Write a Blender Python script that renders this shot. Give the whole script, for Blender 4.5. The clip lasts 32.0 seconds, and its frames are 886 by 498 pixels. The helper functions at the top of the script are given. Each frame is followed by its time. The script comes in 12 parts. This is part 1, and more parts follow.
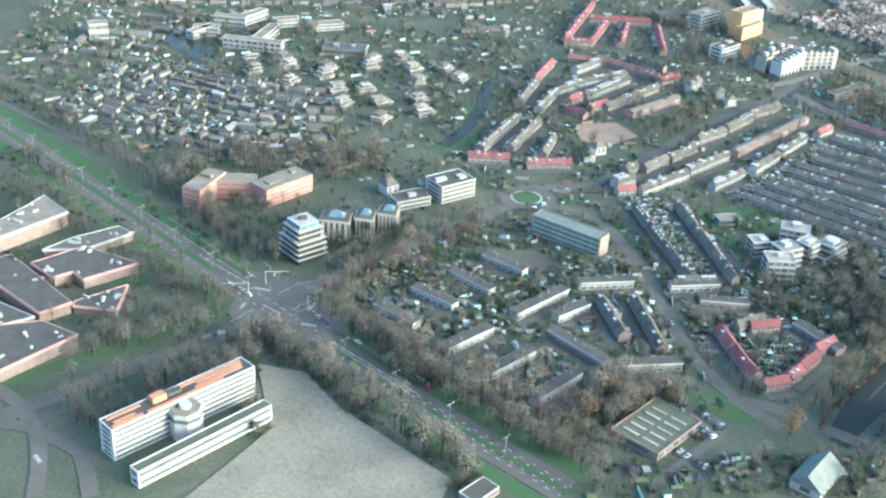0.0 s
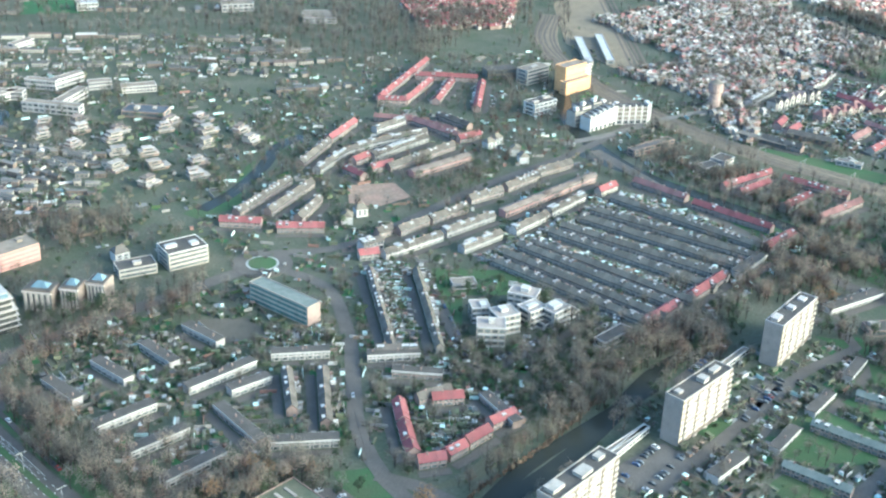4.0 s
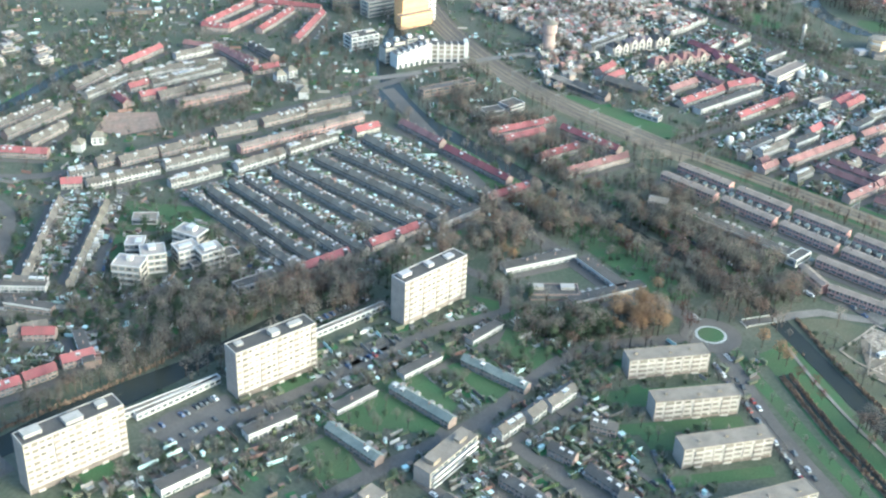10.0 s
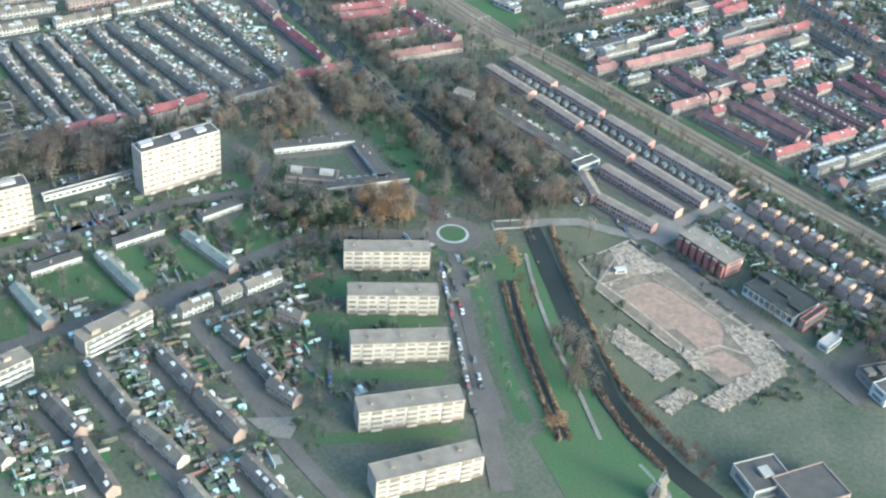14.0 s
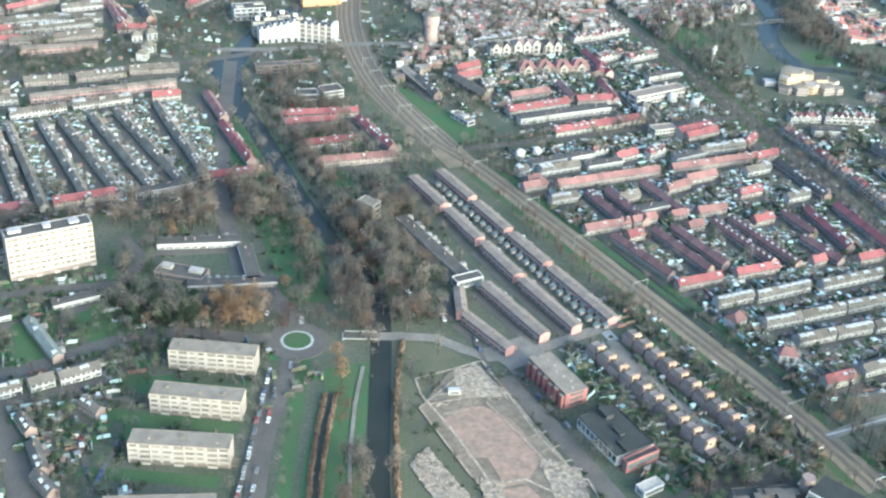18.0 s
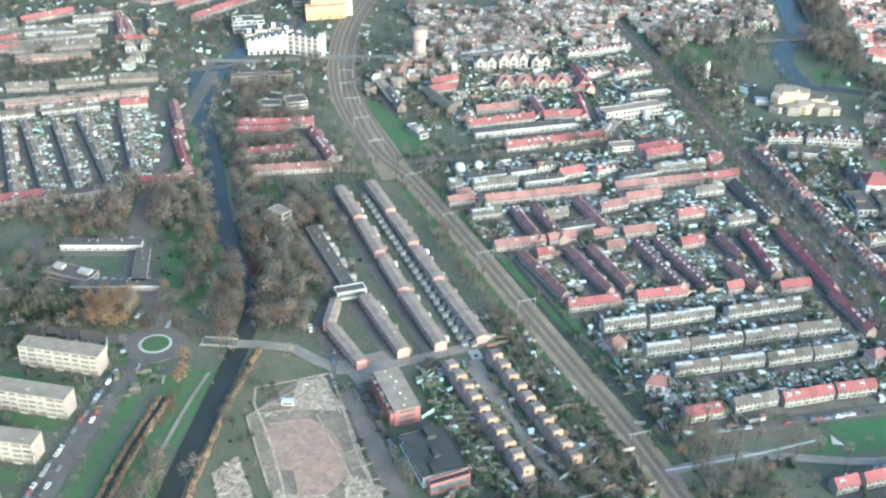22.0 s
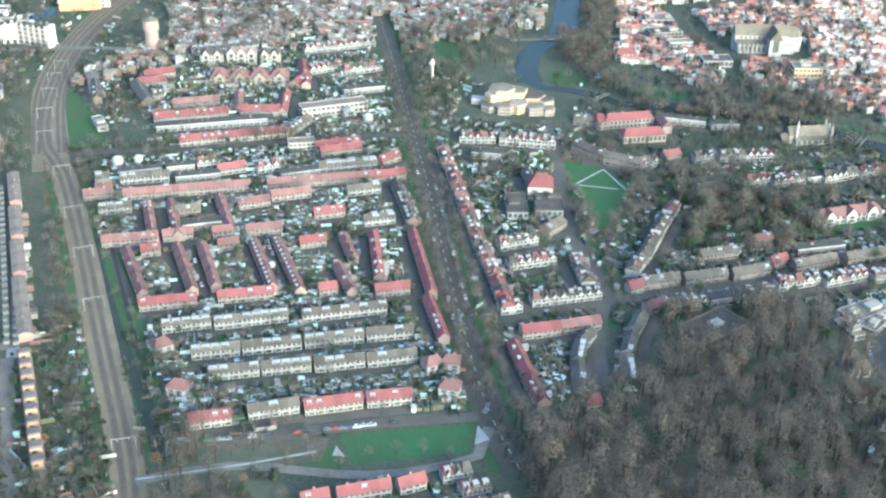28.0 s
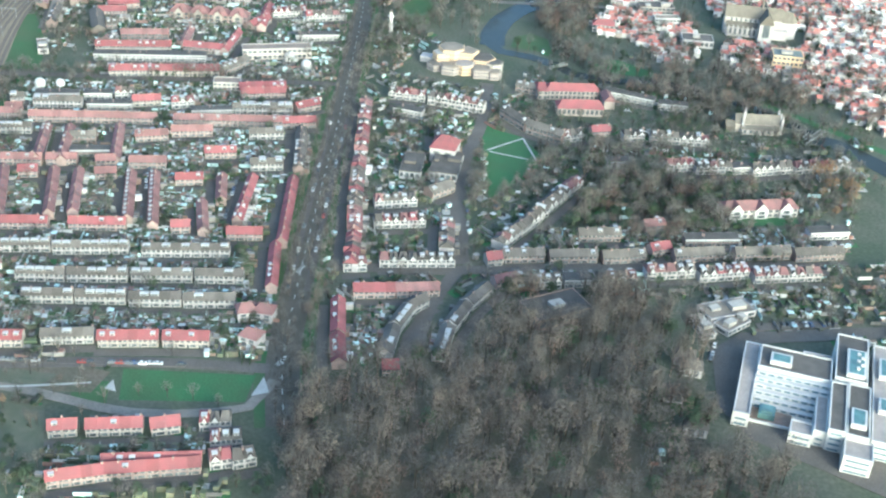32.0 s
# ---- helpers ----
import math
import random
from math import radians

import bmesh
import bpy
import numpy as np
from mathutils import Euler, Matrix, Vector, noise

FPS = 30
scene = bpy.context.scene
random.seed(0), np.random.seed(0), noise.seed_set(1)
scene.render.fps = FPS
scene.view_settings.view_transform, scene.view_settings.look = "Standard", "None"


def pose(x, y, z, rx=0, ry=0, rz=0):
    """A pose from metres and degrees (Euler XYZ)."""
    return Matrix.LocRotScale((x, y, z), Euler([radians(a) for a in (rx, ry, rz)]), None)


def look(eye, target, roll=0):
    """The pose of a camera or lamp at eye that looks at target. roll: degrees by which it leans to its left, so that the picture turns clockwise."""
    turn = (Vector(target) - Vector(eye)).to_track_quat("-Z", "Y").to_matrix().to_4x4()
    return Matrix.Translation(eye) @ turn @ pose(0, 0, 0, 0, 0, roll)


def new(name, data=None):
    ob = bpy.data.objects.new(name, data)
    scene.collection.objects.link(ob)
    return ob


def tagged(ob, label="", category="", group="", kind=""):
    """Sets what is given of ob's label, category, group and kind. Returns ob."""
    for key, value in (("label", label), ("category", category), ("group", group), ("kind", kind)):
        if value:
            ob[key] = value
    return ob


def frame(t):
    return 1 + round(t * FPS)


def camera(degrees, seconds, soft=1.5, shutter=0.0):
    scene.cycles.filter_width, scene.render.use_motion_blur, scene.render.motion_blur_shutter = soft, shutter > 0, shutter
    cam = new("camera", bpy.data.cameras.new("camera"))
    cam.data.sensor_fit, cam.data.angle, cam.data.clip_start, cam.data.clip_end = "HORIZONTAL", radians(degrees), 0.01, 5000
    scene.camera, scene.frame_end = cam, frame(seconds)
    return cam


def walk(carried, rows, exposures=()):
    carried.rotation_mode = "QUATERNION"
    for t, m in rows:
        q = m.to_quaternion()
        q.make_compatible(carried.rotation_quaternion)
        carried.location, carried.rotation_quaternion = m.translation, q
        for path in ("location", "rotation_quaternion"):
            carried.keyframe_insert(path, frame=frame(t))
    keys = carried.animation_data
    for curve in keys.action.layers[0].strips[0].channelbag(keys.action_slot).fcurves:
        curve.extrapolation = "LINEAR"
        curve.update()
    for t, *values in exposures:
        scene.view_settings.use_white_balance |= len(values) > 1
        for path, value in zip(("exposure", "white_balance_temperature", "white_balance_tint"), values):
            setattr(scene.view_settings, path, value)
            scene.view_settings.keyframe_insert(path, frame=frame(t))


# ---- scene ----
cam = camera(41.50, 32.0, soft=2.3)
# seconds, eye in metres, turn in degrees
PATH = [
    (0, 0.00, 0.00, 277.19, 61.989, -3.080, -17.853),
    (0.5, 19.32, -3.15, 278.06, 62.371, -2.599, -17.101),
    (1, 38.65, -6.33, 278.92, 63.587, -2.479, -16.615),
    (1.5, 57.95, -9.60, 279.74, 64.888, -1.898, -16.163),
    (2, 77.21, -12.98, 280.55, 65.619, -1.719, -16.287),
    (2.5, 96.38, -16.49, 281.35, 66.275, -1.288, -16.654),
    (3, 115.46, -20.13, 282.17, 66.306, -1.498, -16.882),
    (3.5, 134.47, -23.81, 283.03, 64.981, -1.838, -17.399),
    (5.5, 208.97, -38.51, 286.78, 63.794, -2.109, -17.130),
    (6, 227.67, -41.66, 287.48, 63.285, -2.134, -17.220),
    (6.5, 246.40, -44.72, 288.12, 62.911, -2.125, -17.194),
    (7, 265.11, -47.75, 288.69, 62.651, -2.048, -17.362),
    (7.5, 283.80, -50.76, 289.22, 61.804, -1.902, -16.884),
    (8, 302.47, -53.72, 289.78, 61.024, -2.113, -16.386),
    (8.5, 321.15, -56.62, 290.35, 60.708, -2.318, -15.445),
    (9, 339.89, -59.43, 290.95, 61.161, -2.109, -13.542),
    (9.5, 358.71, -62.07, 291.60, 61.049, -2.001, -11.950),
    (10, 377.58, -64.54, 292.26, 60.537, -2.232, -10.639),
    (10.5, 396.47, -66.86, 292.88, 60.199, -2.287, -10.025),
    (11, 415.36, -69.03, 293.44, 59.695, -2.295, -10.041),
    (11.5, 434.23, -70.97, 293.98, 59.205, -2.696, -9.539),
    (12, 453.06, -72.64, 294.55, 58.344, -3.327, -8.894),
    (12.5, 471.85, -74.06, 295.16, 56.490, -3.757, -7.842),
    (13, 490.59, -75.26, 295.85, 55.330, -4.043, -6.610),
    (13.5, 509.25, -76.25, 296.58, 54.297, -4.454, -5.903),
    (15.5, 581.16, -74.92, 299.88, 56.436, -3.539, 0.982),
    (16, 599.36, -73.51, 299.97, 57.343, -3.112, 2.575),
    (16.5, 617.58, -71.90, 299.94, 57.577, -2.949, 3.379),
    (17, 635.77, -70.10, 299.76, 58.908, -2.709, 3.706),
    (17.5, 653.85, -68.05, 299.44, 59.787, -2.869, 3.825),
    (18, 671.73, -65.77, 299.04, 59.327, -3.275, 4.597),
    (18.5, 689.32, -63.22, 298.54, 57.325, -3.721, 5.327),
    (19, 706.65, -60.52, 297.94, 56.955, -3.253, 5.902),
    (19.5, 723.73, -57.52, 297.29, 56.312, -3.047, 6.414),
    (20, 740.51, -54.10, 296.61, 56.305, -2.869, 7.298),
    (20.5, 757.07, -50.23, 295.87, 56.886, -2.560, 8.973),
    (21, 773.57, -46.02, 295.03, 58.422, -2.018, 10.714),
    (21.5, 790.05, -41.49, 294.06, 59.330, -1.537, 12.451),
    (22, 806.54, -36.67, 292.93, 60.188, -0.731, 13.067),
    (22.5, 823.08, -31.64, 291.70, 61.053, -0.433, 13.312),
    (23, 839.58, -26.45, 290.40, 61.191, 0.013, 13.390),
    (23.5, 855.94, -21.07, 289.09, 61.536, 0.500, 13.069),
    (24, 872.13, -15.56, 287.82, 61.953, 1.265, 13.145),
    (24.5, 888.26, -9.98, 286.59, 62.941, 1.106, 13.683),
    (26.5, 951.66, 13.01, 282.18, 62.887, -0.093, 14.473),
    (27, 966.51, 19.21, 280.93, 61.584, -0.645, 14.100),
    (27.5, 981.21, 25.45, 279.66, 61.078, -0.549, 14.036),
    (28, 995.87, 31.68, 278.35, 60.606, -1.252, 14.545),
    (28.5, 1010.47, 37.87, 277.02, 60.374, -2.103, 15.808),
    (29, 1024.96, 44.10, 275.74, 60.473, -2.744, 17.375),
    (29.5, 1039.28, 50.38, 274.59, 60.233, -2.743, 18.181),
    (30, 1053.48, 56.76, 273.56, 59.603, -3.098, 18.792),
    (30.5, 1067.58, 63.20, 272.59, 59.472, -3.407, 19.591),
    (31, 1081.60, 69.64, 271.65, 59.557, -3.369, 20.914),
    (31.5, 1095.62, 76.06, 270.70, 59.105, -3.163, 22.285),
    (32, 1109.64, 82.48, 269.73, 58.837, -3.225, 23.224),
]
walk(cam, [(t, pose(*row)) for t, *row in PATH], [(0.0, 2.42, 4930.0, -8.0), (8.0, 2.37, 4960.0, -7.0), (13.0, 2.26, 4980.0, -6.0), (18.0, 2.29, 4980.0, -5.5), (22.0, 2.28, 4950.0, -6.5), (26.0, 2.17, 4880.0, -7.0), (32.0, 2.17, 4900.0, -7.5)])

# ---- light ----
SUN_AZ, SUN_EL = 128.0, 16.0
world = bpy.data.worlds.new("world")
scene.world = world
world.use_nodes = True
wn = world.node_tree.nodes
sky = wn.new("ShaderNodeTexSky")
sky.sky_type, sky.sun_disc = "NISHITA", False
sky.sun_elevation, sky.sun_rotation = radians(SUN_EL), radians(SUN_AZ)
sky.air_density, sky.dust_density, sky.ozone_density = 0.9, 5.0, 0.5
wn["Background"].inputs["Strength"].default_value = 0.15
world.node_tree.links.new(sky.outputs[0], wn["Background"].inputs["Color"])
sun = new("sun", bpy.data.lights.new("sun", "SUN"))
sun.data.energy, sun.data.angle, sun.data.color = 0.4, radians(16.0), (1.0, 0.88, 0.74)
sun_from = Vector((math.sin(radians(SUN_AZ)) * math.cos(radians(SUN_EL)), math.cos(radians(SUN_AZ)) * math.cos(radians(SUN_EL)), math.sin(radians(SUN_EL))))
sun.matrix_world = look(sun_from * 900, (0, 0, 0))


# ---- materials ----
def material(name, color, rough=0.85, other=None, scale=0.35, bump=0.25, island=0.0, random_ob=0.0, metal=0.0, fine=6.0, spec=0.15):
    """A worn surface: two colours mixed by patches, finer grain over it, a little relief; island and random_ob vary pieces and copies."""
    m = bpy.data.materials.new(name)
    m.use_nodes = True
    n, l = m.node_tree.nodes, m.node_tree.links
    b = n["Principled BSDF"]
    b.inputs["Roughness"].default_value, b.inputs["Metallic"].default_value = rough, metal
    b.inputs["Specular IOR Level"].default_value = spec
    other = other or tuple(c * 0.68 for c in color)
    pos = n.new("ShaderNodeNewGeometry")
    big, small = n.new("ShaderNodeTexNoise"), n.new("ShaderNodeTexNoise")
    for tex, s, d in ((big, scale, 4.0), (small, fine, 3.0)):
        tex.inputs["Scale"].default_value, tex.inputs["Detail"].default_value = s, d
        l.new(pos.outputs["Position"], tex.inputs["Vector"])
    ramp = n.new("ShaderNodeMapRange")
    ramp.inputs[1].default_value, ramp.inputs[2].default_value = 0.32, 0.68
    l.new(big.outputs["Fac"], ramp.inputs[0])
    mix = n.new("ShaderNodeMix")
    mix.data_type = "RGBA"
    mix.inputs[6].default_value, mix.inputs[7].default_value = (*color, 1), (*other, 1)
    l.new(ramp.outputs[0], mix.inputs[0])
    shade = n.new("ShaderNodeHueSaturation")
    l.new(mix.outputs[2], shade.inputs["Color"])
    total = n.new("ShaderNodeMath")
    total.operation = "MULTIPLY_ADD"
    l.new(small.outputs["Fac"], total.inputs[0])
    total.inputs[1].default_value, total.inputs[2].default_value = 0.9, 0.55
    value = total.outputs[0]
    for amount, source, socket in ((island, pos, "Random Per Island"), (random_ob, None, "Random")):
        if amount:
            source = source or n.new("ShaderNodeObjectInfo")
            step = n.new("ShaderNodeMath")
            step.operation = "MULTIPLY_ADD"
            l.new(source.outputs[socket], step.inputs[0])
            step.inputs[1].default_value, step.inputs[2].default_value = 2 * amount, 1 - amount
            both = n.new("ShaderNodeMath")
            both.operation = "MULTIPLY"
            l.new(value, both.inputs[0])
            l.new(step.outputs[0], both.inputs[1])
            value = both.outputs[0]
    l.new(value, shade.inputs["Value"])
    l.new(shade.outputs[0], b.inputs["Base Color"])
    if bump:
        relief = n.new("ShaderNodeBump")
        relief.inputs["Strength"].default_value = bump
        relief.inputs["Distance"].default_value = 0.1
        l.new(small.outputs["Fac"], relief.inputs["Height"])
        l.new(relief.outputs[0], b.inputs["Normal"])
    return m


def mixed(name, stops, rough=0.8, by="Random Per Island"):
    """A surface whose loose pieces take one of several colours by chance."""
    m = material(name, (0.5, 0.5, 0.5), rough)
    n, l = m.node_tree.nodes, m.node_tree.links
    ramp = n.new("ShaderNodeValToRGB")
    ramp.color_ramp.interpolation = "CONSTANT"
    while len(ramp.color_ramp.elements) < len(stops):
        ramp.color_ramp.elements.new(0.5)
    for e, (at, c) in zip(ramp.color_ramp.elements, stops):
        e.position, e.color = at, (*c, 1)
    if by == "Random":
        source = n.new("ShaderNodeObjectInfo")
    else:
        source = [x for x in n if x.bl_idname == "ShaderNodeNewGeometry"][0]
    l.new(source.outputs[by], ramp.inputs[0])
    shade = [x for x in n if x.bl_idname == "ShaderNodeHueSaturation"][0]
    l.new(ramp.outputs[0], shade.inputs["Color"])
    return m


def sheer(m, share=0.55):
    """Lets part of the light pass through thin twigs and leaves."""
    n, l = m.node_tree.nodes, m.node_tree.links
    b, out = n["Principled BSDF"], n["Material Output"]
    thin, mix = n.new("ShaderNodeBsdfTranslucent"), n.new("ShaderNodeMixShader")
    mix.inputs[0].default_value = share
    l.new(b.inputs["Base Color"].links[0].from_socket, thin.inputs["Color"])
    l.new(b.outputs[0], mix.inputs[1])
    l.new(thin.outputs[0], mix.inputs[2])
    l.new(mix.outputs[0], out.inputs["Surface"])
    return m


GROUND = material("ground_earth", (0.0991, 0.0989, 0.0753), 0.95, (0.064, 0.0771, 0.0514), 0.045, 0.5, fine=0.6)
SITE = material("broken_site_ground", (0.19, 0.154, 0.118), 0.95, (0.12, 0.103, 0.08), 0.11, 0.6, fine=0.5)
GRASS = material("lawn_grass", (0.0546, 0.102, 0.0454), 0.95, (0.0704, 0.094, 0.0487), 0.05, 0.5, fine=1.5)
BRIGHT_GRASS = material("short_grass", (0.0522, 0.119, 0.0522), 0.95, (0.057, 0.0997, 0.0475), 0.06, 0.4, fine=1.5)
ROAD = material("asphalt", (0.12, 0.108, 0.096), 0.9, (0.092, 0.084, 0.075), 0.08, 0.2, fine=2.0)
PAVE = material("paving", (0.195, 0.177, 0.156), 0.9, (0.146, 0.133, 0.117), 0.1, 0.3, fine=1.5)
LIGHT_PATH = material("pale_path", (0.357, 0.357, 0.34), 0.9, (0.272, 0.272, 0.255), 0.15, 0.2)
SAND = material("sand_lot", (0.237, 0.207, 0.163), 0.95, (0.157, 0.142, 0.112), 0.03, 0.4, fine=0.7)
RUBBLE = material("broken_concrete", (0.33, 0.275, 0.215), 0.95, (0.18, 0.15, 0.118), 0.5, 0.7, fine=1.2, island=0.3)
DIRT = material("bare_red_earth", (0.26, 0.178, 0.137), 0.95, (0.2, 0.155, 0.12), 0.12, 0.6, fine=0.45)
BALLAST = material("rail_ballast", (0.205, 0.168, 0.12), 0.95, (0.16, 0.135, 0.098), 0.1, 0.5, fine=2.5)
TRACK = material("track_bed", (0.14, 0.115, 0.092), 0.95, (0.11, 0.092, 0.076), 0.3, 0.5, fine=2.0)
BANK = material("dry_grass_bank", (0.108, 0.102, 0.07), 0.95, (0.08, 0.088, 0.056), 0.07, 0.5, fine=1.2)
REED = material("dry_reed", (0.2, 0.145, 0.105), 0.95, (0.135, 0.105, 0.08), 0.2, 0.5, island=0.3)
WATER = material("canal_water", (0.032, 0.035, 0.03), 0.16, (0.027, 0.03, 0.026), 0.05, 0.05, spec=0.08)
STEEL = material("galvanised_steel", (0.3, 0.31, 0.3), 0.6, metal=0.2)
RAIL = material("rail_steel", (0.2, 0.16, 0.13), 0.5, metal=0.5)
MARK = material("road_paint", (0.55, 0.55, 0.53), 0.8, (0.4, 0.4, 0.385), 0.5, 0.1)
RED = material("red_roof_tile", (0.205, 0.076, 0.08), 0.9, (0.16, 0.073, 0.076), 0.25, 0.4, random_ob=0.14, island=0.14, spec=0.12)
DRED = material("dark_red_roof_tile", (0.185, 0.1, 0.097), 0.9, (0.14, 0.09, 0.086), 0.25, 0.4, random_ob=0.14, island=0.16, spec=0.12)
GREY = material("grey_roof_tile", (0.108, 0.098, 0.088), 0.9, (0.082, 0.075, 0.068), 0.25, 0.4, random_ob=0.16, island=0.18, spec=0.12)
DARK = material("slate_roof_tile", (0.148, 0.134, 0.112), 0.9, (0.115, 0.104, 0.088), 0.3, 0.4, random_ob=0.14, island=0.22, spec=0.1)
ZINC = material("pale_grey_roof", (0.21, 0.172, 0.145), 0.9, (0.165, 0.138, 0.118), 0.25, 0.3, island=0.07, spec=0.12)
BITUMEN = material("bitumen_roof", (0.092, 0.084, 0.076), 0.9, (0.07, 0.065, 0.059), 0.2, 0.25, island=0.1)
GREENROOF = material("weathered_copper_roof", (0.175, 0.192, 0.175), 0.8, (0.125, 0.142, 0.13), 0.3, 0.25)
GRAVEL = material("gravel_roof", (0.225, 0.193, 0.157), 0.95, (0.162, 0.14, 0.115), 0.2, 0.4)
BRICK = material("brown_brick", (0.248, 0.187, 0.165), 0.9, (0.187, 0.149, 0.132), 0.4, 0.3, island=0.15)
PINK = material("pink_brick", (0.4, 0.235, 0.21), 0.9, (0.34, 0.21, 0.19), 0.3, 0.2)
REDWALL = material("red_cladding", (0.25, 0.115, 0.108), 0.8, (0.19, 0.095, 0.09), 0.3, 0.2)
BUFF = material("buff_brick", (0.324, 0.293, 0.257), 0.9, (0.252, 0.23, 0.207), 0.4, 0.3, random_ob=0.2)
# Grey-brown walls and roofs; also carries the shade on the towers' ends.
GREYBROWN_AND_END_SHADE = material("grey_brown_and_end_shade", (0.3, 0.26, 0.235), 0.9, (0.24, 0.215, 0.195), 0.3, 0.2)
PALE = material("pale_render", (0.364, 0.347, 0.335), 0.85, (0.291, 0.277, 0.271), 0.4, 0.2, island=0.12)
WHITE = material("white_paint", (0.43, 0.426, 0.413), 0.8, (0.344, 0.34, 0.327), 0.3, 0.1)
CHALK = material("bright_white_panel", (0.47, 0.462, 0.441), 0.8, (0.395, 0.386, 0.37), 0.3, 0.1)
PINKBAND = material("tinted_pink_window", (0.3, 0.17, 0.155), 0.4, (0.24, 0.14, 0.13), 0.5, 0.0)
MOSS = material("dark_moss", (0.11, 0.11, 0.0825), 0.95, (0.0825, 0.0935, 0.066), 0.2, 0.4)
ROOFORANGE = material("orange_roof_strip", (0.42, 0.21, 0.13), 0.85, (0.33, 0.18, 0.12), 0.3, 0.2)
WALLBROWN = material("brown_panel", (0.2, 0.165, 0.145), 0.9, (0.15, 0.128, 0.114), 0.3, 0.2, random_ob=0.25)
BLACKROOF = material("black_roofing", (0.054, 0.0564, 0.0552), 0.95, (0.042, 0.0444, 0.0432), 0.2, 0.2, spec=0.05)
WOODTWIG = material("woodland_twigs", (0.206, 0.171, 0.147), 0.95, (0.122, 0.12, 0.111), 0.09, 0.0)
TURQUOISE = material("turquoise_roof", (0.1, 0.5, 0.42), 0.7, (0.09, 0.42, 0.36), 0.2, 0.1)
ROSE = material("rose_brick", (0.29, 0.222, 0.2), 0.9, (0.22, 0.172, 0.158), 0.4, 0.3, random_ob=0.25)
LITTER = material("leaf_litter", (0.12, 0.102, 0.0792), 0.95, (0.084, 0.0864, 0.06), 0.1, 0.5, fine=0.8)
DITCH = material("ditch_water", (0.048, 0.054, 0.0432), 0.5, (0.036, 0.0432, 0.0336), 0.2, 0.05, spec=0.1)
FRONTS = material("pale_painted_front", (0.378, 0.363, 0.352), 0.85, (0.273, 0.256, 0.248), 0.5, 0.2, random_ob=0.25)
TERRA = material("terracotta_panel", (0.4, 0.27, 0.19), 0.85, (0.32, 0.22, 0.16), 0.4, 0.2, random_ob=0.15)
DARKROAD = material("dark_avenue_asphalt", (0.105, 0.0948, 0.0775), 0.9, (0.0817, 0.0753, 0.0616), 0.08, 0.2, fine=2.0)
CREAM = material("cream_panel", (0.378, 0.35, 0.322), 0.85, (0.325, 0.302, 0.278), 0.4, 0.15)
SANDSTONE = material("sandstone", (0.51, 0.377, 0.242), 0.9, (0.408, 0.312, 0.211), 0.2, 0.3)
ORANGE = material("orange_cladding", (0.56, 0.34, 0.17), 0.8, (0.48, 0.29, 0.145), 0.3, 0.1)
GLASS = material("window_glass", (0.117, 0.128, 0.133), 0.12, (0.0757, 0.0853, 0.0908), 0.6, 0.0, island=0.4, spec=0.6)
BLUEGLASS = material("blue_glass", (0.14, 0.2, 0.24), 0.15, (0.1, 0.145, 0.175), 0.3, 0.0, spec=0.6)
TEAL = material("teal_glass_band", (0.12, 0.2, 0.19), 0.2, (0.08, 0.13, 0.13), 0.3, 0.0, spec=0.6)
BLUEROOF = material("dark_blue_roofing", (0.095, 0.105, 0.12), 0.9, (0.07, 0.078, 0.09), 0.2, 0.25)
CONCRETE = material("concrete", (0.34, 0.318, 0.285), 0.9, (0.265, 0.248, 0.222), 0.3, 0.3)
BARK = material("bark", (0.075, 0.066, 0.058), 0.95, fine=3.0)
TWIGS = material("bare_twigs", (0.218, 0.189, 0.164), 0.95, (0.143, 0.143, 0.126), 0.09, 0.0, random_ob=0.2)
TAWNY = material("tawny_twigs", (0.29, 0.19, 0.115), 0.95, (0.22, 0.155, 0.1), 0.15, 0.0, random_ob=0.25)
LEAF = material("evergreen_leaf", (0.0935, 0.123, 0.077), 0.9, (0.0688, 0.0935, 0.0591), 0.2, 0.0, random_ob=0.3)
HEDGE = material("hedge_leaf", (0.09, 0.118, 0.072), 0.95, (0.126, 0.114, 0.0864), 0.15, 0.5, island=0.35)
TAN = material("tan_twigs", (0.264, 0.22, 0.182), 0.95, (0.209, 0.182, 0.154), 0.12, 0.0, random_ob=0.25)
RUST = material("reddish_brown_twigs", (0.236, 0.161, 0.126), 0.95, (0.168, 0.129, 0.11), 0.12, 0.0, random_ob=0.25)
PLUM = material("dark_red_twigs", (0.15, 0.06, 0.05), 0.95, random_ob=0.2)
for twig in (TWIGS, WOODTWIG, TAWNY, TAN, RUST, PLUM, LEAF):
    sheer(twig)
CLUTTER = mixed("garden_clutter", [(0.0, (0.42, 0.42, 0.4)), (0.16, (0.1, 0.1, 0.1)), (0.34, (0.19, 0.145, 0.115)), (0.46, (0.055, 0.08, 0.04)), (0.54, (0.24, 0.23, 0.215)), (0.8, (0.45, 0.575, 0.56)), (0.93, (0.2, 0.125, 0.105))])
PLOTS = mixed("garden_plots", [(0.0, (0.05, 0.11, 0.045)), (0.4, (0.08, 0.095, 0.055)), (0.55, (0.2, 0.19, 0.175)), (0.75, (0.14, 0.11, 0.09)), (0.88, (0.31, 0.3, 0.28))], 0.95)
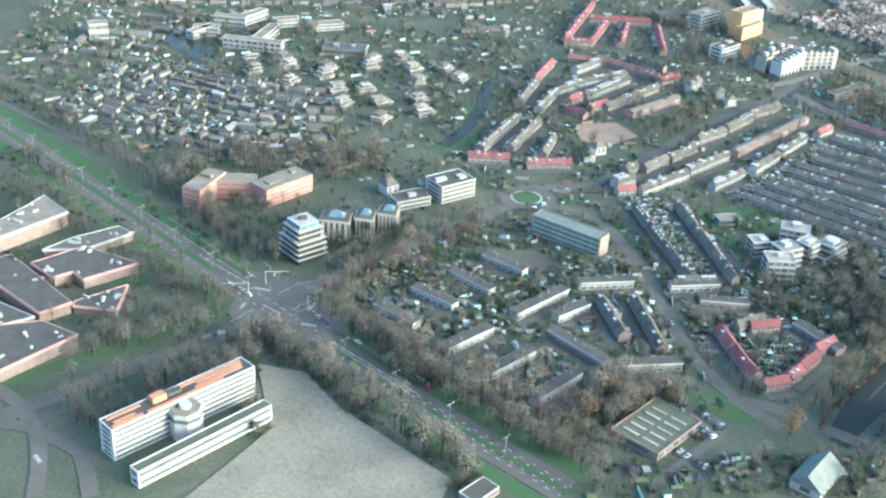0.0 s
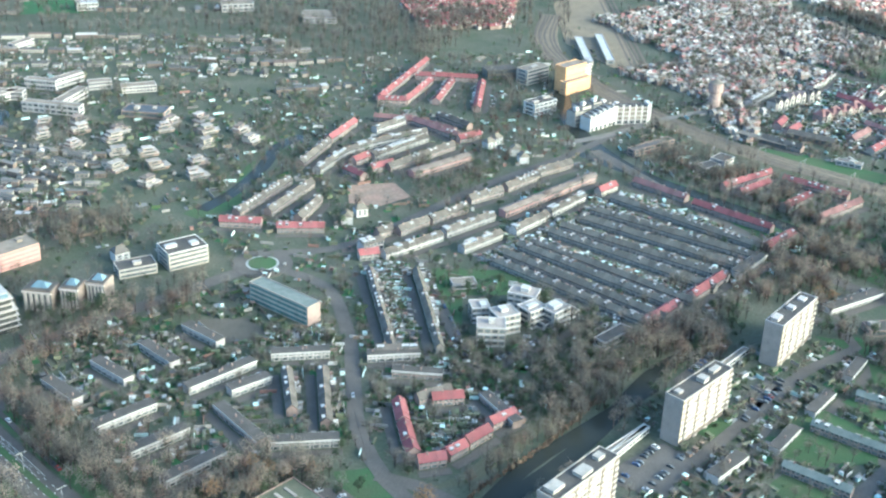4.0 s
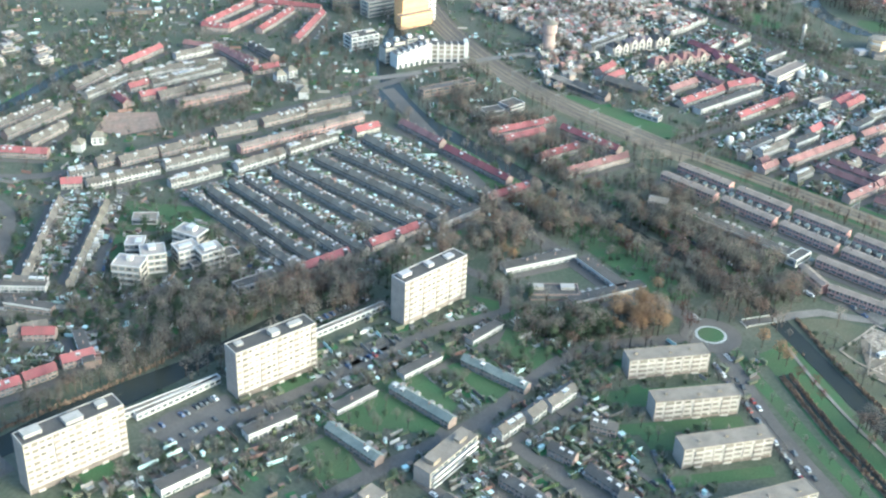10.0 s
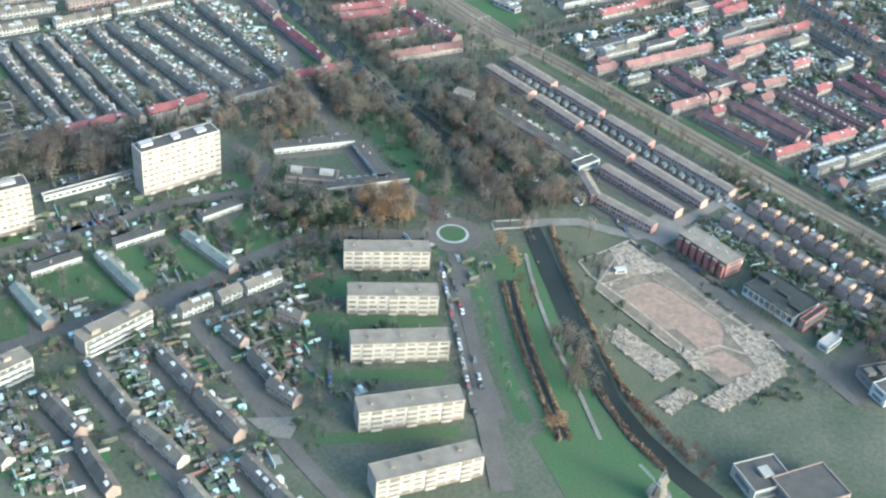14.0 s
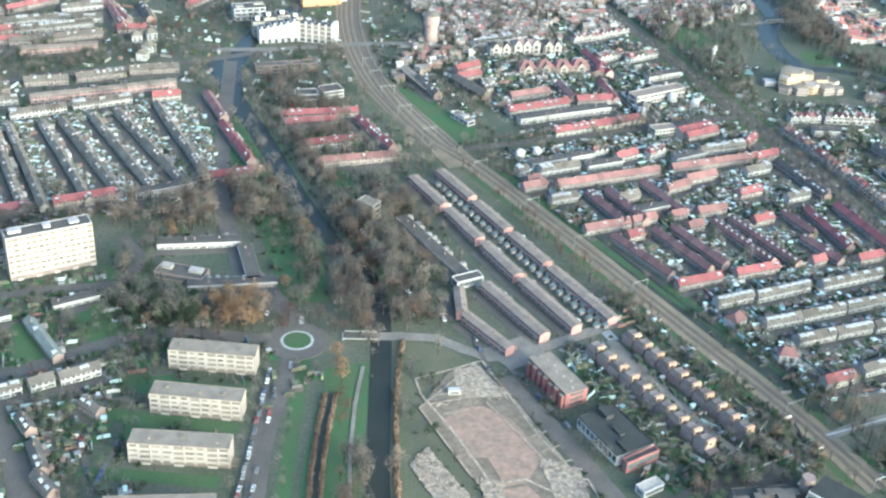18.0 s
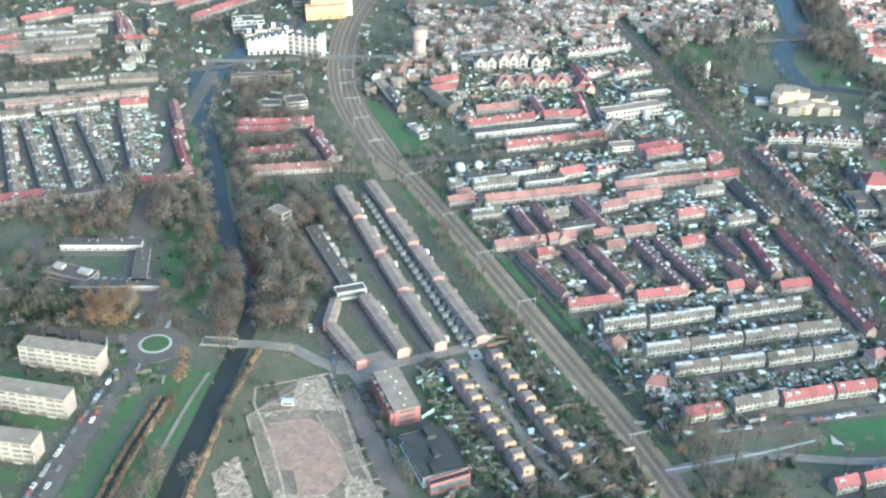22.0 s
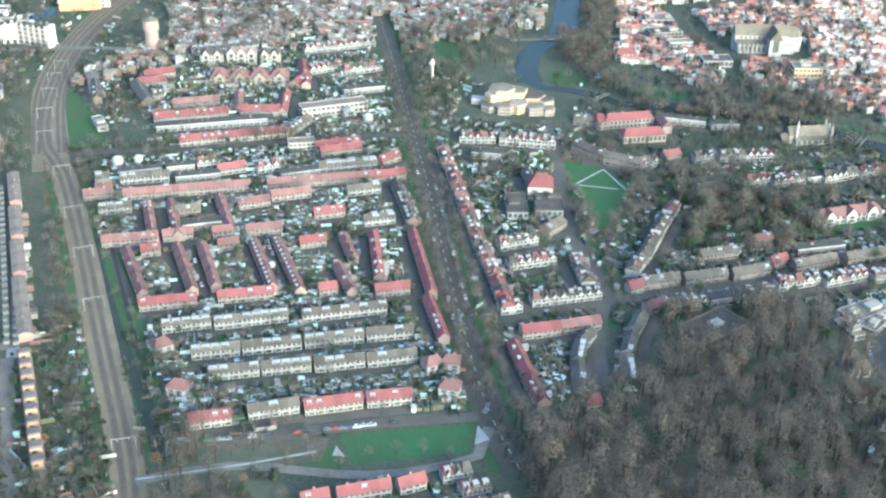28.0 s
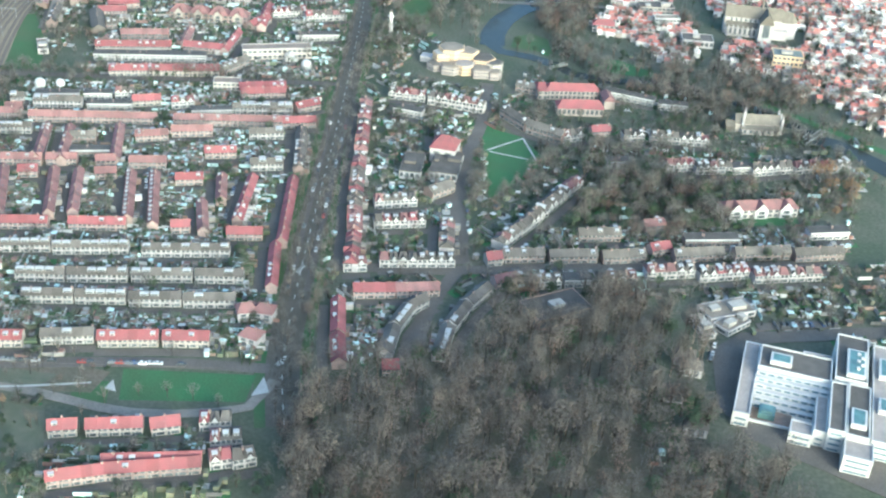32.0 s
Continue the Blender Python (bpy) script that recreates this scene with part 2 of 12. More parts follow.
CARPAINT = mixed("car_paint", [(0.0, (0.38, 0.39, 0.4)), (0.2, (0.05, 0.055, 0.06)), (0.48, (0.6, 0.6, 0.59)), (0.6, (0.12, 0.13, 0.145)), (0.8, (0.22, 0.045, 0.04)), (0.86, (0.05, 0.075, 0.15)), (0.93, (0.22, 0.23, 0.23))], 0.35, "Random")
TYRE = material("tyre_rubber", (0.03, 0.03, 0.03), 0.9)
CURTAIN = material("curtained_window", (0.17, 0.15, 0.125), 0.5, (0.12, 0.108, 0.09), 0.6, 0.0, random_ob=0.45, spec=0.4)
LOGGIA_SHADE = material("painted_loggia_shade", (0.2, 0.175, 0.15), 0.85, (0.15, 0.135, 0.118), 0.5, 0.1, island=0.2)
ANNEX = mixed("annex_roofs", [(0.0, (0.24, 0.225, 0.205)), (0.3, (0.12, 0.115, 0.11)), (0.62, (0.36, 0.345, 0.32)), (0.78, (0.2, 0.145, 0.125)), (0.93, (0.5, 0.49, 0.47))])
# Redder, paler old-centre mix, brightened to carry sunlit haze in the colour.
SUNLIT_REDTOWN = mixed("sunlit_red_town_roofs", [(0.0, (0.33, 0.14, 0.118)), (0.38, (0.27, 0.14, 0.125)), (0.6, (0.22, 0.205, 0.19)), (0.78, (0.4, 0.385, 0.36)), (0.92, (0.52, 0.5, 0.47))])
SUNLIT_PALETOWN = mixed("sunlit_pale_town_walls", [(0.0, (0.5, 0.48, 0.44)), (0.4, (0.36, 0.31, 0.27)), (0.65, (0.6, 0.58, 0.55))])
OLDYARD = mixed("town_yards", [(0.0, (0.2, 0.19, 0.175)), (0.35, (0.1, 0.1, 0.095)), (0.6, (0.33, 0.32, 0.3)), (0.8, (0.075, 0.09, 0.055)), (0.9, (0.5, 0.49, 0.47))])
OLDROOF = mixed("old_town_roofs", [(0.0, (0.22, 0.115, 0.108)), (0.15, (0.19, 0.135, 0.125)), (0.3, (0.18, 0.17, 0.162)), (0.56, (0.13, 0.127, 0.122)), (0.78, (0.3, 0.29, 0.275)), (0.94, (0.42, 0.41, 0.39))])
OLDWALL = mixed("old_town_walls", [(0.0, (0.26, 0.235, 0.21)), (0.35, (0.19, 0.145, 0.125)), (0.66, (0.42, 0.4, 0.375)), (0.82, (0.28, 0.23, 0.2))])


# ---- building blocks ----
TAKEN, ROADS, OPEN = set(), set(), set()


def occupy(x, y, angle, length, depth, margin=0.0, cells=TAKEN):
    """Notes the ground under a building, so that no tree or shed stands in it."""
    c, s = math.cos(radians(angle)), math.sin(radians(angle))
    for i in range(int((length + 2 * margin) / 1.2) + 1):
        for j in range(int((depth + 2 * margin) / 1.2) + 1):
            a, b = i * 1.2 - margin, j * 1.2 - margin
            cells.add((int((x + c * a - s * b) // 2), int((y + s * a + c * b) // 2)))


def free(x, y, roads=True):
    cell = (int(x // 2), int(y // 2))
    return cell not in TAKEN and not (roads and cell in ROADS)


class Shape:
    """Gathers boxes, slabs and loose faces into one mesh."""

    def __init__(self):
        self.v, self.f = [], []

    def faces(self, verts, faces):
        k = len(self.v)
        self.v += [tuple(p) for p in verts]
        self.f += [tuple(i + k for i in face) for face in faces]
        return self

    def box(self, x0, x1, y0, y1, z0, z1):
        p = [(x, y, z) for z in (z0, z1) for y in (y0, y1) for x in (x0, x1)]
        return self.faces(p, [(0, 2, 3, 1), (4, 5, 7, 6), (0, 1, 5, 4), (2, 6, 7, 3), (0, 4, 6, 2), (1, 3, 7, 5)])

    def turned_box(self, cx, cy, lx, ly, z0, z1, angle=0.0):
        c, s = math.cos(angle), math.sin(angle)
        p = [(cx + c * x - s * y, cy + s * x + c * y, z) for z in (z0, z1) for y in (-ly / 2, ly / 2) for x in (-lx / 2, lx / 2)]
        return self.faces(p, [(0, 2, 3, 1), (4, 5, 7, 6), (0, 1, 5, 4), (2, 6, 7, 3), (0, 4, 6, 2), (1, 3, 7, 5)])

    def plate(self, x0, x1, y0, y1, z0, z1):
        """A box with no back, for what sits on a wall; y0 is the outer side."""
        p = [(x, y, z) for z in (z0, z1) for y in (y0, y1) for x in (x0, x1)]
        if y0 < y1:
            return self.faces(p, [(4, 5, 7, 6), (0, 1, 5, 4), (0, 4, 6, 2), (1, 3, 7, 5)])
        return self.faces(p, [(6, 7, 5, 4), (4, 5, 1, 0), (2, 6, 4, 0), (5, 7, 3, 1)])

    def prism(self, outline, z0, z1, top=1.0):
        """An upright prism on an outline given anticlockwise; top scales its upper end about its middle."""
        n = len(outline)
        mx, my = sum(p[0] for p in outline) / n, sum(p[1] for p in outline) / n
        low = [(x, y, z0) for x, y in outline]
        high = [(mx + (x - mx) * top, my + (y - my) * top, z1) for x, y in outline]
        return self.faces(low + high, [tuple(reversed(range(n))), tuple(range(n, 2 * n))] + [(i, (i + 1) % n, n + (i + 1) % n, n + i) for i in range(n)])

    def beam(self, a, b, w):
        a, b = Vector(a), Vector(b)
        d = (b - a).normalized()
        u = d.orthogonal().normalized() * w / 2
        q = d.cross(u.normalized()) * w / 2
        p = [e + s * u + t * q for e in (a, b) for s, t in ((-1, -1), (1, -1), (1, 1), (-1, 1))]
        return self.faces(p, [(3, 2, 1, 0), (4, 5, 6, 7)] + [(i, (i + 1) % 4, 4 + (i + 1) % 4, 4 + i) for i in range(4)])

    def gable(self, x0, x1, y0, y1, z0, z1):
        """A gabled solid, ridge along x."""
        ym = (y0 + y1) / 2
        return self.faces([(x0, y0, z0), (x0, y1, z0), (x0, ym, z1), (x1, y0, z0), (x1, y1, z0), (x1, ym, z1)], [(0, 2, 1), (3, 4, 5), (0, 1, 4, 3), (0, 3, 5, 2), (1, 2, 5, 4)])

    def hip(self, x0, x1, y0, y1, z0, z1, inset):
        ym = (y0 + y1) / 2
        return self.faces([(x0, y0, z0), (x1, y0, z0), (x1, y1, z0), (x0, y1, z0), (x0 + inset, ym, z1), (x1 - inset, ym, z1)], [(3, 2, 1, 0), (0, 1, 5, 4), (2, 3, 4, 5), (1, 2, 5), (3, 0, 4)])

    def mesh(self, name, *mats):
        me = bpy.data.meshes.new(name)
        me.from_pydata(self.v, [], self.f)
        for m in mats:
            me.materials.append(m)
        return me


def part(name, shape, mat, parent=None, label="", at=None):
    """One mesh object under a thing or a part; shape may be a Shape or a mesh that is shared."""
    me = shape.mesh(name, mat) if isinstance(shape, Shape) else shape
    ob = new(name, me)
    ob.parent = parent
    if at is not None:
        ob.matrix_basis = at
    return tagged(ob, label)


def thing(name, x, y, angle, label, category, group="", kind="", z=0.0):
    ob = new(name)
    ob.matrix_basis = pose(x, y, z, 0, 0, angle)
    return tagged(ob, label, category, group, kind)


def setting(name, shape, mat, label, category="", kind="structure"):
    return tagged(new(name, shape.mesh(name, mat)), label, category or name.replace("_", " "), "", kind)


def smooth_line(points, step=12.0):
    """A curve through the points, cut into short pieces."""
    p = [Vector(q) for q in points]
    p = [2 * p[0] - p[1]] + p + [2 * p[-1] - p[-2]]
    out = []
    for a, b, c, d in zip(p, p[1:], p[2:], p[3:]):
        k = max(1, int((c - b).length / step)) if len(points) > 2 else 1
        for i in range(k):
            s = i / k
            out.append(0.5 * (2 * b + (c - a) * s + (2 * a - 5 * b + 4 * c - d) * s * s + (3 * b - a - 3 * c + d) * s ** 3))
    return out + [p[-2]]


def ribbon(points, width, z, shape=None, side=0.0, thick=0.06):
    """A flat band along a line, side metres to its left."""
    shape = shape or Shape()
    line = smooth_line(points)
    rows = []
    for i, p in enumerate(line):
        d = (line[min(i + 1, len(line) - 1)] - line[max(i - 1, 0)]).normalized()
        u = Vector((-d.y, d.x))
        rows.append((p + u * (side + width / 2), p + u * (side - width / 2)))
    verts = [(q.x, q.y, h) for a, b in rows for q, h in ((a, z), (b, z), (a, z - thick), (b, z - thick))]
    faces = []
    for i in range(len(rows) - 1):
        k = 4 * i
        faces += [(k, k + 1, k + 5, k + 4), (k + 2, k, k + 4, k + 6), (k + 1, k + 3, k + 7, k + 5)]
    return shape.faces(verts, faces)


LAYER = {"lawn": 0.02, "water": 0.17, "road": 0.24, "path": 0.36}


def layer(mat):
    """The next free height for a thin sheet: lawns and yards lowest, then water, roads and paths, a few millimetres apart."""
    kind = "water" if mat in (WATER, DITCH) else "road" if mat in (ROAD, DARKROAD, BALLAST) else "path" if mat in (PAVE, LIGHT_PATH, SITE, DIRT, RUBBLE, SAND) else "lawn"
    LAYER[kind] += 0.0015 if kind == "lawn" else 0.003
    return LAYER[kind]


def strip(name, mat, width, points, label, side=0.0, z=0.0):
    if mat in (ROAD, DARKROAD, WATER, DITCH, BALLAST, PAVE) and not side:
        line = smooth_line(points, 4.0)
        for a, b in zip(line, line[1:]):
            occupy(a.x, a.y, math.degrees(math.atan2(b.y - a.y, b.x - a.x)), (b - a).length, width / 2 - 0.5, cells=ROADS)
            occupy(b.x, b.y, math.degrees(math.atan2(a.y - b.y, a.x - b.x)), (b - a).length, width / 2 - 0.5, cells=ROADS)
    return setting(name, ribbon(points, width, z or layer(mat), side=side), mat, label)


def patch(name, mat, corners, label, clear=False):
    z = layer(mat)
    if mat == WATER:
        for x, y in inside(corners, random.Random(1), 900):
            ROADS.add((int(x // 2), int(y // 2)))
    else:
        xs, ys = [p[0] for p in corners], [p[1] for p in corners]
        for i in range(int(min(xs) // 2), int(max(xs) // 2) + 1):
            for j in range(int(min(ys) // 2), int(max(ys) // 2) + 1):
                if within(corners, 2 * i + 1, 2 * j + 1):
                    OPEN.add((i, j))
                    if clear or mat in (DIRT, SITE, RUBBLE, SAND):
                        ROADS.add((i, j))
    c = [Vector(p) for p in corners]
    area = sum(a.x * b.y - b.x * a.y for a, b in zip(c, c[1:] + c[:1]))
    c = c if area > 0 else c[::-1]
    return setting(name, Shape().prism([(p.x, p.y) for p in c], z - 0.06, z), mat, label)


def within(corners, x, y):
    hit = False
    for (ax, ay), (bx, by) in zip(corners, corners[1:] + corners[:1]):
        if (ay > y) != (by > y) and x < (bx - ax) * (y - ay) / (by - ay) + ax:
            hit = not hit
    return hit


def inside(corners, rng, n, clear=False):
    """Chance places within a polygon, clear of buildings and roads if asked."""
    xs, ys = [c[0] for c in corners], [c[1] for c in corners]
    out = []
    for _ in range(n * 30):
        x, y = rng.uniform(min(xs), max(xs)), rng.uniform(min(ys), max(ys))
        if within(corners, x, y) and (not clear or free(x, y)):
            out.append((x, y))
        if len(out) == n:
            break
    return out


# ---- houses ----
def chimney_mesh():
    s = Shape().box(-0.32, 0.32, -0.28, 0.28, -0.7, 0.9)
    s.box(-0.38, 0.38, -0.34, 0.34, 0.9, 1.02)
    return s.box(-0.1, 0.1, -0.1, 0.1, 1.02, 1.35).mesh("chimney", BRICK)


def dormer_mesh(w, mat):
    me = Shape()
    me.box(-w / 2, w / 2, 0, 2.0, -0.1, 1.15).box(-w / 2 - 0.15, w / 2 + 0.15, -0.2, 2.1, 1.15, 1.28)
    me = me.mesh("dormer", mat, GLASS)
    extra = Shape().box(-w / 2 + 0.2, w / 2 - 0.2, -0.03, 0.05, 0.25, 1.0)
    k = len(me.vertices)
    bm = bmesh.new()
    bm.from_mesh(me)
    vs = [bm.verts.new(p) for p in extra.v]
    for f in extra.f:
        bm.faces.new([vs[i] for i in f]).material_index = 1
    bm.to_mesh(me)
    bm.free()
    return me


CHIMNEY = chimney_mesh()
ANNEXES, STREETS = Shape(), Shape()
DORMERS = {2: dormer_mesh(1.7, WHITE), 4: dormer_mesh(3.2, WHITE), 1: dormer_mesh(1.3, PALE)}
STYLES = {
    # roof, wall, eave, rise, dormer width, share of houses with a dormer, words
    "red": (RED, ROSE, 3.74, 2.26, 2, 0.25, "brick terraced houses under orange-red tiled roof"),
    "redw": (RED, BUFF, 3.90, 2.34, 2, 0.35, "pale-fronted terraced houses under red tiled roof"),
    "dred": (DRED, ROSE, 3.74, 2.11, 1, 0.15, "brick terraced houses under weathered dark red tiles"),
    "dredd": (DRED, ROSE, 3.59, 2.18, 1, 1.0, "brick terraced houses with small dormers on dark red tiles"),
    "grey": (GREY, BRICK, 3.90, 2.11, 2, 0.4, "brick terraced houses under grey tiled roof"),
    "greyw": (GREY, FRONTS, 4.06, 1.72, 4, 0.5, "pale-fronted terraced houses with dormers on grey roof"),
    "dark": (DARK, BUFF, 3.74, 2.03, 1, 0.28, "brick terraced houses under dark slate-coloured roof"),
    "zinc": (ZINC, PINK, 4.52, 0.70, 1, 0.0, "brick terraced houses under pale grey pitched roof"),
    "flat": (BITUMEN, FRONTS, 4.06, 0.00, 1, 0.0, "white-fronted flat-roofed terraced houses"),
    "flatb": (BITUMEN, BRICK, 3.90, 0.00, 1, 0.0, "dark brick flat-roofed terraced houses"),
    "white": (GREY, PALE, 3.95, 1.7, 4, 0.9, "white-fronted terraced houses with wide dormers on grey roof"),
    "green": (GREENROOF, BRICK, 3.59, 1.56, 2, 0.3, "terraced houses under weathered green-grey roof"),
    "villa": (RED, PALE, 4.3, 2.1, 2, 0.5, "pale rendered town houses under red hipped roof"),
    "villag": (GREY, PALE, 4.3, 2.0, 2, 0.5, "pale rendered town houses under grey hipped roof"),
}


def terrace(x, y, angle, length, depth, n, style, eave=0.0, seed=0):
    """A row of n houses from its front left corner; the fronts look along local -y."""
    rng = random.Random(int(abs(x * 7 + y * 13)) + seed)
    roof, wall, high, rise, dw, share, words = STYLES[style]
    high = eave or high
    flat, hip = rise == 0, style.startswith("villa")
    top = thing("terrace" if n > 1 else "house", x, y, angle, words if n > 1 else words.replace("terraced houses", "house").replace("town houses", "town house"), "terrace" if n > 1 else "house", "terraced houses")
    occupy(x, y, angle, length, depth, 0.8)
    w = length / n
    ends = [(0, -0.1), (depth, -0.1), (depth, high), (0, high)] if flat or hip else [(0, -0.1), (depth, -0.1), (depth, high), (depth / 2, high + rise), (0, high)]
    k = len(ends)
    s = Shape().faces([(gx, py, pz) for gx in (0.0, length) for py, pz in ends], [tuple(reversed(range(k))), tuple(range(k, 2 * k))] + [(i, (i + 1) % k, k + (i + 1) % k, k + i) for i in range(k)])
    c, q = math.cos(radians(angle)), math.sin(radians(angle))
    if n > 3 and rng.random() < 0.8:
        for i in range(n):
            if rng.random() < 0.6:
                d = rng.uniform(1.5, 3.5)
                lx, ly = i * w + w * 0.42, depth + d / 2
                ANNEXES.turned_box(x + c * lx - q * ly, y + q * lx + c * ly, w * 0.5, d, -0.1, rng.uniform(2.6, 3.0), radians(angle))
    # the street along the fronts
    occupy(x + q * 5.2, y - c * 5.2, angle, length, 4.0, cells=ROADS)
    lx, ly = length / 2, -3.2
    h = 0.05 + 0.003 * (len(STREETS.f) // 6 % 45)
    STREETS.turned_box(x + c * lx - q * ly, y + q * lx + c * ly, length + 2, 4.2, -0.05, h, radians(angle))
    part("wall", s, wall, top)
    r = Shape()
    o, th = 0.35, 0.22
    if flat:
        r.box(-0.2, length + 0.2, -0.25, depth + 0.25, high, high + 0.25)
    elif hip:
        gables, covers = Shape(), {}
        for i in range(n):
            a, b = i * w, (i + 1) * w
            tone = rng.choice((roof, DRED, DRED, GREY, GREY))
            cover = covers.setdefault(tone.name, (tone, Shape()))[1]
            up = high + rise + rng.uniform(-0.5, 0.6)
            cover.hip(a - 0.1, b + 0.1, -0.3, depth + 0.4, high, up, w * 0.2)
            if rng.random() < 0.6:
                # a gable towards the street
                gw, peak, back = w * rng.uniform(0.5, 0.85) / 2, high + rise * rng.uniform(0.75, 1.1), depth * 0.6
                mid = (a + b) / 2
                gables.faces([(mid - gw, -0.42, high - 0.4), (mid + gw, -0.42, high - 0.4), (mid, -0.42, peak), (mid - gw, -0.2, high - 0.4), (mid + gw, -0.2, high - 0.4), (mid, -0.2, peak)], [(0, 1, 2), (3, 5, 4), (0, 3, 4, 1), (1, 4, 5, 2), (2, 5, 3, 0)])
                cover.faces([(mid - gw - 0.15, -0.45, high - 0.1), (mid + gw + 0.15, -0.45, high - 0.1), (mid, -0.45, peak + 0.15), (mid - gw - 0.15, back, high - 0.1), (mid + gw + 0.15, back, high - 0.1), (mid, back, peak + 0.15)], [(1, 4, 5, 2), (2, 5, 3, 0), (3, 5, 4)])
        for tone, cover in covers.values():
            tagged(part("roof", cover, tone, top), kind="stuff")
        if gables.v:
            tagged(part("street_gables", gables, WHITE, top, "white pointed street gables"), kind="stuff")
    else:
        drop = rise * o / (depth / 2)
        line = [(-o, high - drop), (depth / 2, high + rise), (depth + o, high - drop), (depth + o, high - drop + th), (depth / 2, high + rise + th), (-o, high - drop + th)]
        for i in range(n):
            a, b = i * w - (0.3 if i == 0 else 0), (i + 1) * w + (0.3 if i == n - 1 else -0.03)
            d = rng.uniform(-0.05, 0.07)
            r.faces([(cx, py, pz + d) for cx in (a, b) for py, pz in line], [(k, 6 + k, 6 + (k + 1) % 6, (k + 1) % 6) for k in range(6)] + [(0, 1, 4, 5), (1, 2, 3, 4), (11, 10, 7, 6), (10, 9, 8, 7)])
    if r.v:
        tagged(part("roof", r, roof, top), kind="stuff" if n > 1 and not flat else "")
    frames, panes = Shape(), Shape()
    floors = 3 if high > 6.6 else 2
    for i in range(n):
        for front in (True, False) if y < 520 or abs(math.cos(radians(angle))) < 0.5 else (True,):
            y0, y1 = (-0.05, 0.02) if front else (depth + 0.05, depth - 0.02)
            g0, g1 = (-0.08, -0.04) if front else (depth + 0.08, depth + 0.04)
            f = high / floors
            holes = [(i * w + w * 0.36, i * w + w * 0.9, f * 0.25, f * 0.85), (i * w + w * 0.1, i * w + w * 0.28, 0.05, f * 0.85)]
            for k in range(1, floors):
                z = k * f
                holes += [(i * w + w * 0.1, i * w + w * 0.42, z + f * 0.3, z + f * 0.85), (i * w + w * 0.55, i * w + w * 0.9, z + f * 0.3, z + f * 0.85)]
            for a, b, z0, z1 in holes:
                frames.plate(a - 0.09, b + 0.09, y0, y1, z0 - 0.09, z1 + 0.09)
                panes.plate(a, b, g0, g1, z0, z1)
    both = Shape().faces(frames.v, frames.f).faces(panes.v, panes.f)
    me = both.mesh("glazing", WHITE, GLASS)
    me.polygons.foreach_set("material_index", [0] * len(frames.f) + [1] * len(panes.f))
    tagged(part("glazing", me, None, top), kind="stuff")
    if flat:
        fascia = Shape().box(-0.22, length + 0.22, -0.31, -0.25, high - 0.8, high + 0.25).box(-0.22, length + 0.22, depth + 0.25, depth + 0.31, high - 0.5, high + 0.25)
        part("fascia", fascia, WHITE, top)
        for i in range(max(1, n // 3)):
            part("chimney", CHIMNEY, None, top, at=pose(rng.uniform(0.1, 0.9) * length, depth * rng.uniform(0.4, 0.6), high + 0.4))
        return top
    joined = y > 500 or n > 18
    stacks, boxes, faces = Shape(), Shape(), Shape()
    for i in range(0, n, 2 if joined else 4):
        cx, cy = min(length - 0.5, i * w + w), depth / 2 + rng.uniform(-0.6, 0.6)
        if joined:
            stacks.box(cx - 0.4, cx + 0.4, cy - 0.32, cy + 0.32, high + rise - 0.9, high + rise + rng.uniform(0.7, 1.1))
        else:
            part("chimney", CHIMNEY, None, top, at=pose(cx, cy, high + rise - 0.1))
    slope = rise / (depth / 2)
    for i in range(n):
        if rng.random() < share and not (not joined and style != "dredd" and i % 2 and n > 8):
            wide = {1: 1.3, 2: 1.7, 4: 3.2}[dw] * rng.uniform(0.85, 1.1)
            if joined:
                for front in (True, False) if rng.random() < 0.55 else (True,):
                    a, b, z = i * w + w / 2 - wide / 2, i * w + w / 2 + wide / 2, high + rise * 0.34
                    y0, y1 = (depth * 0.14, depth * 0.5) if front else (depth * 0.86, depth * 0.5)
                    boxes.box(a, b, *sorted((y0, y1)), z - 0.2, z + 1.15).box(a - 0.12, b + 0.12, *sorted((y0 - (0.15 if front else -0.15), y1)), z + 1.15, z + 1.27)
                    faces.box(a + 0.2, b - 0.2, *sorted((y0, y0 + (-0.05 if front else 0.05))), z + 0.25, z + 1.0)
            else:
                part("dormer", DORMERS[dw], None, top, at=pose(i * w + w / 2, depth * 0.16, high + rise * 0.34))
        elif rng.random() < 0.35:
            # a skylight set in the slope
            q0 = depth * rng.uniform(0.55, 0.75)
            z = high + (depth - q0) * slope + 0.24
            cx = i * w + w * rng.uniform(0.3, 0.6)
            faces.faces([(cx, q0, z), (cx + 0.8, q0, z), (cx + 0.8, q0 + 0.9, z - 0.9 * slope), (cx, q0 + 0.9, z - 0.9 * slope)], [(0, 1, 2, 3)])
    if stacks.v:
        tagged(part("chimney_row", stacks, BRICK, top), kind="stuff")
    if boxes.v or faces.v:
        me = Shape().faces(boxes.v, boxes.f).faces(faces.v, faces.f).mesh("dormer_row", WHITE if dw > 1 else PALE, GLASS)
        me.polygons.foreach_set("material_index", [0] * len(boxes.f) + [1] * len(faces.f))
        tagged(part("dormer_row", me, None, top), kind="stuff")
    return top


FARROOF = mixed("far_roofs", [(0.0, (0.115, 0.11, 0.105)), (0.4, (0.085, 0.083, 0.08)), (0.7, (0.17, 0.16, 0.148)), (0.86, (0.125, 0.1, 0.09)), (0.95, (0.4, 0.39, 0.37))])
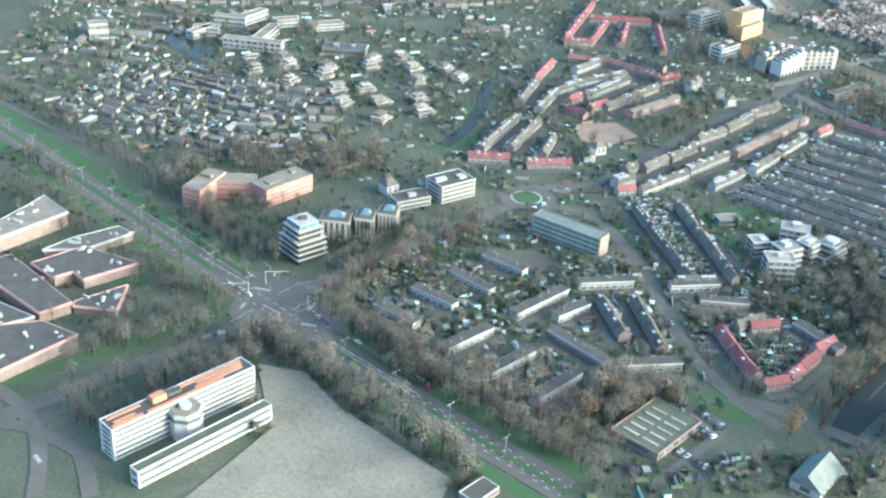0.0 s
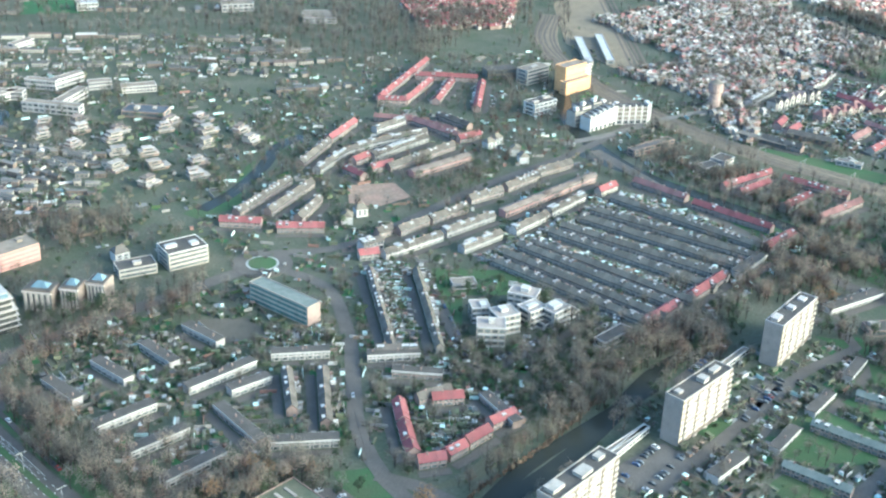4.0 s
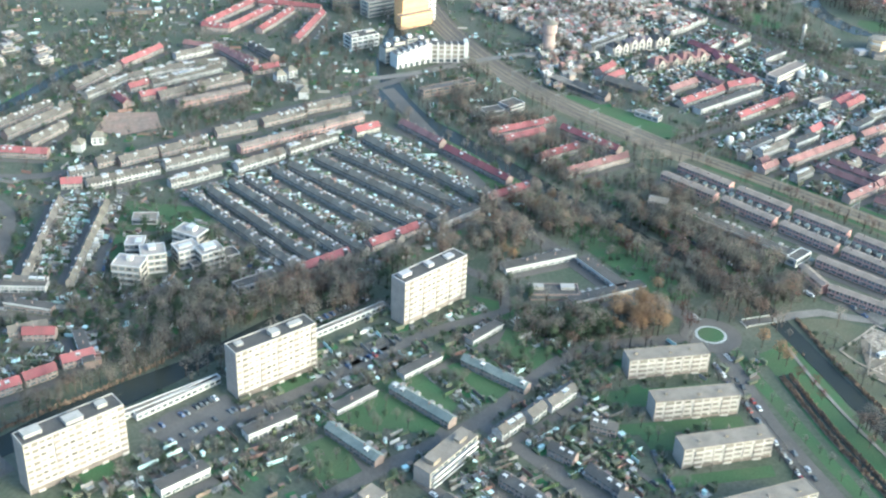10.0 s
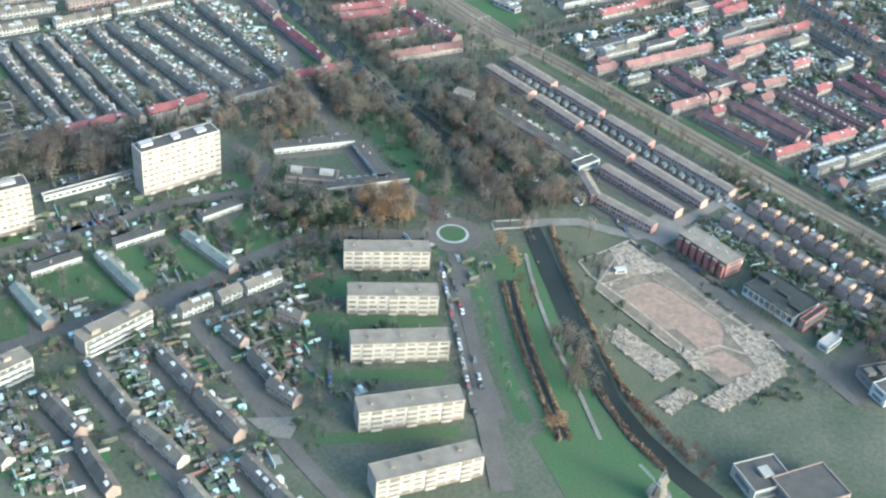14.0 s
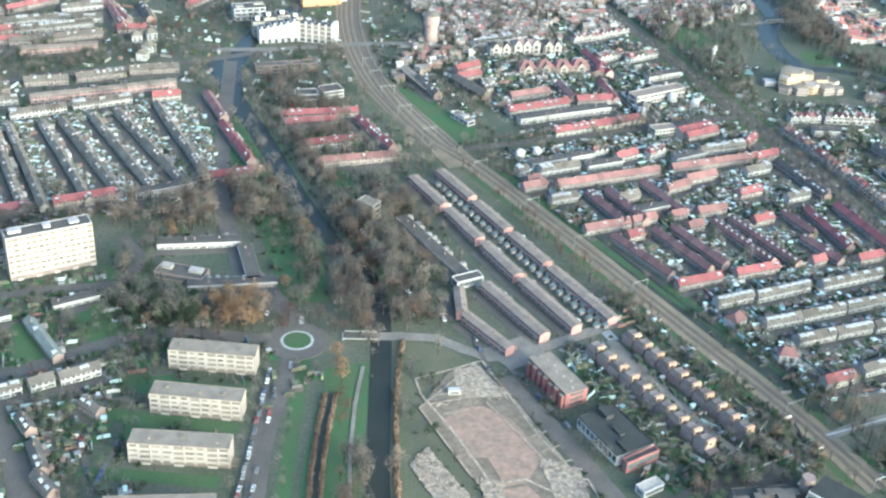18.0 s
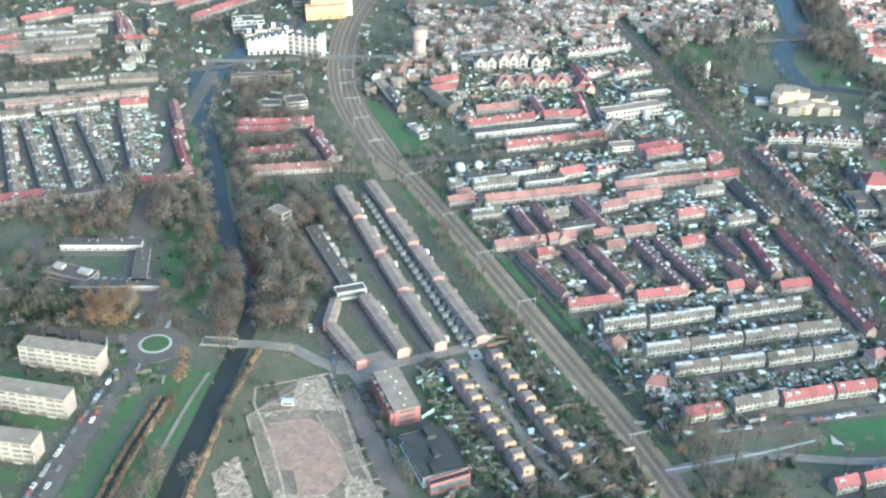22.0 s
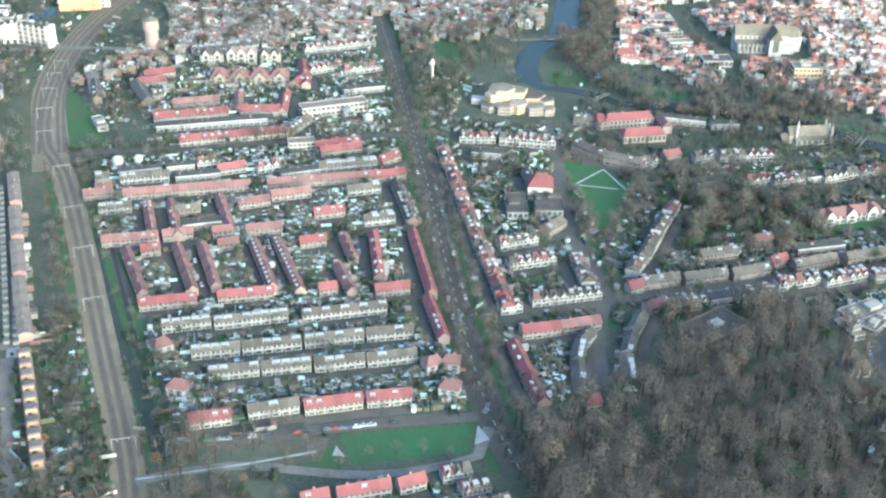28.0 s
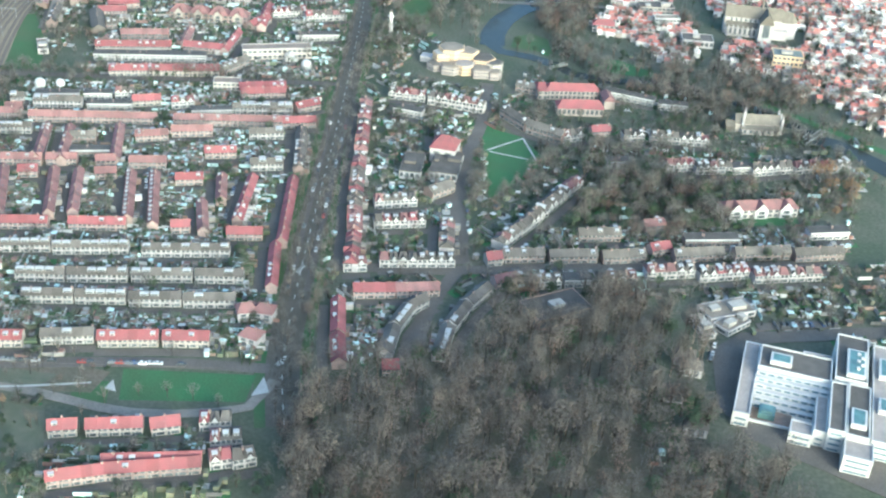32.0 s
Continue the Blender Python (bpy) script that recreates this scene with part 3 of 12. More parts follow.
FARWALL = mixed("far_walls", [(0.0, (0.3, 0.275, 0.245)), (0.35, (0.17, 0.135, 0.115)), (0.68, (0.44, 0.42, 0.385)), (0.85, (0.23, 0.205, 0.18))])


def quarter(x, y, angle, length, width, rows, n, styles, depth=8.0, seed=1):
    """Far streets of short house rows set side by side, with gaps, small turns and setbacks, joined."""
    rng = random.Random(seed)
    c, s = math.cos(radians(angle)), math.sin(radians(angle))
    unit = length / n
    walls, roofs, glazing = Shape(), Shape(), Shape()
    for i in range(rows):
        off, a = width * i / max(1, rows - 1), rng.uniform(0, 8)
        while a < length - unit:
            b = min(a + rng.choice((1, 1, 2, 2, 3)) * unit, length)
            if rng.random() < 0.88:
                o = off + rng.uniform(-2.5, 2.5)
                w, turn = b - a, radians(angle) + rng.uniform(-0.08, 0.08) + (1.571 if rng.random() < 0.16 else 0)
                lx, ly = (a + b) / 2, o + depth / 2
                mx, my = x + c * lx - s * ly, y + s * lx + c * ly
                d, h = depth * rng.uniform(0.55, 0.85), rng.uniform(2.2, 3.4)
                occupy(mx - math.cos(turn) * w / 2 + math.sin(turn) * d / 2, my - math.sin(turn) * w / 2 - math.cos(turn) * d / 2, math.degrees(turn), w, d, 0.8)
                walls.turned_box(mx, my, w, d, -0.1, h, turn)
                cc, ss = math.cos(turn), math.sin(turn)

                def put(shape, other):
                    other.faces([(mx + cc * px - ss * py, my + ss * px + cc * py, pz) for px, py, pz in shape.v], shape.f)

                rise = rng.choice((0.0, d * 0.26, d * 0.34))
                put(Shape().gable(-w / 2 - 0.2, w / 2 + 0.2, -d / 2 - 0.3, d / 2 + 0.3, h, h + rise) if rise else Shape().box(-w / 2 - 0.2, w / 2 + 0.2, -d / 2 - 0.2, d / 2 + 0.2, h, h + 0.25), roofs)
                k = max(1, int(w / 2.2))
                for j in range(k):
                    for z in (0.6, 2.3) if h > 3.4 else (0.6,):
                        p = -w / 2 + w * (j + 0.2) / k
                        put(Shape().plate(p, p + w / k * 0.55, -d / 2 - 0.06, -d / 2 + 0.02, z, z + 0.9), glazing)
            a = b + rng.uniform(0.8, 4.5)
    ob = tagged(new("far_houses", walls.mesh("far_houses", FARWALL)), "far rows of low pale houses with grey roofs", "houses", "", "stuff")
    tagged(part("roofs", roofs, FARROOF, ob), kind="stuff")
    tagged(part("glazing", glazing, GLASS, ob), kind="stuff")


# ---- trees ----
def tree_mesh(seed, h, r, kind, fine=1.0):
    """Trunk with limbs, and a crown of fine twigs or small leaf clumps."""
    rng = random.Random(seed)
    wood, crown = Shape(), Shape()
    fork = h * rng.uniform(0.22, 0.32)

    def limb(a, b, w0, w1):
        a, b = Vector(a), Vector(b)
        d = (b - a).normalized()
        u = d.orthogonal().normalized()
        q = d.cross(u)
        ring = [(math.cos(k * 2.0944), math.sin(k * 2.0944)) for k in range(3)]
        wood.faces([a + (u * i + q * j) * w0 for i, j in ring] + [b + (u * i + q * j) * w1 for i, j in ring], [(k, (k + 1) % 3, 3 + (k + 1) % 3, 3 + k) for k in range(3)])

    def flake(p, d, ln, w):
        side = d.cross(Vector((rng.uniform(-1, 1), rng.uniform(-1, 1), rng.uniform(-1, 1)))).normalized() * w
        crown.faces([p - side, p + side, p + d * ln], [(0, 1, 2)])

    def scale(p, out, ln, w):
        """A clump of twigs lying along the crown's outer side."""
        out = out.normalized()
        d = out.cross(Vector((rng.uniform(-1, 1), rng.uniform(-1, 1), rng.uniform(-1, 1)))).normalized()
        side = out.cross(d) * w
        crown.faces([p - side, p + side, p + d * ln], [(0, 2, 1)])

    if kind in ("scrub", "shrub"):
        for i in range(17):
            d = Vector((rng.gauss(0, 1), rng.gauss(0, 1), abs(rng.gauss(0.5, 0.6)) + 0.1)).normalized()
            q = Vector((d.x * r * 0.5, d.y * r * 0.5, h * 0.15 + d.z * h * 0.4)) * rng.uniform(0.4, 1.0)
            flake(q, (d + Vector((rng.gauss(0, 0.4), rng.gauss(0, 0.4), 0.3))).normalized(), rng.uniform(0.8, 1.6), rng.uniform(0.12, 0.22) if kind == "scrub" else rng.uniform(0.3, 0.5))
        limb((0, 0, -0.1), (0, 0, h * 0.5), 0.1, 0.04)
        return wood.mesh("tree", BARK), crown.mesh("crown", TWIGS if kind == "scrub" else LEAF)
    limb((0, 0, -0.2), (0, 0, fork), 0.045 * r + 0.12, 0.04 * r + 0.08)
    if kind == "cone":
        limb((0, 0, fork), (0, 0, h), 0.2, 0.03)
        for i in range(300):
            z = fork * 0.5 + (h - fork * 0.5) * (i / 300) ** 1.25
            rr = r * (1 - z / h) * rng.uniform(0.3, 1.1)
            a = rng.uniform(0, 6.283)
            flake(Vector((rr * math.cos(a), rr * math.sin(a), z)), Vector((math.cos(a), math.sin(a), rng.uniform(-0.7, 0.1))).normalized(), rng.uniform(0.8, 1.5), 0.3)
        return wood.mesh("tree", BARK), crown.mesh("crown", LEAF)
    limb((0, 0, fork), (rng.uniform(-0.3, 0.3), rng.uniform(-0.3, 0.3), h * 0.85), 0.04 * r + 0.06, 0.03)
    leafy = kind in ("leaf", "tawny")
    count = int(5 + 1.5 * r)
    turn = rng.uniform(0, 6.283)
    for i in range(count):
        a, up = turn + i * 2.39996, 1.0 - 1.25 * (i + 0.3) / count
        out = math.sqrt(max(0.0, 1.0 - up * up)) * rng.uniform(0.75, 1.05)
        tip = Vector((0.64 * r * out * math.cos(a), 0.64 * r * out * math.sin(a), h * 0.62 + 0.27 * h * up * rng.uniform(0.85, 1.1)))
        rad = r * rng.uniform(0.32, 0.46)
        if i % 2:
            limb((0, 0, fork + (tip.z - fork) * 0.25), tip, 0.03 * r + 0.04, 0.03)
        for k in range(int((13 if not leafy else 17) * fine)):
            d = Vector((rng.gauss(0, 1), rng.gauss(0, 1), rng.gauss(0.3, 0.9))).normalized()
            q = tip + d * rad * rng.uniform(0.25, 1.0) ** 0.6
            d = Vector((q.x / r, q.y / r, (q.z - h * 0.5) / h * 1.6)).normalized() + Vector((rng.gauss(0, 0.4), rng.gauss(0, 0.4), rng.gauss(0.1, 0.4)))
            if leafy:
                scale(q, d, rng.uniform(0.6, 1.1), rng.uniform(0.28, 0.48))
            else:
                scale(q, d, rng.uniform(0.6, 1.3) * (0.5 + r / 10) / fine ** 0.5, rng.uniform(0.12, 0.24) * (0.5 + r / 10) / fine ** 0.5)
    mat = {"bare": TWIGS, "wood": WOODTWIG, "poplar": TWIGS, "tawny": TAWNY, "tawnytwig": TAN, "leaf": LEAF, "plum": PLUM, "rust": RUST}[kind]
    return wood.mesh("tree", BARK), crown.mesh("crown", mat)


TREES = {
    "bare": [tree_mesh(i, 10 + 1.4 * i, 3.6 + 0.45 * i, "bare") for i in range(5)],
    "wood": [tree_mesh(20 + i, 15 + 1.5 * i, 4.6 + 0.5 * i, "wood", 1.5) for i in range(5)],
    "tawny": [tree_mesh(40 + i, 11 + 2 * i, 4.4 + 0.7 * i, "tawny") for i in range(3)],
    "tan": [tree_mesh(50 + i, 13 + 2 * i, 4.2 + 0.5 * i, "tawnytwig") for i in range(3)],
    "rust": [tree_mesh(85 + i, 9 + 2 * i, 3.8 + 0.5 * i, "rust") for i in range(3)],
    "leaf": [tree_mesh(60 + i, 7 + 2 * i, 3.0 + 0.6 * i, "leaf") for i in range(3)],
    "cone": [tree_mesh(70 + i, 9 + 3 * i, 2.6 + 0.5 * i, "cone") for i in range(2)],
    "bush": [tree_mesh(90 + i, 3.4 + i, 2.2 + 0.5 * i, "bare") for i in range(3)],
    "scrub": [tree_mesh(95 + i, 2.6 + 0.8 * i, 2.0 + 0.3 * i, "scrub") for i in range(3)],
    "shrub": [tree_mesh(98 + i, 2.2 + 0.6 * i, 1.6 + 0.3 * i, "shrub") for i in range(3)],
    "plum": [tree_mesh(80, 9, 5.0, "plum")],
}
# lighter crowns for the trees of the far quarters
FAR_TREES = dict(TREES)
FAR_TREES["bare"] = [tree_mesh(i, 10 + 1.4 * i, 3.6 + 0.45 * i, "bare", 0.5) for i in range(5)]
FAR_TREES["wood"] = [tree_mesh(20 + i, 15 + 1.5 * i, 4.6 + 0.5 * i, "wood", 0.5) for i in range(5)]
FAR_TREES["leaf"] = [tree_mesh(60 + i, 7 + 2 * i, 3.0 + 0.6 * i, "leaf", 0.55) for i in range(3)]
TREE_WORDS = {"bare": "bare winter tree with fine brown twigs", "wood": "tall bare woodland tree with grey-brown twigs", "tawny": "tree with dry orange-brown leaves still on", "tan": "tall bare tree with tan-coloured twigs", "leaf": "dense dark evergreen tree", "cone": "dark green conifer with pointed top", "bush": "low bare winter bush with brown twigs", "plum": "low tree with dark red twigs", "rust": "tree with reddish-brown winter twigs", "scrub": "low bare bush", "shrub": "low evergreen bush"}


def tree(x, y, kind, rng, size=1.0):
    wood, crown = rng.choice(TREES[kind])
    ob = new("tree", wood)
    k = size * rng.uniform(0.8, 1.15)
    ob.matrix_basis = pose(x, y, 0, 0, 0, rng.uniform(0, 360)) @ Matrix.Diagonal((k, k, k * rng.uniform(0.9, 1.1), 1))
    tagged(ob, TREE_WORDS[kind], "tree", "city trees")
    part("crown", crown, None, ob)
    return ob


def grove(corners, n, kinds, seed, size=1.0, single=False, low=False):
    """Trees at chance places within an outline: single ones, or joined where they stand far off."""
    rng = random.Random(seed)
    places = [(x, y, rng.choice(kinds)) for x, y in inside(corners, rng, n, True)]
    if low:
        places = [p for p in places if (int(p[0] // 2), int(p[1] // 2)) not in OPEN]
    if single:
        for x, y, kind in places:
            tree(x, y, kind, rng, size)
    else:
        joined_trees("tree_group", places, rng, size, "group of bare winter trees and shrubs", "trees")


def avenue(points, spacing, kinds, seed, spread=2.0, size=1.0, side=0.0, single=False):
    """Trees along a line."""
    rng = random.Random(seed)
    line = smooth_line(points, 5.0)
    left, places = 0.0, []
    for a, b in zip(line, line[1:]):
        d = (b - a)
        ln = d.length
        if ln < 1e-6:
            continue
        d = d / ln
        while left < ln:
            p = a + d * left + Vector((-d.y, d.x)) * (side + rng.uniform(-spread, spread))
            if free(p.x, p.y, False):
                places.append((p.x, p.y, rng.choice(kinds)))
            left += spacing * rng.uniform(0.7, 1.3)
        left -= ln
    if single:
        for x, y, kind in places:
            tree(x, y, kind, rng, size)
    else:
        joined_trees("tree_row", places, rng, size, "row of bare winter trees along a street", "trees")


def joined_trees(name, places, rng, size, label, category):
    """Many trees as one mesh of stems and one of crowns for each kind of twig."""
    sets = {}
    for x, y, kind in places:
        k, a = size * rng.uniform(0.75, 1.2), rng.uniform(0, 6.283)
        for me in rng.choice((FAR_TREES if y > 600 else TREES)[kind]):
            sets.setdefault(me.materials[0].name, []).append((me, x, y, k, a))
    first = None
    for mat, items in sets.items():
        vs, fs, base = [], [], 0
        for me, x, y, k, a in items:
            if me.name not in COORDS:
                co = np.empty(len(me.vertices) * 3)
                me.vertices.foreach_get("co", co)
                COORDS[me.name] = co.reshape(-1, 3), [tuple(p.vertices) for p in me.polygons]
            co, faces = COORDS[me.name]
            c, s = math.cos(a) * k, math.sin(a) * k
            vs.append(np.stack([c * co[:, 0] - s * co[:, 1] + x, s * co[:, 0] + c * co[:, 1] + y, co[:, 2] * k], 1))
            fs += [tuple(i + base for i in f) for f in faces]
            base += len(co)
        me = bpy.data.meshes.new(name)
        me.from_pydata(np.concatenate(vs).tolist(), [], fs)
        me.materials.append(bpy.data.materials[mat])
        if first is None:
            first = tagged(new(name, me), label, category, "", "stuff")
        else:
            tagged(part("crowns", me, None, first), kind="stuff")


COORDS = {}


def thicket(corners, n, kinds, seed, label, size=1.0):
    """Woodland."""
    rng = random.Random(seed)
    joined_trees("woodland", [(x, y, rng.choice(kinds)) for x, y in inside(corners, rng, n, True)], rng, size, label, "woodland")


def gardens(corners, n, seed, green=0.35):
    """Sheds, greenhouses, fences and hedges of back gardens."""
    rng = random.Random(seed)
    sheds, hedges, plots = Shape(), Shape(), Shape()
    lift = 0.0303 + 0.0042 * (seed * 0.618034 % 1.0)
    (ax, ay), (bx, by) = corners[0], corners[1]
    turn = math.atan2(by - ay, bx - ax)
    for x, y in inside(corners, rng, n, True):
        if (int(x // 2), int(y // 2)) in OPEN:
            continue
        k = rng.random()
        if rng.random() < 0.4:
            plots.turned_box(x + rng.uniform(-2, 2), y + rng.uniform(-2, 2), rng.uniform(2.5, 5.5), rng.uniform(3, 8), -0.05, lift + 0.0043 * (len(plots.f) // 6 % 14), turn + rng.choice((0, 1.571)))
        if k < green:
            hedges.turned_box(x, y, rng.uniform(1, 5), rng.uniform(0.6, 1.8), -0.1, rng.uniform(0.8, 2.4), turn + rng.choice((0, 1.571)) + rng.uniform(-0.1, 0.1))
        elif k < green + 0.22:
            sheds.turned_box(x, y, rng.uniform(4, 9), 0.16, -0.1, 1.8, turn + rng.choice((0, 1.571)))
        else:
            w, d, h = rng.uniform(0.9, 2.6), rng.uniform(0.9, 2.3), rng.uniform(1.2, 2.3)
            t = turn + rng.choice((0, 1.571))
            sheds.turned_box(x, y, w, d, -0.1, h, t)
            sheds.turned_box(x, y, w + 0.3, d + 0.3, h, h + 0.14, t)
    if sheds.v:
        tagged(new("garden_sheds", sheds.mesh("garden_sheds", CLUTTER)), "small sheds, greenhouses and fences in back gardens", "sheds", "", "stuff")
    if plots.v:
        tagged(new("garden_plots", plots.mesh("garden_plots", PLOTS)), "small lawns, beds and paved plots of gardens", "garden plots", "", "stuff")
    if hedges.v:
        tagged(new("garden_hedges", hedges.mesh("garden_hedges", HEDGE)), "clipped garden hedges and shrubs", "hedges", "", "stuff")


# ---- cars ----
def car_meshes():
    body = Shape()
    prof = [(-2.1, 0.0), (2.1, 0.0), (2.15, 0.7), (1.1, 0.88), (-1.95, 0.92), (-2.15, 0.6)]
    n = len(prof)
    for w0, w1 in ((-0.85, 0.85),):
        body.faces([(x, w0, z) for x, z in prof] + [(x, w1, z) for x, z in prof], [tuple(range(n)), tuple(reversed(range(n, 2 * n)))] + [(i, n + i, n + (i + 1) % n, (i + 1) % n) for i in range(n)])
    body.faces([(-1.3, -0.62, 1.43), (0.2, -0.62, 1.43), (0.2, 0.62, 1.43), (-1.3, 0.62, 1.43), (-1.3, -0.62, 1.38), (0.2, -0.62, 1.38), (0.2, 0.62, 1.38), (-1.3, 0.62, 1.38)], [(0, 1, 2, 3), (7, 6, 5, 4), (0, 4, 5, 1), (1, 5, 6, 2), (2, 6, 7, 3), (3, 7, 4, 0)])
    glass = Shape().faces([(-1.85, -0.76, 0.9), (1.05, -0.76, 0.88), (1.05, 0.76, 0.88), (-1.85, 0.76, 0.9), (-1.3, -0.62, 1.38), (0.2, -0.62, 1.38), (0.2, 0.62, 1.38), (-1.3, 0.62, 1.38)], [(0, 1, 5, 4), (1, 2, 6, 5), (2, 3, 7, 6), (3, 0, 4, 7)])
    wheel = Shape().prism([(0.31 * math.cos(i * 0.785), 0.31 * math.sin(i * 0.785)) for i in range(8)], -0.1, 0.1)
    return body.mesh("body", CARPAINT), glass.mesh("glasshouse", GLASS), wheel.mesh("wheel", TYRE)


CAR = car_meshes()


def car(x, y, angle, z=0.42, wheels=True):
    top = thing("car", x, y, angle, "small parked car at the roadside", "car", "parked cars", z=z)
    top.matrix_basis = top.matrix_basis @ Matrix.Scale(0.8, 4)
    part("body", CAR[0], None, top)
    part("glasshouse", CAR[1], None, top, "dark car windows")
    if wheels:
        for sx in (-1.3, 1.3):
            for sy in (-0.8, 0.8):
                part("wheel", CAR[2], None, top, at=pose(sx, sy * 1.06, 0.31, 90, 0, 0))


def cars(x0, y0, x1, y1, n, seed, across=False, share=0.75, wheels=False):
    """Cars parked along a line, or side by side across it."""
    rng = random.Random(seed)
    turn = math.degrees(math.atan2(y1 - y0, x1 - x0)) + (90 if across else 0)
    setting("parking", ribbon([(x0, y0), (x1, y1)], 5.0 if across else 2.3, 0.42, thick=0.4), ROAD, "dark paved parking strip")
    for i in range(n):
        if rng.random() < share:
            s = (i + 0.5) / n
            car(x0 + (x1 - x0) * s + rng.uniform(-0.3, 0.3), y0 + (y1 - y0) * s + rng.uniform(-0.3, 0.3), turn + rng.choice((0, 180)) + rng.uniform(-3, 3), wheels=wheels)


# ---- larger buildings ----
def block(name, x, y, angle, length, depth, height, floors, wall, roof, label, category="building", bays=0, band=GLASS, frame=None, parapet=0.5, boxes=0, sides=True, balconies=False, group="", single=False, ends=None):
    """A flat-roofed building: body, roof, parapet, window rows by floor, roof boxes."""
    rng = random.Random(int(abs(x * 3 + y * 5)))
    top = thing(name, x, y, angle, label, category, group)
    occupy(x, y, angle, length, depth, 1.5)
    part("wall", Shape().box(0, length, 0, depth, -0.1, height), wall, top)
    part("roof", Shape().box(0.3, length - 0.3, 0.3, depth - 0.3, height, height + 0.12), roof, top)
    p = Shape().box(-0.08, length + 0.08, -0.08, 0.3, height, height + parapet).box(-0.08, length + 0.08, depth - 0.3, depth + 0.08, height, height + parapet)
    p.box(-0.08, 0.3, 0.3, depth - 0.3, height, height + parapet).box(length - 0.3, length + 0.08, 0.3, depth - 0.3, height, height + parapet)
    part("parapet", p, frame or wall, top)
    # On the towers these slabs put the ends' shade into their colour.
    if ends:
        for a, b in ((-0.12, -0.001), (length + 0.001, length + 0.12)):
            part("end_wall", Shape().box(a, b, 0.05, depth - 0.05, -0.1, height), ends, top, "plain end wall, darker than the front, on towers for its shade")
    if single:
        for i in range(4 if floors < 6 else 2):
            sx = length * i / 3 if floors < 6 else length * i
            part("downpipe", Shape().box(sx - 0.14, sx + 0.14, -0.2, 0.0, 0.0, height), GREYBROWN_AND_END_SHADE, top)
        # Brown strip; on towers it stands in for the recessed base's shade.
        part("plinth", Shape().box(0.3, length - 0.3, -0.09, 0.0, -0.1, 1.0 if floors < 6 else 2.3), WALLBROWN, top)
    fh = height / floors
    for k in range(floors):
        z0, z1 = k * fh + fh * 0.34, k * fh + fh * 0.84
        g = Shape()
        runs = [(0.6, length - 0.6)] if not bays else [(length * (i + 0.14) / bays, length * (i + 0.86) / bays) for i in range(bays)]
        if single:
            rails, shade_plates = Shape(), Shape()
            for i in range(bays):
                if i % 3 == 1:
                    # a loggia: flat plate coloured dark for its shade, with its railing
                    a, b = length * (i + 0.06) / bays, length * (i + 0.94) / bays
                    shade_plates.plate(a, b, -0.05, 0.03, k * fh + fh * 0.1, k * fh + fh * 0.92)
                    rails.box(a, b, -0.75, -0.62, k * fh + fh * 0.08, k * fh + fh * 0.46).box(a, b, -0.75, 0.0, k * fh + fh * 0.02, k * fh + fh * 0.09)
                else:
                    a, b = length * (i + 0.12) / bays, length * (i + rng.choice((0.7, 0.8, 0.88))) / bays
                    part("window", Shape().plate(a, b, -0.06, 0.03, k * fh + fh * 0.38, k * fh + fh * 0.82), CURTAIN, top)
            tagged(part("loggia_row", shade_plates, LOGGIA_SHADE, top, "flat dark plates for the shade of one storey's loggias"), kind="stuff")
            tagged(part("balcony_rail_row", rails, CREAM, top), kind="stuff")
        for a, b in runs:
            if not single:
                g.box(a, b, -0.06, 0.03, z0, z1)
            g.box(a, b, depth - 0.03, depth + 0.06, z0, z1)
        if sides:
            g.box(-0.06, 0.03, depth * 0.2, depth * 0.8, z0, z1).box(length - 0.03, length + 0.06, depth * 0.2, depth * 0.8, z0, z1)
        tagged(part("back_glazing" if single else "glazing", g, band, top), kind="stuff" if bays else "")
        if balconies:
            part("balcony", Shape().box(length * 0.03, length * 0.97, -1.3, 0.0, k * fh + 0.1, k * fh + 0.3).box(length * 0.03, length * 0.97, -1.3, -1.2, k * fh + 0.3, k * fh + 1.2), WHITE, top)
    for i in range(boxes):
        bx = length * (i + 0.5) / boxes + rng.uniform(-2, 2)
        a, b, h = rng.uniform(1.2, 3.5), rng.uniform(1.2, 2.4), rng.uniform(0.9, 2.2)
        if single and floors < 6:
            a, b, h = rng.uniform(0.4, 0.8), rng.uniform(0.4, 0.7), rng.uniform(0.6, 1.0)
        yy = depth * rng.uniform(0.35, 0.65)
        part("roof_box", Shape().box(bx - a, bx + a, yy - b, yy + b, height + 0.1, height + h).box(bx - a - 0.15, bx + a + 0.15, yy - b - 0.15, yy + b + 0.15, height + h, height + h + 0.12), frame or CONCRETE, top)
    return top


# ---- ground ----
setting("ground", Shape().box(-3000, 4000, -1500, 4500, -1.0, 0.0), GROUND, "wide flat winter ground of grass, soil and yards between the houses")


# ---- single buildings ----
def ring(r, n, turn=0.0, sx=1.0, sy=1.0):
    return [(sx * r * math.cos(turn + i * 6.28319 / n), sy * r * math.sin(turn + i * 6.28319 / n)) for i in range(n)]


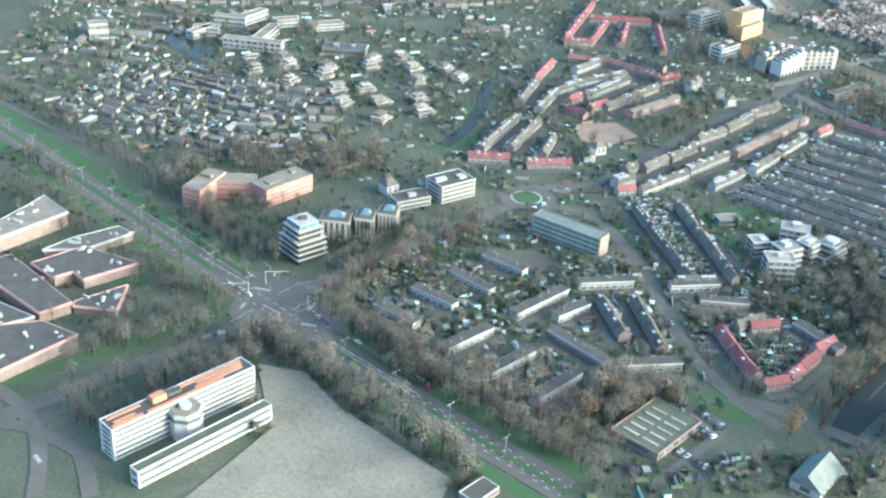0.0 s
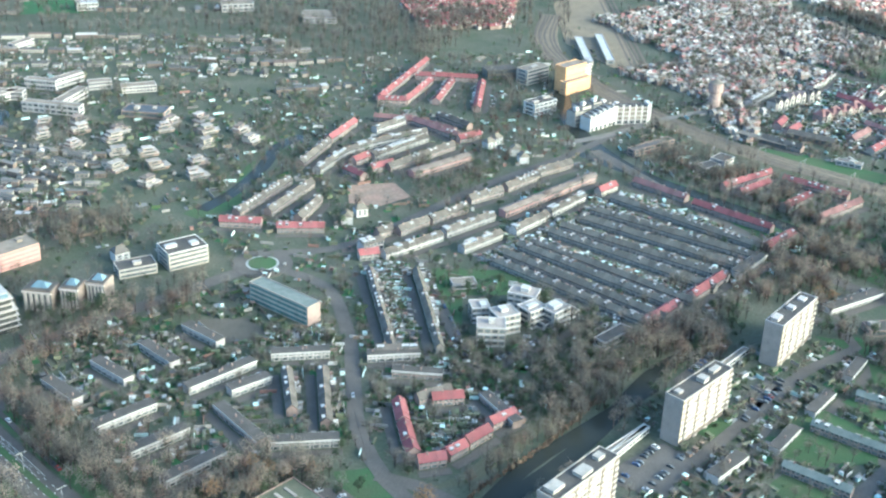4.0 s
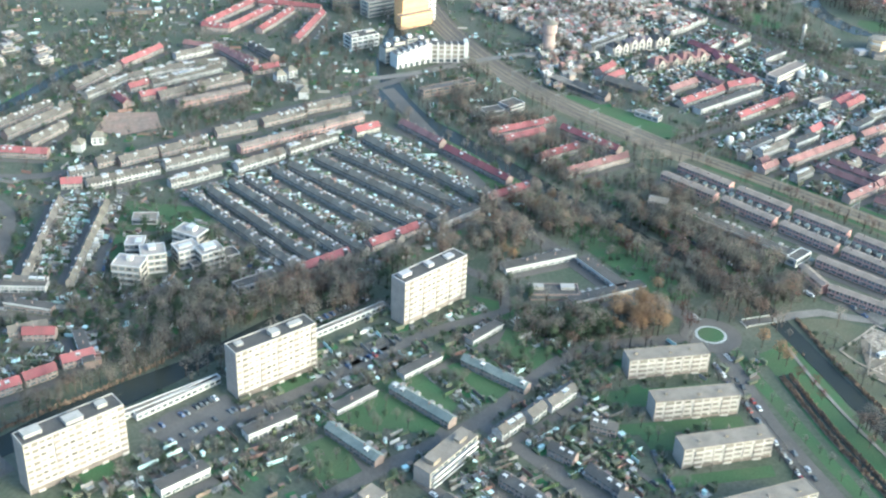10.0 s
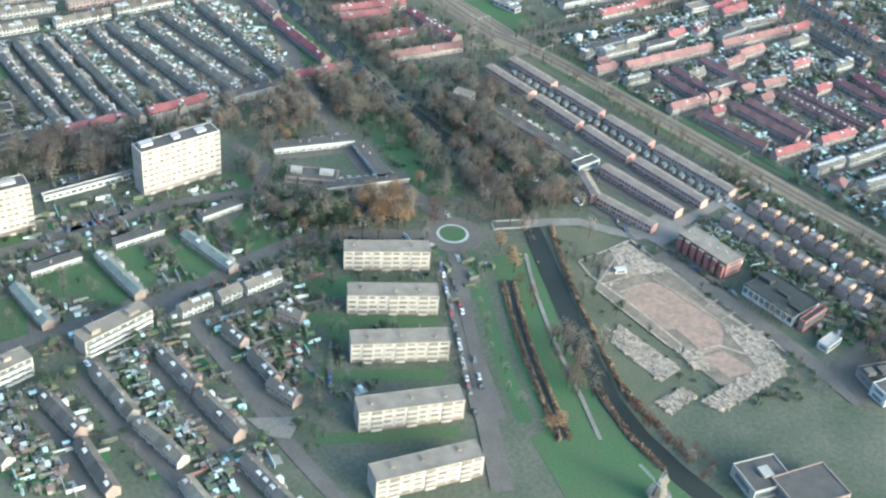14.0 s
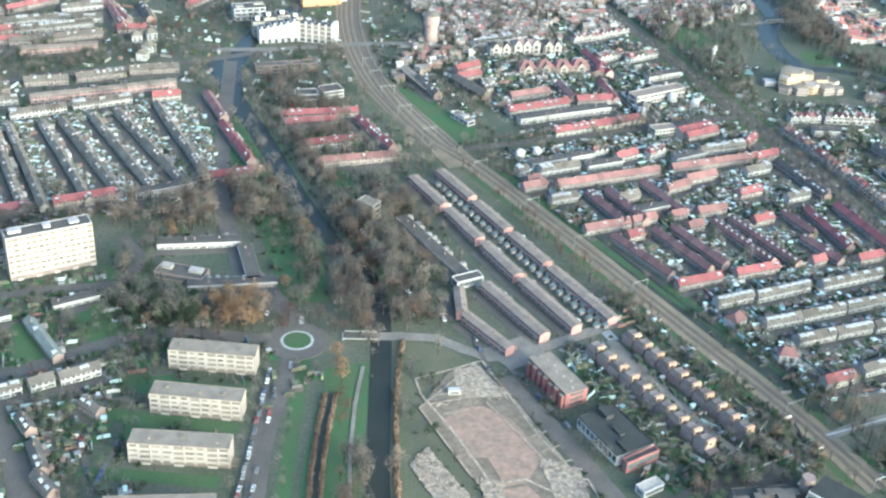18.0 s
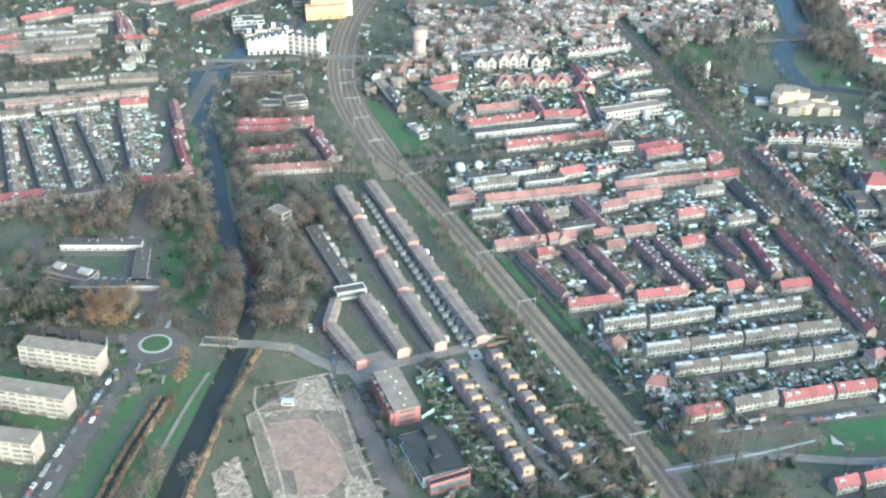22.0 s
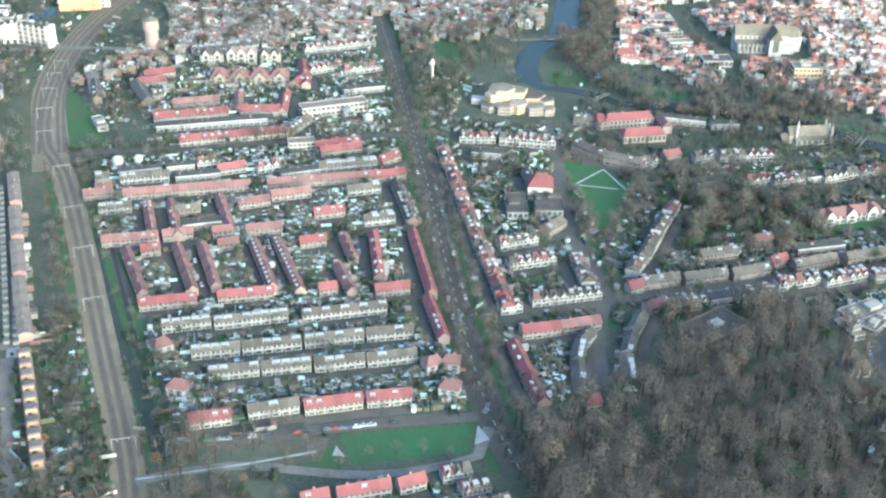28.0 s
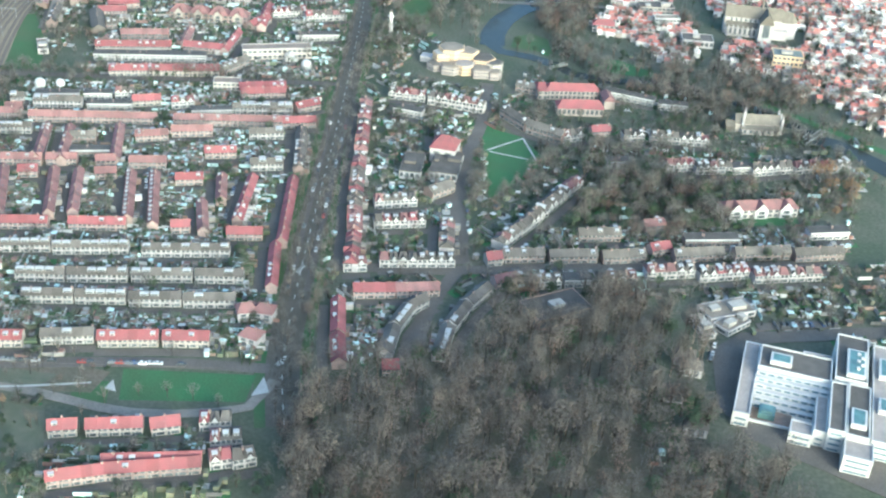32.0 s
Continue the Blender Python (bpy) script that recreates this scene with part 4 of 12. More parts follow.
def stepped_office(x, y, angle):
    """Square office set cornerwise, whose storeys step back behind white rims."""
    occupy(x - 13, y - 13, 0, 26, 26)
    top = thing("stepped_office", x, y, angle, "square cornerwise office with stacked white rims and blue glass top", "office")
    z, turn = 0.0, radians(-113)
    for k in range(6):
        r = 12.6 - 0.2 * k - (1.4 if k > 3 else 0)
        part("storey", Shape().prism(ring(r - 1.5, 4, turn), z - 0.1, z + 2.5), BLACKROOF, top, "dark glazed storey")
        part("rim", Shape().prism(ring(r, 4, turn), z + 2.5, z + 2.85), CREAM, top, "white storey rim")
        z += 2.85
    part("lantern", Shape().prism(ring(7.6, 4, turn), z, z + 2.4), BLUEGLASS, top, "blue glazed roof lantern")
    part("cap", Shape().prism(ring(8.0, 4, turn), z + 2.4, z + 2.8), PALE, top)
    part("roof_plant", Shape().box(-2, 2, -1.4, 1.4, z + 2.8, z + 4.2), BITUMEN, top)


def finned_office(x, y, angle, length, depth, height):
    """Office wing with tall pale fins and a glazed roof pyramid."""
    top = thing("finned_office", x, y, angle, "grey office wing with tall pale vertical fins", "office", "finned office wings")
    part("wall", Shape().box(0, length, 0, depth, -0.1, height), WALLBROWN, top)
    part("roof", Shape().box(0.4, length - 0.4, 0.4, depth - 0.4, height, height + 0.3), BITUMEN, top)
    part("cornice", Shape().box(-0.3, length + 0.3, -0.7, 0.3, height - 1.4, height - 0.6).box(-0.7, -0.1, 0.3, depth, height - 1.4, height - 0.6), CREAM, top)
    for i in range(5):
        a = length * (i + 0.2) / 5
        part("fin", Shape().box(a, a + length * 0.1, -0.5, 0.1, 0.0, height * 0.85), CREAM, top)
        part("window", Shape().box(a + length * 0.1, a + length * 0.16, -0.1, 0.05, 0.6, height - 0.6), GLASS, top)
    part("roof_light", Shape().hip(length * 0.2, length * 0.8, depth * 0.25, depth * 0.75, height + 0.3, height + 3.0, length * 0.2), BLUEGLASS, top, "glazed blue roof light")


def villa_cube(x, y, angle, rng):
    """House of three shifted flat-roofed boxes with pale overhanging eaves."""
    occupy(x - 7, y - 7, 0, 14, 14)
    top = thing("stepped_villa", x, y, angle, "small stepped house with pale flat eaves", "house", "stepped villas")
    z, cx, cy = 0.0, 0.0, 0.0
    for k in range(3):
        w, d = rng.uniform(4.6, 6.4) - 1.0 * k, rng.uniform(3.4, 4.8) - 0.9 * k
        cx, cy = cx + rng.uniform(-2.4, 2.4), cy + rng.uniform(-0.4, 1.6)
        h = rng.uniform(1.6, 2.1)
        part("storey", Shape().box(cx - w, cx + w, cy - d, cy + d, z - 0.1, z + h), rng.choice((BRICK, WALLBROWN, BUFF)), top)
        part("window", Shape().plate(cx - w * rng.uniform(0.4, 0.85), cx + w * rng.uniform(0.3, 0.85), cy - d - 0.06, cy - d + 0.02, z + 0.4, z + h - 0.3), GLASS, top)
        part("eave", Shape().box(cx - w - 0.6, cx + w + rng.uniform(0.2, 1.4), cy - d - rng.uniform(0.4, 1.0), cy + d + 0.4, z + h, z + h + 0.3), rng.choice((CREAM, BUFF, BUFF, WALLBROWN)), top)
        z += h + 0.2
    part("chimney", CHIMNEY, None, top, at=pose(cx, cy, z))


def hall(corners, h, fascia, seed=1, roof=None):
    """Low hall on a many-sided plan: wall, dark roof, pale band along the edge, roof vents."""
    rng = random.Random(seed)
    c = [Vector(p) for p in corners]
    if sum(a.x * b.y - b.x * a.y for a, b in zip(c, c[1:] + c[:1])) < 0:
        c = c[::-1]
    mx, my = sum(p.x for p in c) / len(c), sum(p.y for p in c) / len(c)
    o = [(p.x - mx, p.y - my) for p in c]
    top = thing("hall", mx, my, 0, "low industrial hall with dark flat roof and pinkish fascia", "hall", "low halls")
    for x, y in inside(corners, rng, 1500):
        TAKEN.add((int(x // 2), int(y // 2)))
    part("wall", Shape().prism([(x * 0.985, y * 0.985) for x, y in o], -0.1, h - 1.2), BRICK, top)
    for a, b in zip(o, o[1:] + o[:1]):
        part("fascia", Shape().beam((*a, h - 0.6), (*b, h - 0.6), 1.2), fascia, top)
    part("roof", Shape().prism(o, h - 0.5, h - 0.1), roof or BITUMEN, top)
    for x, y in inside(o, rng, 9):
        part("roof_vent", Shape().turned_box(x, y, rng.uniform(0.8, 4.0), rng.uniform(0.8, 1.6), h - 0.2, h + rng.uniform(0.4, 1.2), rng.uniform(0, 3)), rng.choice((PALE, CONCRETE, WHITE)), top)


def pyramid_house(x, y, angle, side=1):
    """Small house with a stepped sloping roof and an orange front panel."""
    occupy(x - 4, y - 4, 0, 8, 8)
    top = thing("stepped_house", x, y, angle, "narrow brown house with sloping roof and pale orange front panel", "house", "stepped row houses")
    part("wall", Shape().box(-2.6, 2.6, -3.4, 3.4, -0.1, 4.6), ROSE, top)
    part("annex", Shape().box(-2.4, 2.4, -6.2, -3.4, -0.1, 2.8), BRICK, top)
    part("annex_roof", Shape().box(-2.6, 2.6, -6.4, -3.4, 2.8, 2.98), WALLBROWN, top)
    s = Shape().faces([(-2.8, -3.6, 4.6), (2.8, -3.6, 4.6), (2.8, 3.6, 4.6), (-2.8, 3.6, 4.6), (-2.0, -1.6, 6.8), (2.0, -1.6, 6.8), (2.0, 1.4, 6.8), (-2.0, 1.4, 6.8)], [(3, 2, 1, 0), (4, 5, 6, 7), (0, 1, 5, 4), (1, 2, 6, 5), (2, 3, 7, 6), (3, 0, 4, 7)])
    part("roof", s, WALLBROWN, top)
    part("front_panel", Shape().box(-2.1, 2.1, -3.9, -2.4, 3.9, 7.3), TERRA, top, "pale orange front panel")
    part("window", Shape().box(-1.4, 0.2, -3.96, -3.88, 5.2, 6.3), GLASS, top)
    part("lower_window", Shape().box(-1.8, 1.8, -6.26, -6.2, 0.8, 2.1), GLASS, top)


def windmill(x, y, angle):
    """Thatched smock mill with stage, cap and four sails."""
    top = thing("windmill", x, y, angle, "old dark thatched smock windmill with white-edged cap and four sails", "windmill")
    top.matrix_basis = pose(x, y, 0, 0, 0, angle) @ Matrix.Diagonal((0.8, 0.8, 0.75, 1))
    part("base", Shape().prism(ring(3.8, 8), -0.1, 5.0, 0.95), BRICK, top)
    part("stage", Shape().prism(ring(5.6, 8), 5.0, 5.25), WALLBROWN, top)
    part("tower", Shape().prism(ring(3.5, 8), 5.25, 13.0, 0.62), DARK, top, "dark thatched tower")
    part("cap", Shape().gable(-2.6, 2.8, -2.0, 2.0, 13.0, 16.0), DARK, top)
    part("cap_trim", Shape().box(-2.75, -2.6, -2.1, 2.1, 12.8, 13.6), WHITE, top)
    hub = Vector((-3.4, 0, 14.2))
    part("windshaft", Shape().beam(hub, (0, 0, 14.0), 0.5), BARK, top)
    for k in range(4):
        d = Vector((0, math.cos(0.2 + k * 1.5708), math.sin(0.2 + k * 1.5708)))
        u = Vector((0, -d.z, d.y))
        sail = Shape().beam(hub, hub + d * 11, 0.3)
        for i in range(10):
            p = hub + d * (2 + i * 0.95)
            sail.beam(p - u * 0.2, p + u * 1.6, 0.1)
        sail.beam(hub + d * 2 + u * 1.6, hub + d * 10.6 + u * 1.6, 0.1).beam(hub + d * 2 + u * 0.8, hub + d * 10.6 + u * 0.8, 0.08)
        part("sail", sail, PALE, top)


def church(x, y, angle):
    """Large gothic church: high nave, transept, choir, buttressed aisles."""
    occupy(x - 27, y - 22, 0, 54, 44)
    top = thing("church", x, y, angle, "large pale stone gothic church with steep grey slate roofs", "church")
    top.matrix_basis = pose(x, y, 0, 0, 0, angle) @ Matrix.Diagonal((0.74, 0.74, 0.78, 1))
    part("nave", Shape().box(-32, 18, -6, 6, -0.1, 15), PALE, top)
    part("nave_roof", Shape().gable(-32.4, 18, -6.6, 6.6, 15, 24), DARK, top)
    part("transept", Shape().box(-2, 10, -20, 20, -0.1, 15), PALE, top)
    s = Shape()
    s.faces([(-2.4, -20.3, 15), (10.4, -20.3, 15), (4, -20.3, 23.8), (-2.4, 20.3, 15), (10.4, 20.3, 15), (4, 20.3, 23.8)], [(0, 1, 2), (3, 5, 4), (0, 2, 5, 3), (1, 4, 5, 2), (0, 3, 4, 1)])
    part("transept_roof", s, DARK, top)
    part("choir", Shape().prism([(18, -6), (28, -6), (32, -3), (32, 3), (28, 6), (18, 6)], -0.1, 14), PALE, top)
    part("choir_roof", Shape().faces([(18, -6.4, 14), (28, -6.4, 14), (32.5, -3.2, 14), (32.5, 3.2, 14), (28, 6.4, 14), (18, 6.4, 14), (18, 0, 23), (27, 0, 22)], [(0, 1, 7, 6), (1, 2, 7), (2, 3, 7), (3, 4, 7), (4, 5, 6, 7), (0, 6, 5)]), DARK, top)
    for sy in (-1, 1):
        y0, y1 = sorted((sy * 6, sy * 12))
        part("aisle", Shape().box(-30, -2.2, y0, y1, -0.1, 8).box(10.2, 24, y0, y1, -0.1, 8), PALE, top)
        part("aisle_roof", Shape().faces([(-30.3, sy * 12.4, 8), (-2.2, sy * 12.4, 8), (-2.2, sy * 6, 11.5), (-30.3, sy * 6, 11.5)], [(0, 1, 2, 3)] if sy < 0 else [(3, 2, 1, 0)]), DARK, top)
        for i in range(7):
            bx = -28 + i * 4.2
            part("buttress", Shape().box(bx - 0.4, bx + 0.4, *sorted((sy * 12, sy * 13.6)), -0.1, 9.5), PALE, top)
            part("window", Shape().box(bx + 1.2, bx + 3.0, *sorted((sy * 12.0, sy * 12.06)), 2.0, 7.0), GLASS, top)
            part("clerestory_window", Shape().box(bx + 1.2, bx + 3.0, *sorted((sy * 6.0, sy * 6.06)), 11.8, 14.2), GLASS, top)
        part("transept_window", Shape().box(1, 7, *sorted((sy * 20.0, sy * 20.07)), 4, 17), GLASS, top)
    part("spire", Shape().prism(ring(1.1, 8), 23, 26).prism(ring(1.2, 8), 26, 34, 0.05), DARK, top, "slim slate roof spire")


def chapel(x, y, angle):
    """Small gothic church: steep grey nave, low aisle, porch with pinnacles, slim turret."""
    occupy(x, y, angle, 27, 11, 1.0)
    top = thing("chapel", x, y, angle, "pale stone chapel with steep grey roof, turret and pinnacles", "chapel")
    part("wall", Shape().box(0, 25, 2, 10, -0.1, 5), BUFF, top)
    part("roof", Shape().gable(-0.2, 25.2, 1.6, 10.4, 5, 9.5), DARK, top)
    part("aisle", Shape().box(3, 24, -1, 2, -0.1, 3), BUFF, top)
    part("aisle_roof", Shape().faces([(2.8, -1.3, 2.9), (24.2, -1.3, 2.9), (24.2, 2, 4.6), (2.8, 2, 4.6)], [(0, 1, 2, 3)]), DARK, top)
    part("end_gable", Shape().faces([(25.2, 1.4, -0.1), (25.2, 10.6, -0.1), (25.2, 10.6, 5), (25.2, 6, 10.4), (25.2, 1.4, 5), (25.9, 1.4, -0.1), (25.9, 10.6, -0.1), (25.9, 10.6, 5), (25.9, 6, 10.4), (25.9, 1.4, 5)], [(4, 3, 2, 1, 0), (5, 6, 7, 8, 9), (0, 1, 6, 5), (1, 2, 7, 6), (2, 3, 8, 7), (3, 4, 9, 8), (4, 0, 5, 9)]), PALE, top)
    for py in (1.4, 10.6):
        part("pinnacle", Shape().box(25.0, 26.2, py - 0.6, py + 0.6, -0.1, 8.0).prism([(25.0, py - 0.6), (26.2, py - 0.6), (26.2, py + 0.6), (25.0, py + 0.6)], 8.0, 11.5, 0.05), PALE, top)
    part("porch", Shape().box(-5, 0, 1, 8, -0.1, 3.6).gable(-5.3, 0, 0.7, 8.3, 3.6, 6.0), DARK, top, "low porch with grey roof")
    part("turret", Shape().prism(ring(0.8, 8), -0.1, 11).prism(ring(0.95, 8), 11, 15.5, 0.04), PALE, top, "slim pale stair turret with spire", at=pose(4, 1.6, 0))
    for i in range(6):
        part("window", Shape().box(4.4 + i * 3.3, 5.8 + i * 3.3, -1.06, -0.98, 0.9, 2.5), GLASS, top)
        part("buttress", Shape().box(3.2 + i * 3.3, 3.8 + i * 3.3, -1.7, -1.0, -0.1, 2.6), PALE, top)


def stepped_hotel(x, y, angle):
    """Bright white block of two wings that meet at a blunt angle, its roofline stepped, and grey wings behind."""
    occupy(x - 2, y - 8, angle, 56, 36, 2)
    top = thing("stepped_block", x, y, angle, "bright white angular apartment block with stepped roofline and grey wings", "apartment building")
    rng = random.Random(4)
    for i in range(6):
        a, h = i * 4.6, 10.0 + 0.85 * i
        w = part("wing", Shape().box(a, a + 4.6, 0.05 * i, 10, -0.1, h), CHALK, top, "plain white wing with dark arches at its foot")
        part("roof", Shape().box(a + 0.3, a + 4.3, 0.6, 9.6, h, h + 0.2), GREY, w)
        part("arch", Shape().plate(a + 1.2, a + 3.6, 0.05 * i - 0.06, 0.05 * i + 0.02, 0.0, 2.9), GLASS, w)
        part("stair_tower", Shape().box(a + 1.2, a + 2.9, 1.0, 3.2, h, h + rng.uniform(1.0, 2.6)), CHALK, top, "white stair tower rising above the roof")
    turn = Matrix.Translation((27.7, 0.2, 0)) @ Matrix.Rotation(radians(-29.0), 4, "Z")
    for i in range(5):
        a = i * 4.8
        w = part("wing", Shape().box(a, a + 4.8, 0, 9, -0.1, 13.2), PALE, top, at=turn)
        part("roof", Shape().box(a + 0.3, a + 4.5, 0.5, 8.6, 13.2, 13.4), GREY, w)
        part("pier", Shape().box(a - 0.5, a + 0.6, -0.35, 0.4, -0.1, 14.6 + 0.5 * (i % 2)), CHALK, w, "white pier")
        for k in range(4):
            part("window", Shape().plate(a + 1.0, a + 4.2, -0.08, 0.02, 0.8 + k * 3.2, 2.8 + k * 3.2), CURTAIN if k else GLASS, w)
    part("end_tower", Shape().box(23.2, 26.2, -0.4, 8.0, -0.1, 15.4), CHALK, top, "white end tower", at=turn)
    for a, b, c, d, h, mat in ((-2, 6, 13, 22, 11, CONCRETE), (6, 15, 14, 25, 13.5, BUFF), (15.5, 24, 12.5, 22, 15, CONCRETE), (24.5, 33, 11, 20, 13.5, BUFF), (33, 42, 6, 15, 11, CONCRETE)):
        w = part("rear_wing", Shape().box(a, b, c, d, -0.1, h), mat, top, "grey rear wing with windows")
        part("roof", Shape().box(a + 0.3, b - 0.3, c + 0.3, d - 0.3, h, h + 0.25), GREY, w)
        part("roof_house", Shape().box(a + 2, a + 5, c + 2, c + 5, h, h + rng.uniform(1.5, 3.0)), CHALK, w)
        for k in range(int(h // 3)):
            part("window_strip", Shape().plate(a + 0.6, b - 0.6, c - 0.06, c + 0.02, k * 3 + 1.0, k * 3 + 2.2), GLASS, w)


def water_tower(x, y):
    top = thing("water_tower", x, y, 0, "round pinkish-brown brick water tower with wider head", "water tower")
    part("shaft", Shape().prism(ring(4.7, 16), -0.1, 12.5, 0.94), ROSE, top)
    part("corbel", Shape().prism(ring(4.5, 16), 12.5, 13.6, 1.2), ROSE, top)
    part("head", Shape().prism(ring(5.4, 16), 13.6, 20.5), ROSE, top)
    part("roof", Shape().prism(ring(5.7, 16), 20.5, 22.6, 0.2), DARK, top, "weathered green roof")


def white_mast(x, y):
    """Slim white tower with a gallery."""
    top = thing("white_tower", x, y, 0, "slim tall white tower with a small gallery and cap", "tower")
    part("shaft", Shape().prism(ring(1.5, 10), -0.1, 13.0, 0.7), CHALK, top)
    part("gallery", Shape().prism(ring(1.9, 10), 13.0, 14.0), WHITE, top)
    part("head", Shape().prism(ring(1.0, 10), 14.0, 16.5), CHALK, top)
    part("cap", Shape().prism(ring(1.2, 10), 16.5, 18.5, 0.1), GREY, top)


def wing(name, x, y, angle, length, depth, eave, rise, wall, roof, label, category, floors=2, bays=8, gables=0, gable_wall=None, gable_wide=5.0, gable_rise=0.0, inset=3.0):
    """A hipped building from its front left corner, with rows of windows and cross gables to the front."""
    rng = random.Random(int(x + y))
    top = thing(name, x, y, angle, label, category)
    occupy(x, y, angle, length, depth, 1.0)
    part("wall", Shape().box(0, length, 0, depth, -0.1, eave), wall, top)
    part("roof", Shape().hip(-0.4, length + 0.4, -0.4, depth + 0.4, eave, eave + rise, inset), roof, top)
    f = eave / floors
    for k in range(floors):
        for i in range(bays):
            a, b = length * (i + 0.2) / bays, length * (i + 0.8) / bays
            part("window", Shape().plate(a, b, -0.07, 0.02, k * f + f * 0.3, k * f + f * 0.85), GLASS, top)
    for i in range(gables):
        mid, g = length * (i + 0.5) / gables, gable_wide / 2
        up = eave + (gable_rise or rise)
        side = part("gable", Shape().faces([(mid - g, -0.9, -0.1), (mid + g, -0.9, -0.1), (mid + g, -0.9, eave), (mid, -0.9, up), (mid - g, -0.9, eave), (mid - g, 0.5, -0.1), (mid + g, 0.5, -0.1), (mid + g, 0.5, eave), (mid, 0.5, up), (mid - g, 0.5, eave)], [(0, 1, 2, 3, 4), (9, 8, 7, 6, 5), (0, 4, 9, 5), (1, 6, 7, 2)]), gable_wall or wall, top)
        part("gable_roof", Shape().faces([(mid - g - 0.2, -1.1, eave - 0.1), (mid + g + 0.2, -1.1, eave - 0.1), (mid, -1.1, up + 0.2), (mid - g - 0.2, depth / 2, eave - 0.1), (mid + g + 0.2, depth / 2, eave - 0.1), (mid, depth / 2, up + 0.2)], [(1, 4, 5, 2), (2, 5, 3, 0), (3, 5, 4)]), roof, side)
        part("window", Shape().plate(mid - g * 0.45, mid + g * 0.45, -0.97, -0.88, eave * 0.55, eave * 0.9), GLASS, side)
        part("window", Shape().plate(mid - g * 0.6, mid + g * 0.6, -0.97, -0.88, eave * 0.12, eave * 0.42), GLASS, side)
    for i in range(max(1, int(length / 12))):
        part("chimney", CHIMNEY, None, top, at=pose(length * rng.uniform(0.15, 0.85), depth / 2, eave + rise * 0.9))
    return top


def courthouse(x, y, angle):
    """Angular sandstone office of several polygon drums."""
    occupy(x - 26, y - 26, 0, 70, 50)
    top = thing("sandstone_office", x, y, angle, "angular yellow sandstone office complex with flat stepped roofs", "office")
    top.matrix_basis = pose(x, y, 0, 0, 0, angle) @ Matrix.Diagonal((0.82, 0.82, 0.8, 1))
    drums = ((-3, 2, 10, 7, 14, SANDSTONE, GRAVEL), (-8, -3, 8, 6, 11, SANDSTONE, CONCRETE), (8, 4, 9, 5, 12, SANDSTONE, GRAVEL), (20, 3, 10, 6, 9, SANDSTONE, GREY), (30, -1, 7, 6, 8, CONCRETE, GREY), (10, -9, 8, 6, 7, SANDSTONE, GREYBROWN_AND_END_SHADE), (22, -10, 9, 5, 6, GREYBROWN_AND_END_SHADE, GRAVEL), (0, -12, 9, 6, 6, GREYBROWN_AND_END_SHADE, GRAVEL), (-11, -11, 7, 5, 5, GREYBROWN_AND_END_SHADE, GREY), (32, -11, 6, 6, 5, GREYBROWN_AND_END_SHADE, GRAVEL), (6, 13, 8, 6, 8, CONCRETE, GREY))
    for cx, cy, r, n, h, mat, cover in drums:
        o = [(cx + a, cy + b) for a, b in ring(r, n, 0.37 * cx)]
        w = part("drum", Shape().prism(o, -0.1, h), mat, top)
        part("roof", Shape().prism([(cx + (a - cx) * 0.95, cy + (b - cy) * 0.95) for a, b in o], h, h + 0.7, 0.9), cover, w)
        for k in range(int(h // 3)):
            g = Shape()
            for (ax, ay), (bx, by) in zip(o, o[1:] + o[:1]):
                m = max(2, int(math.hypot(bx - ax, by - ay) / 1.8))
                for i in range(m):
                    s = (i + 0.5) / m
                    g.turned_box(ax + (bx - ax) * s, ay + (by - ay) * s, 0.9, 0.12, k * 3 + 1.1, k * 3 + 2.3, math.atan2(by - ay, bx - ax))
            tagged(part("window_strip", g, GLASS, w), kind="stuff")
    part("glass_wing", Shape().box(-26, -16, -2, 6, -0.1, 4.5), PALE, top)


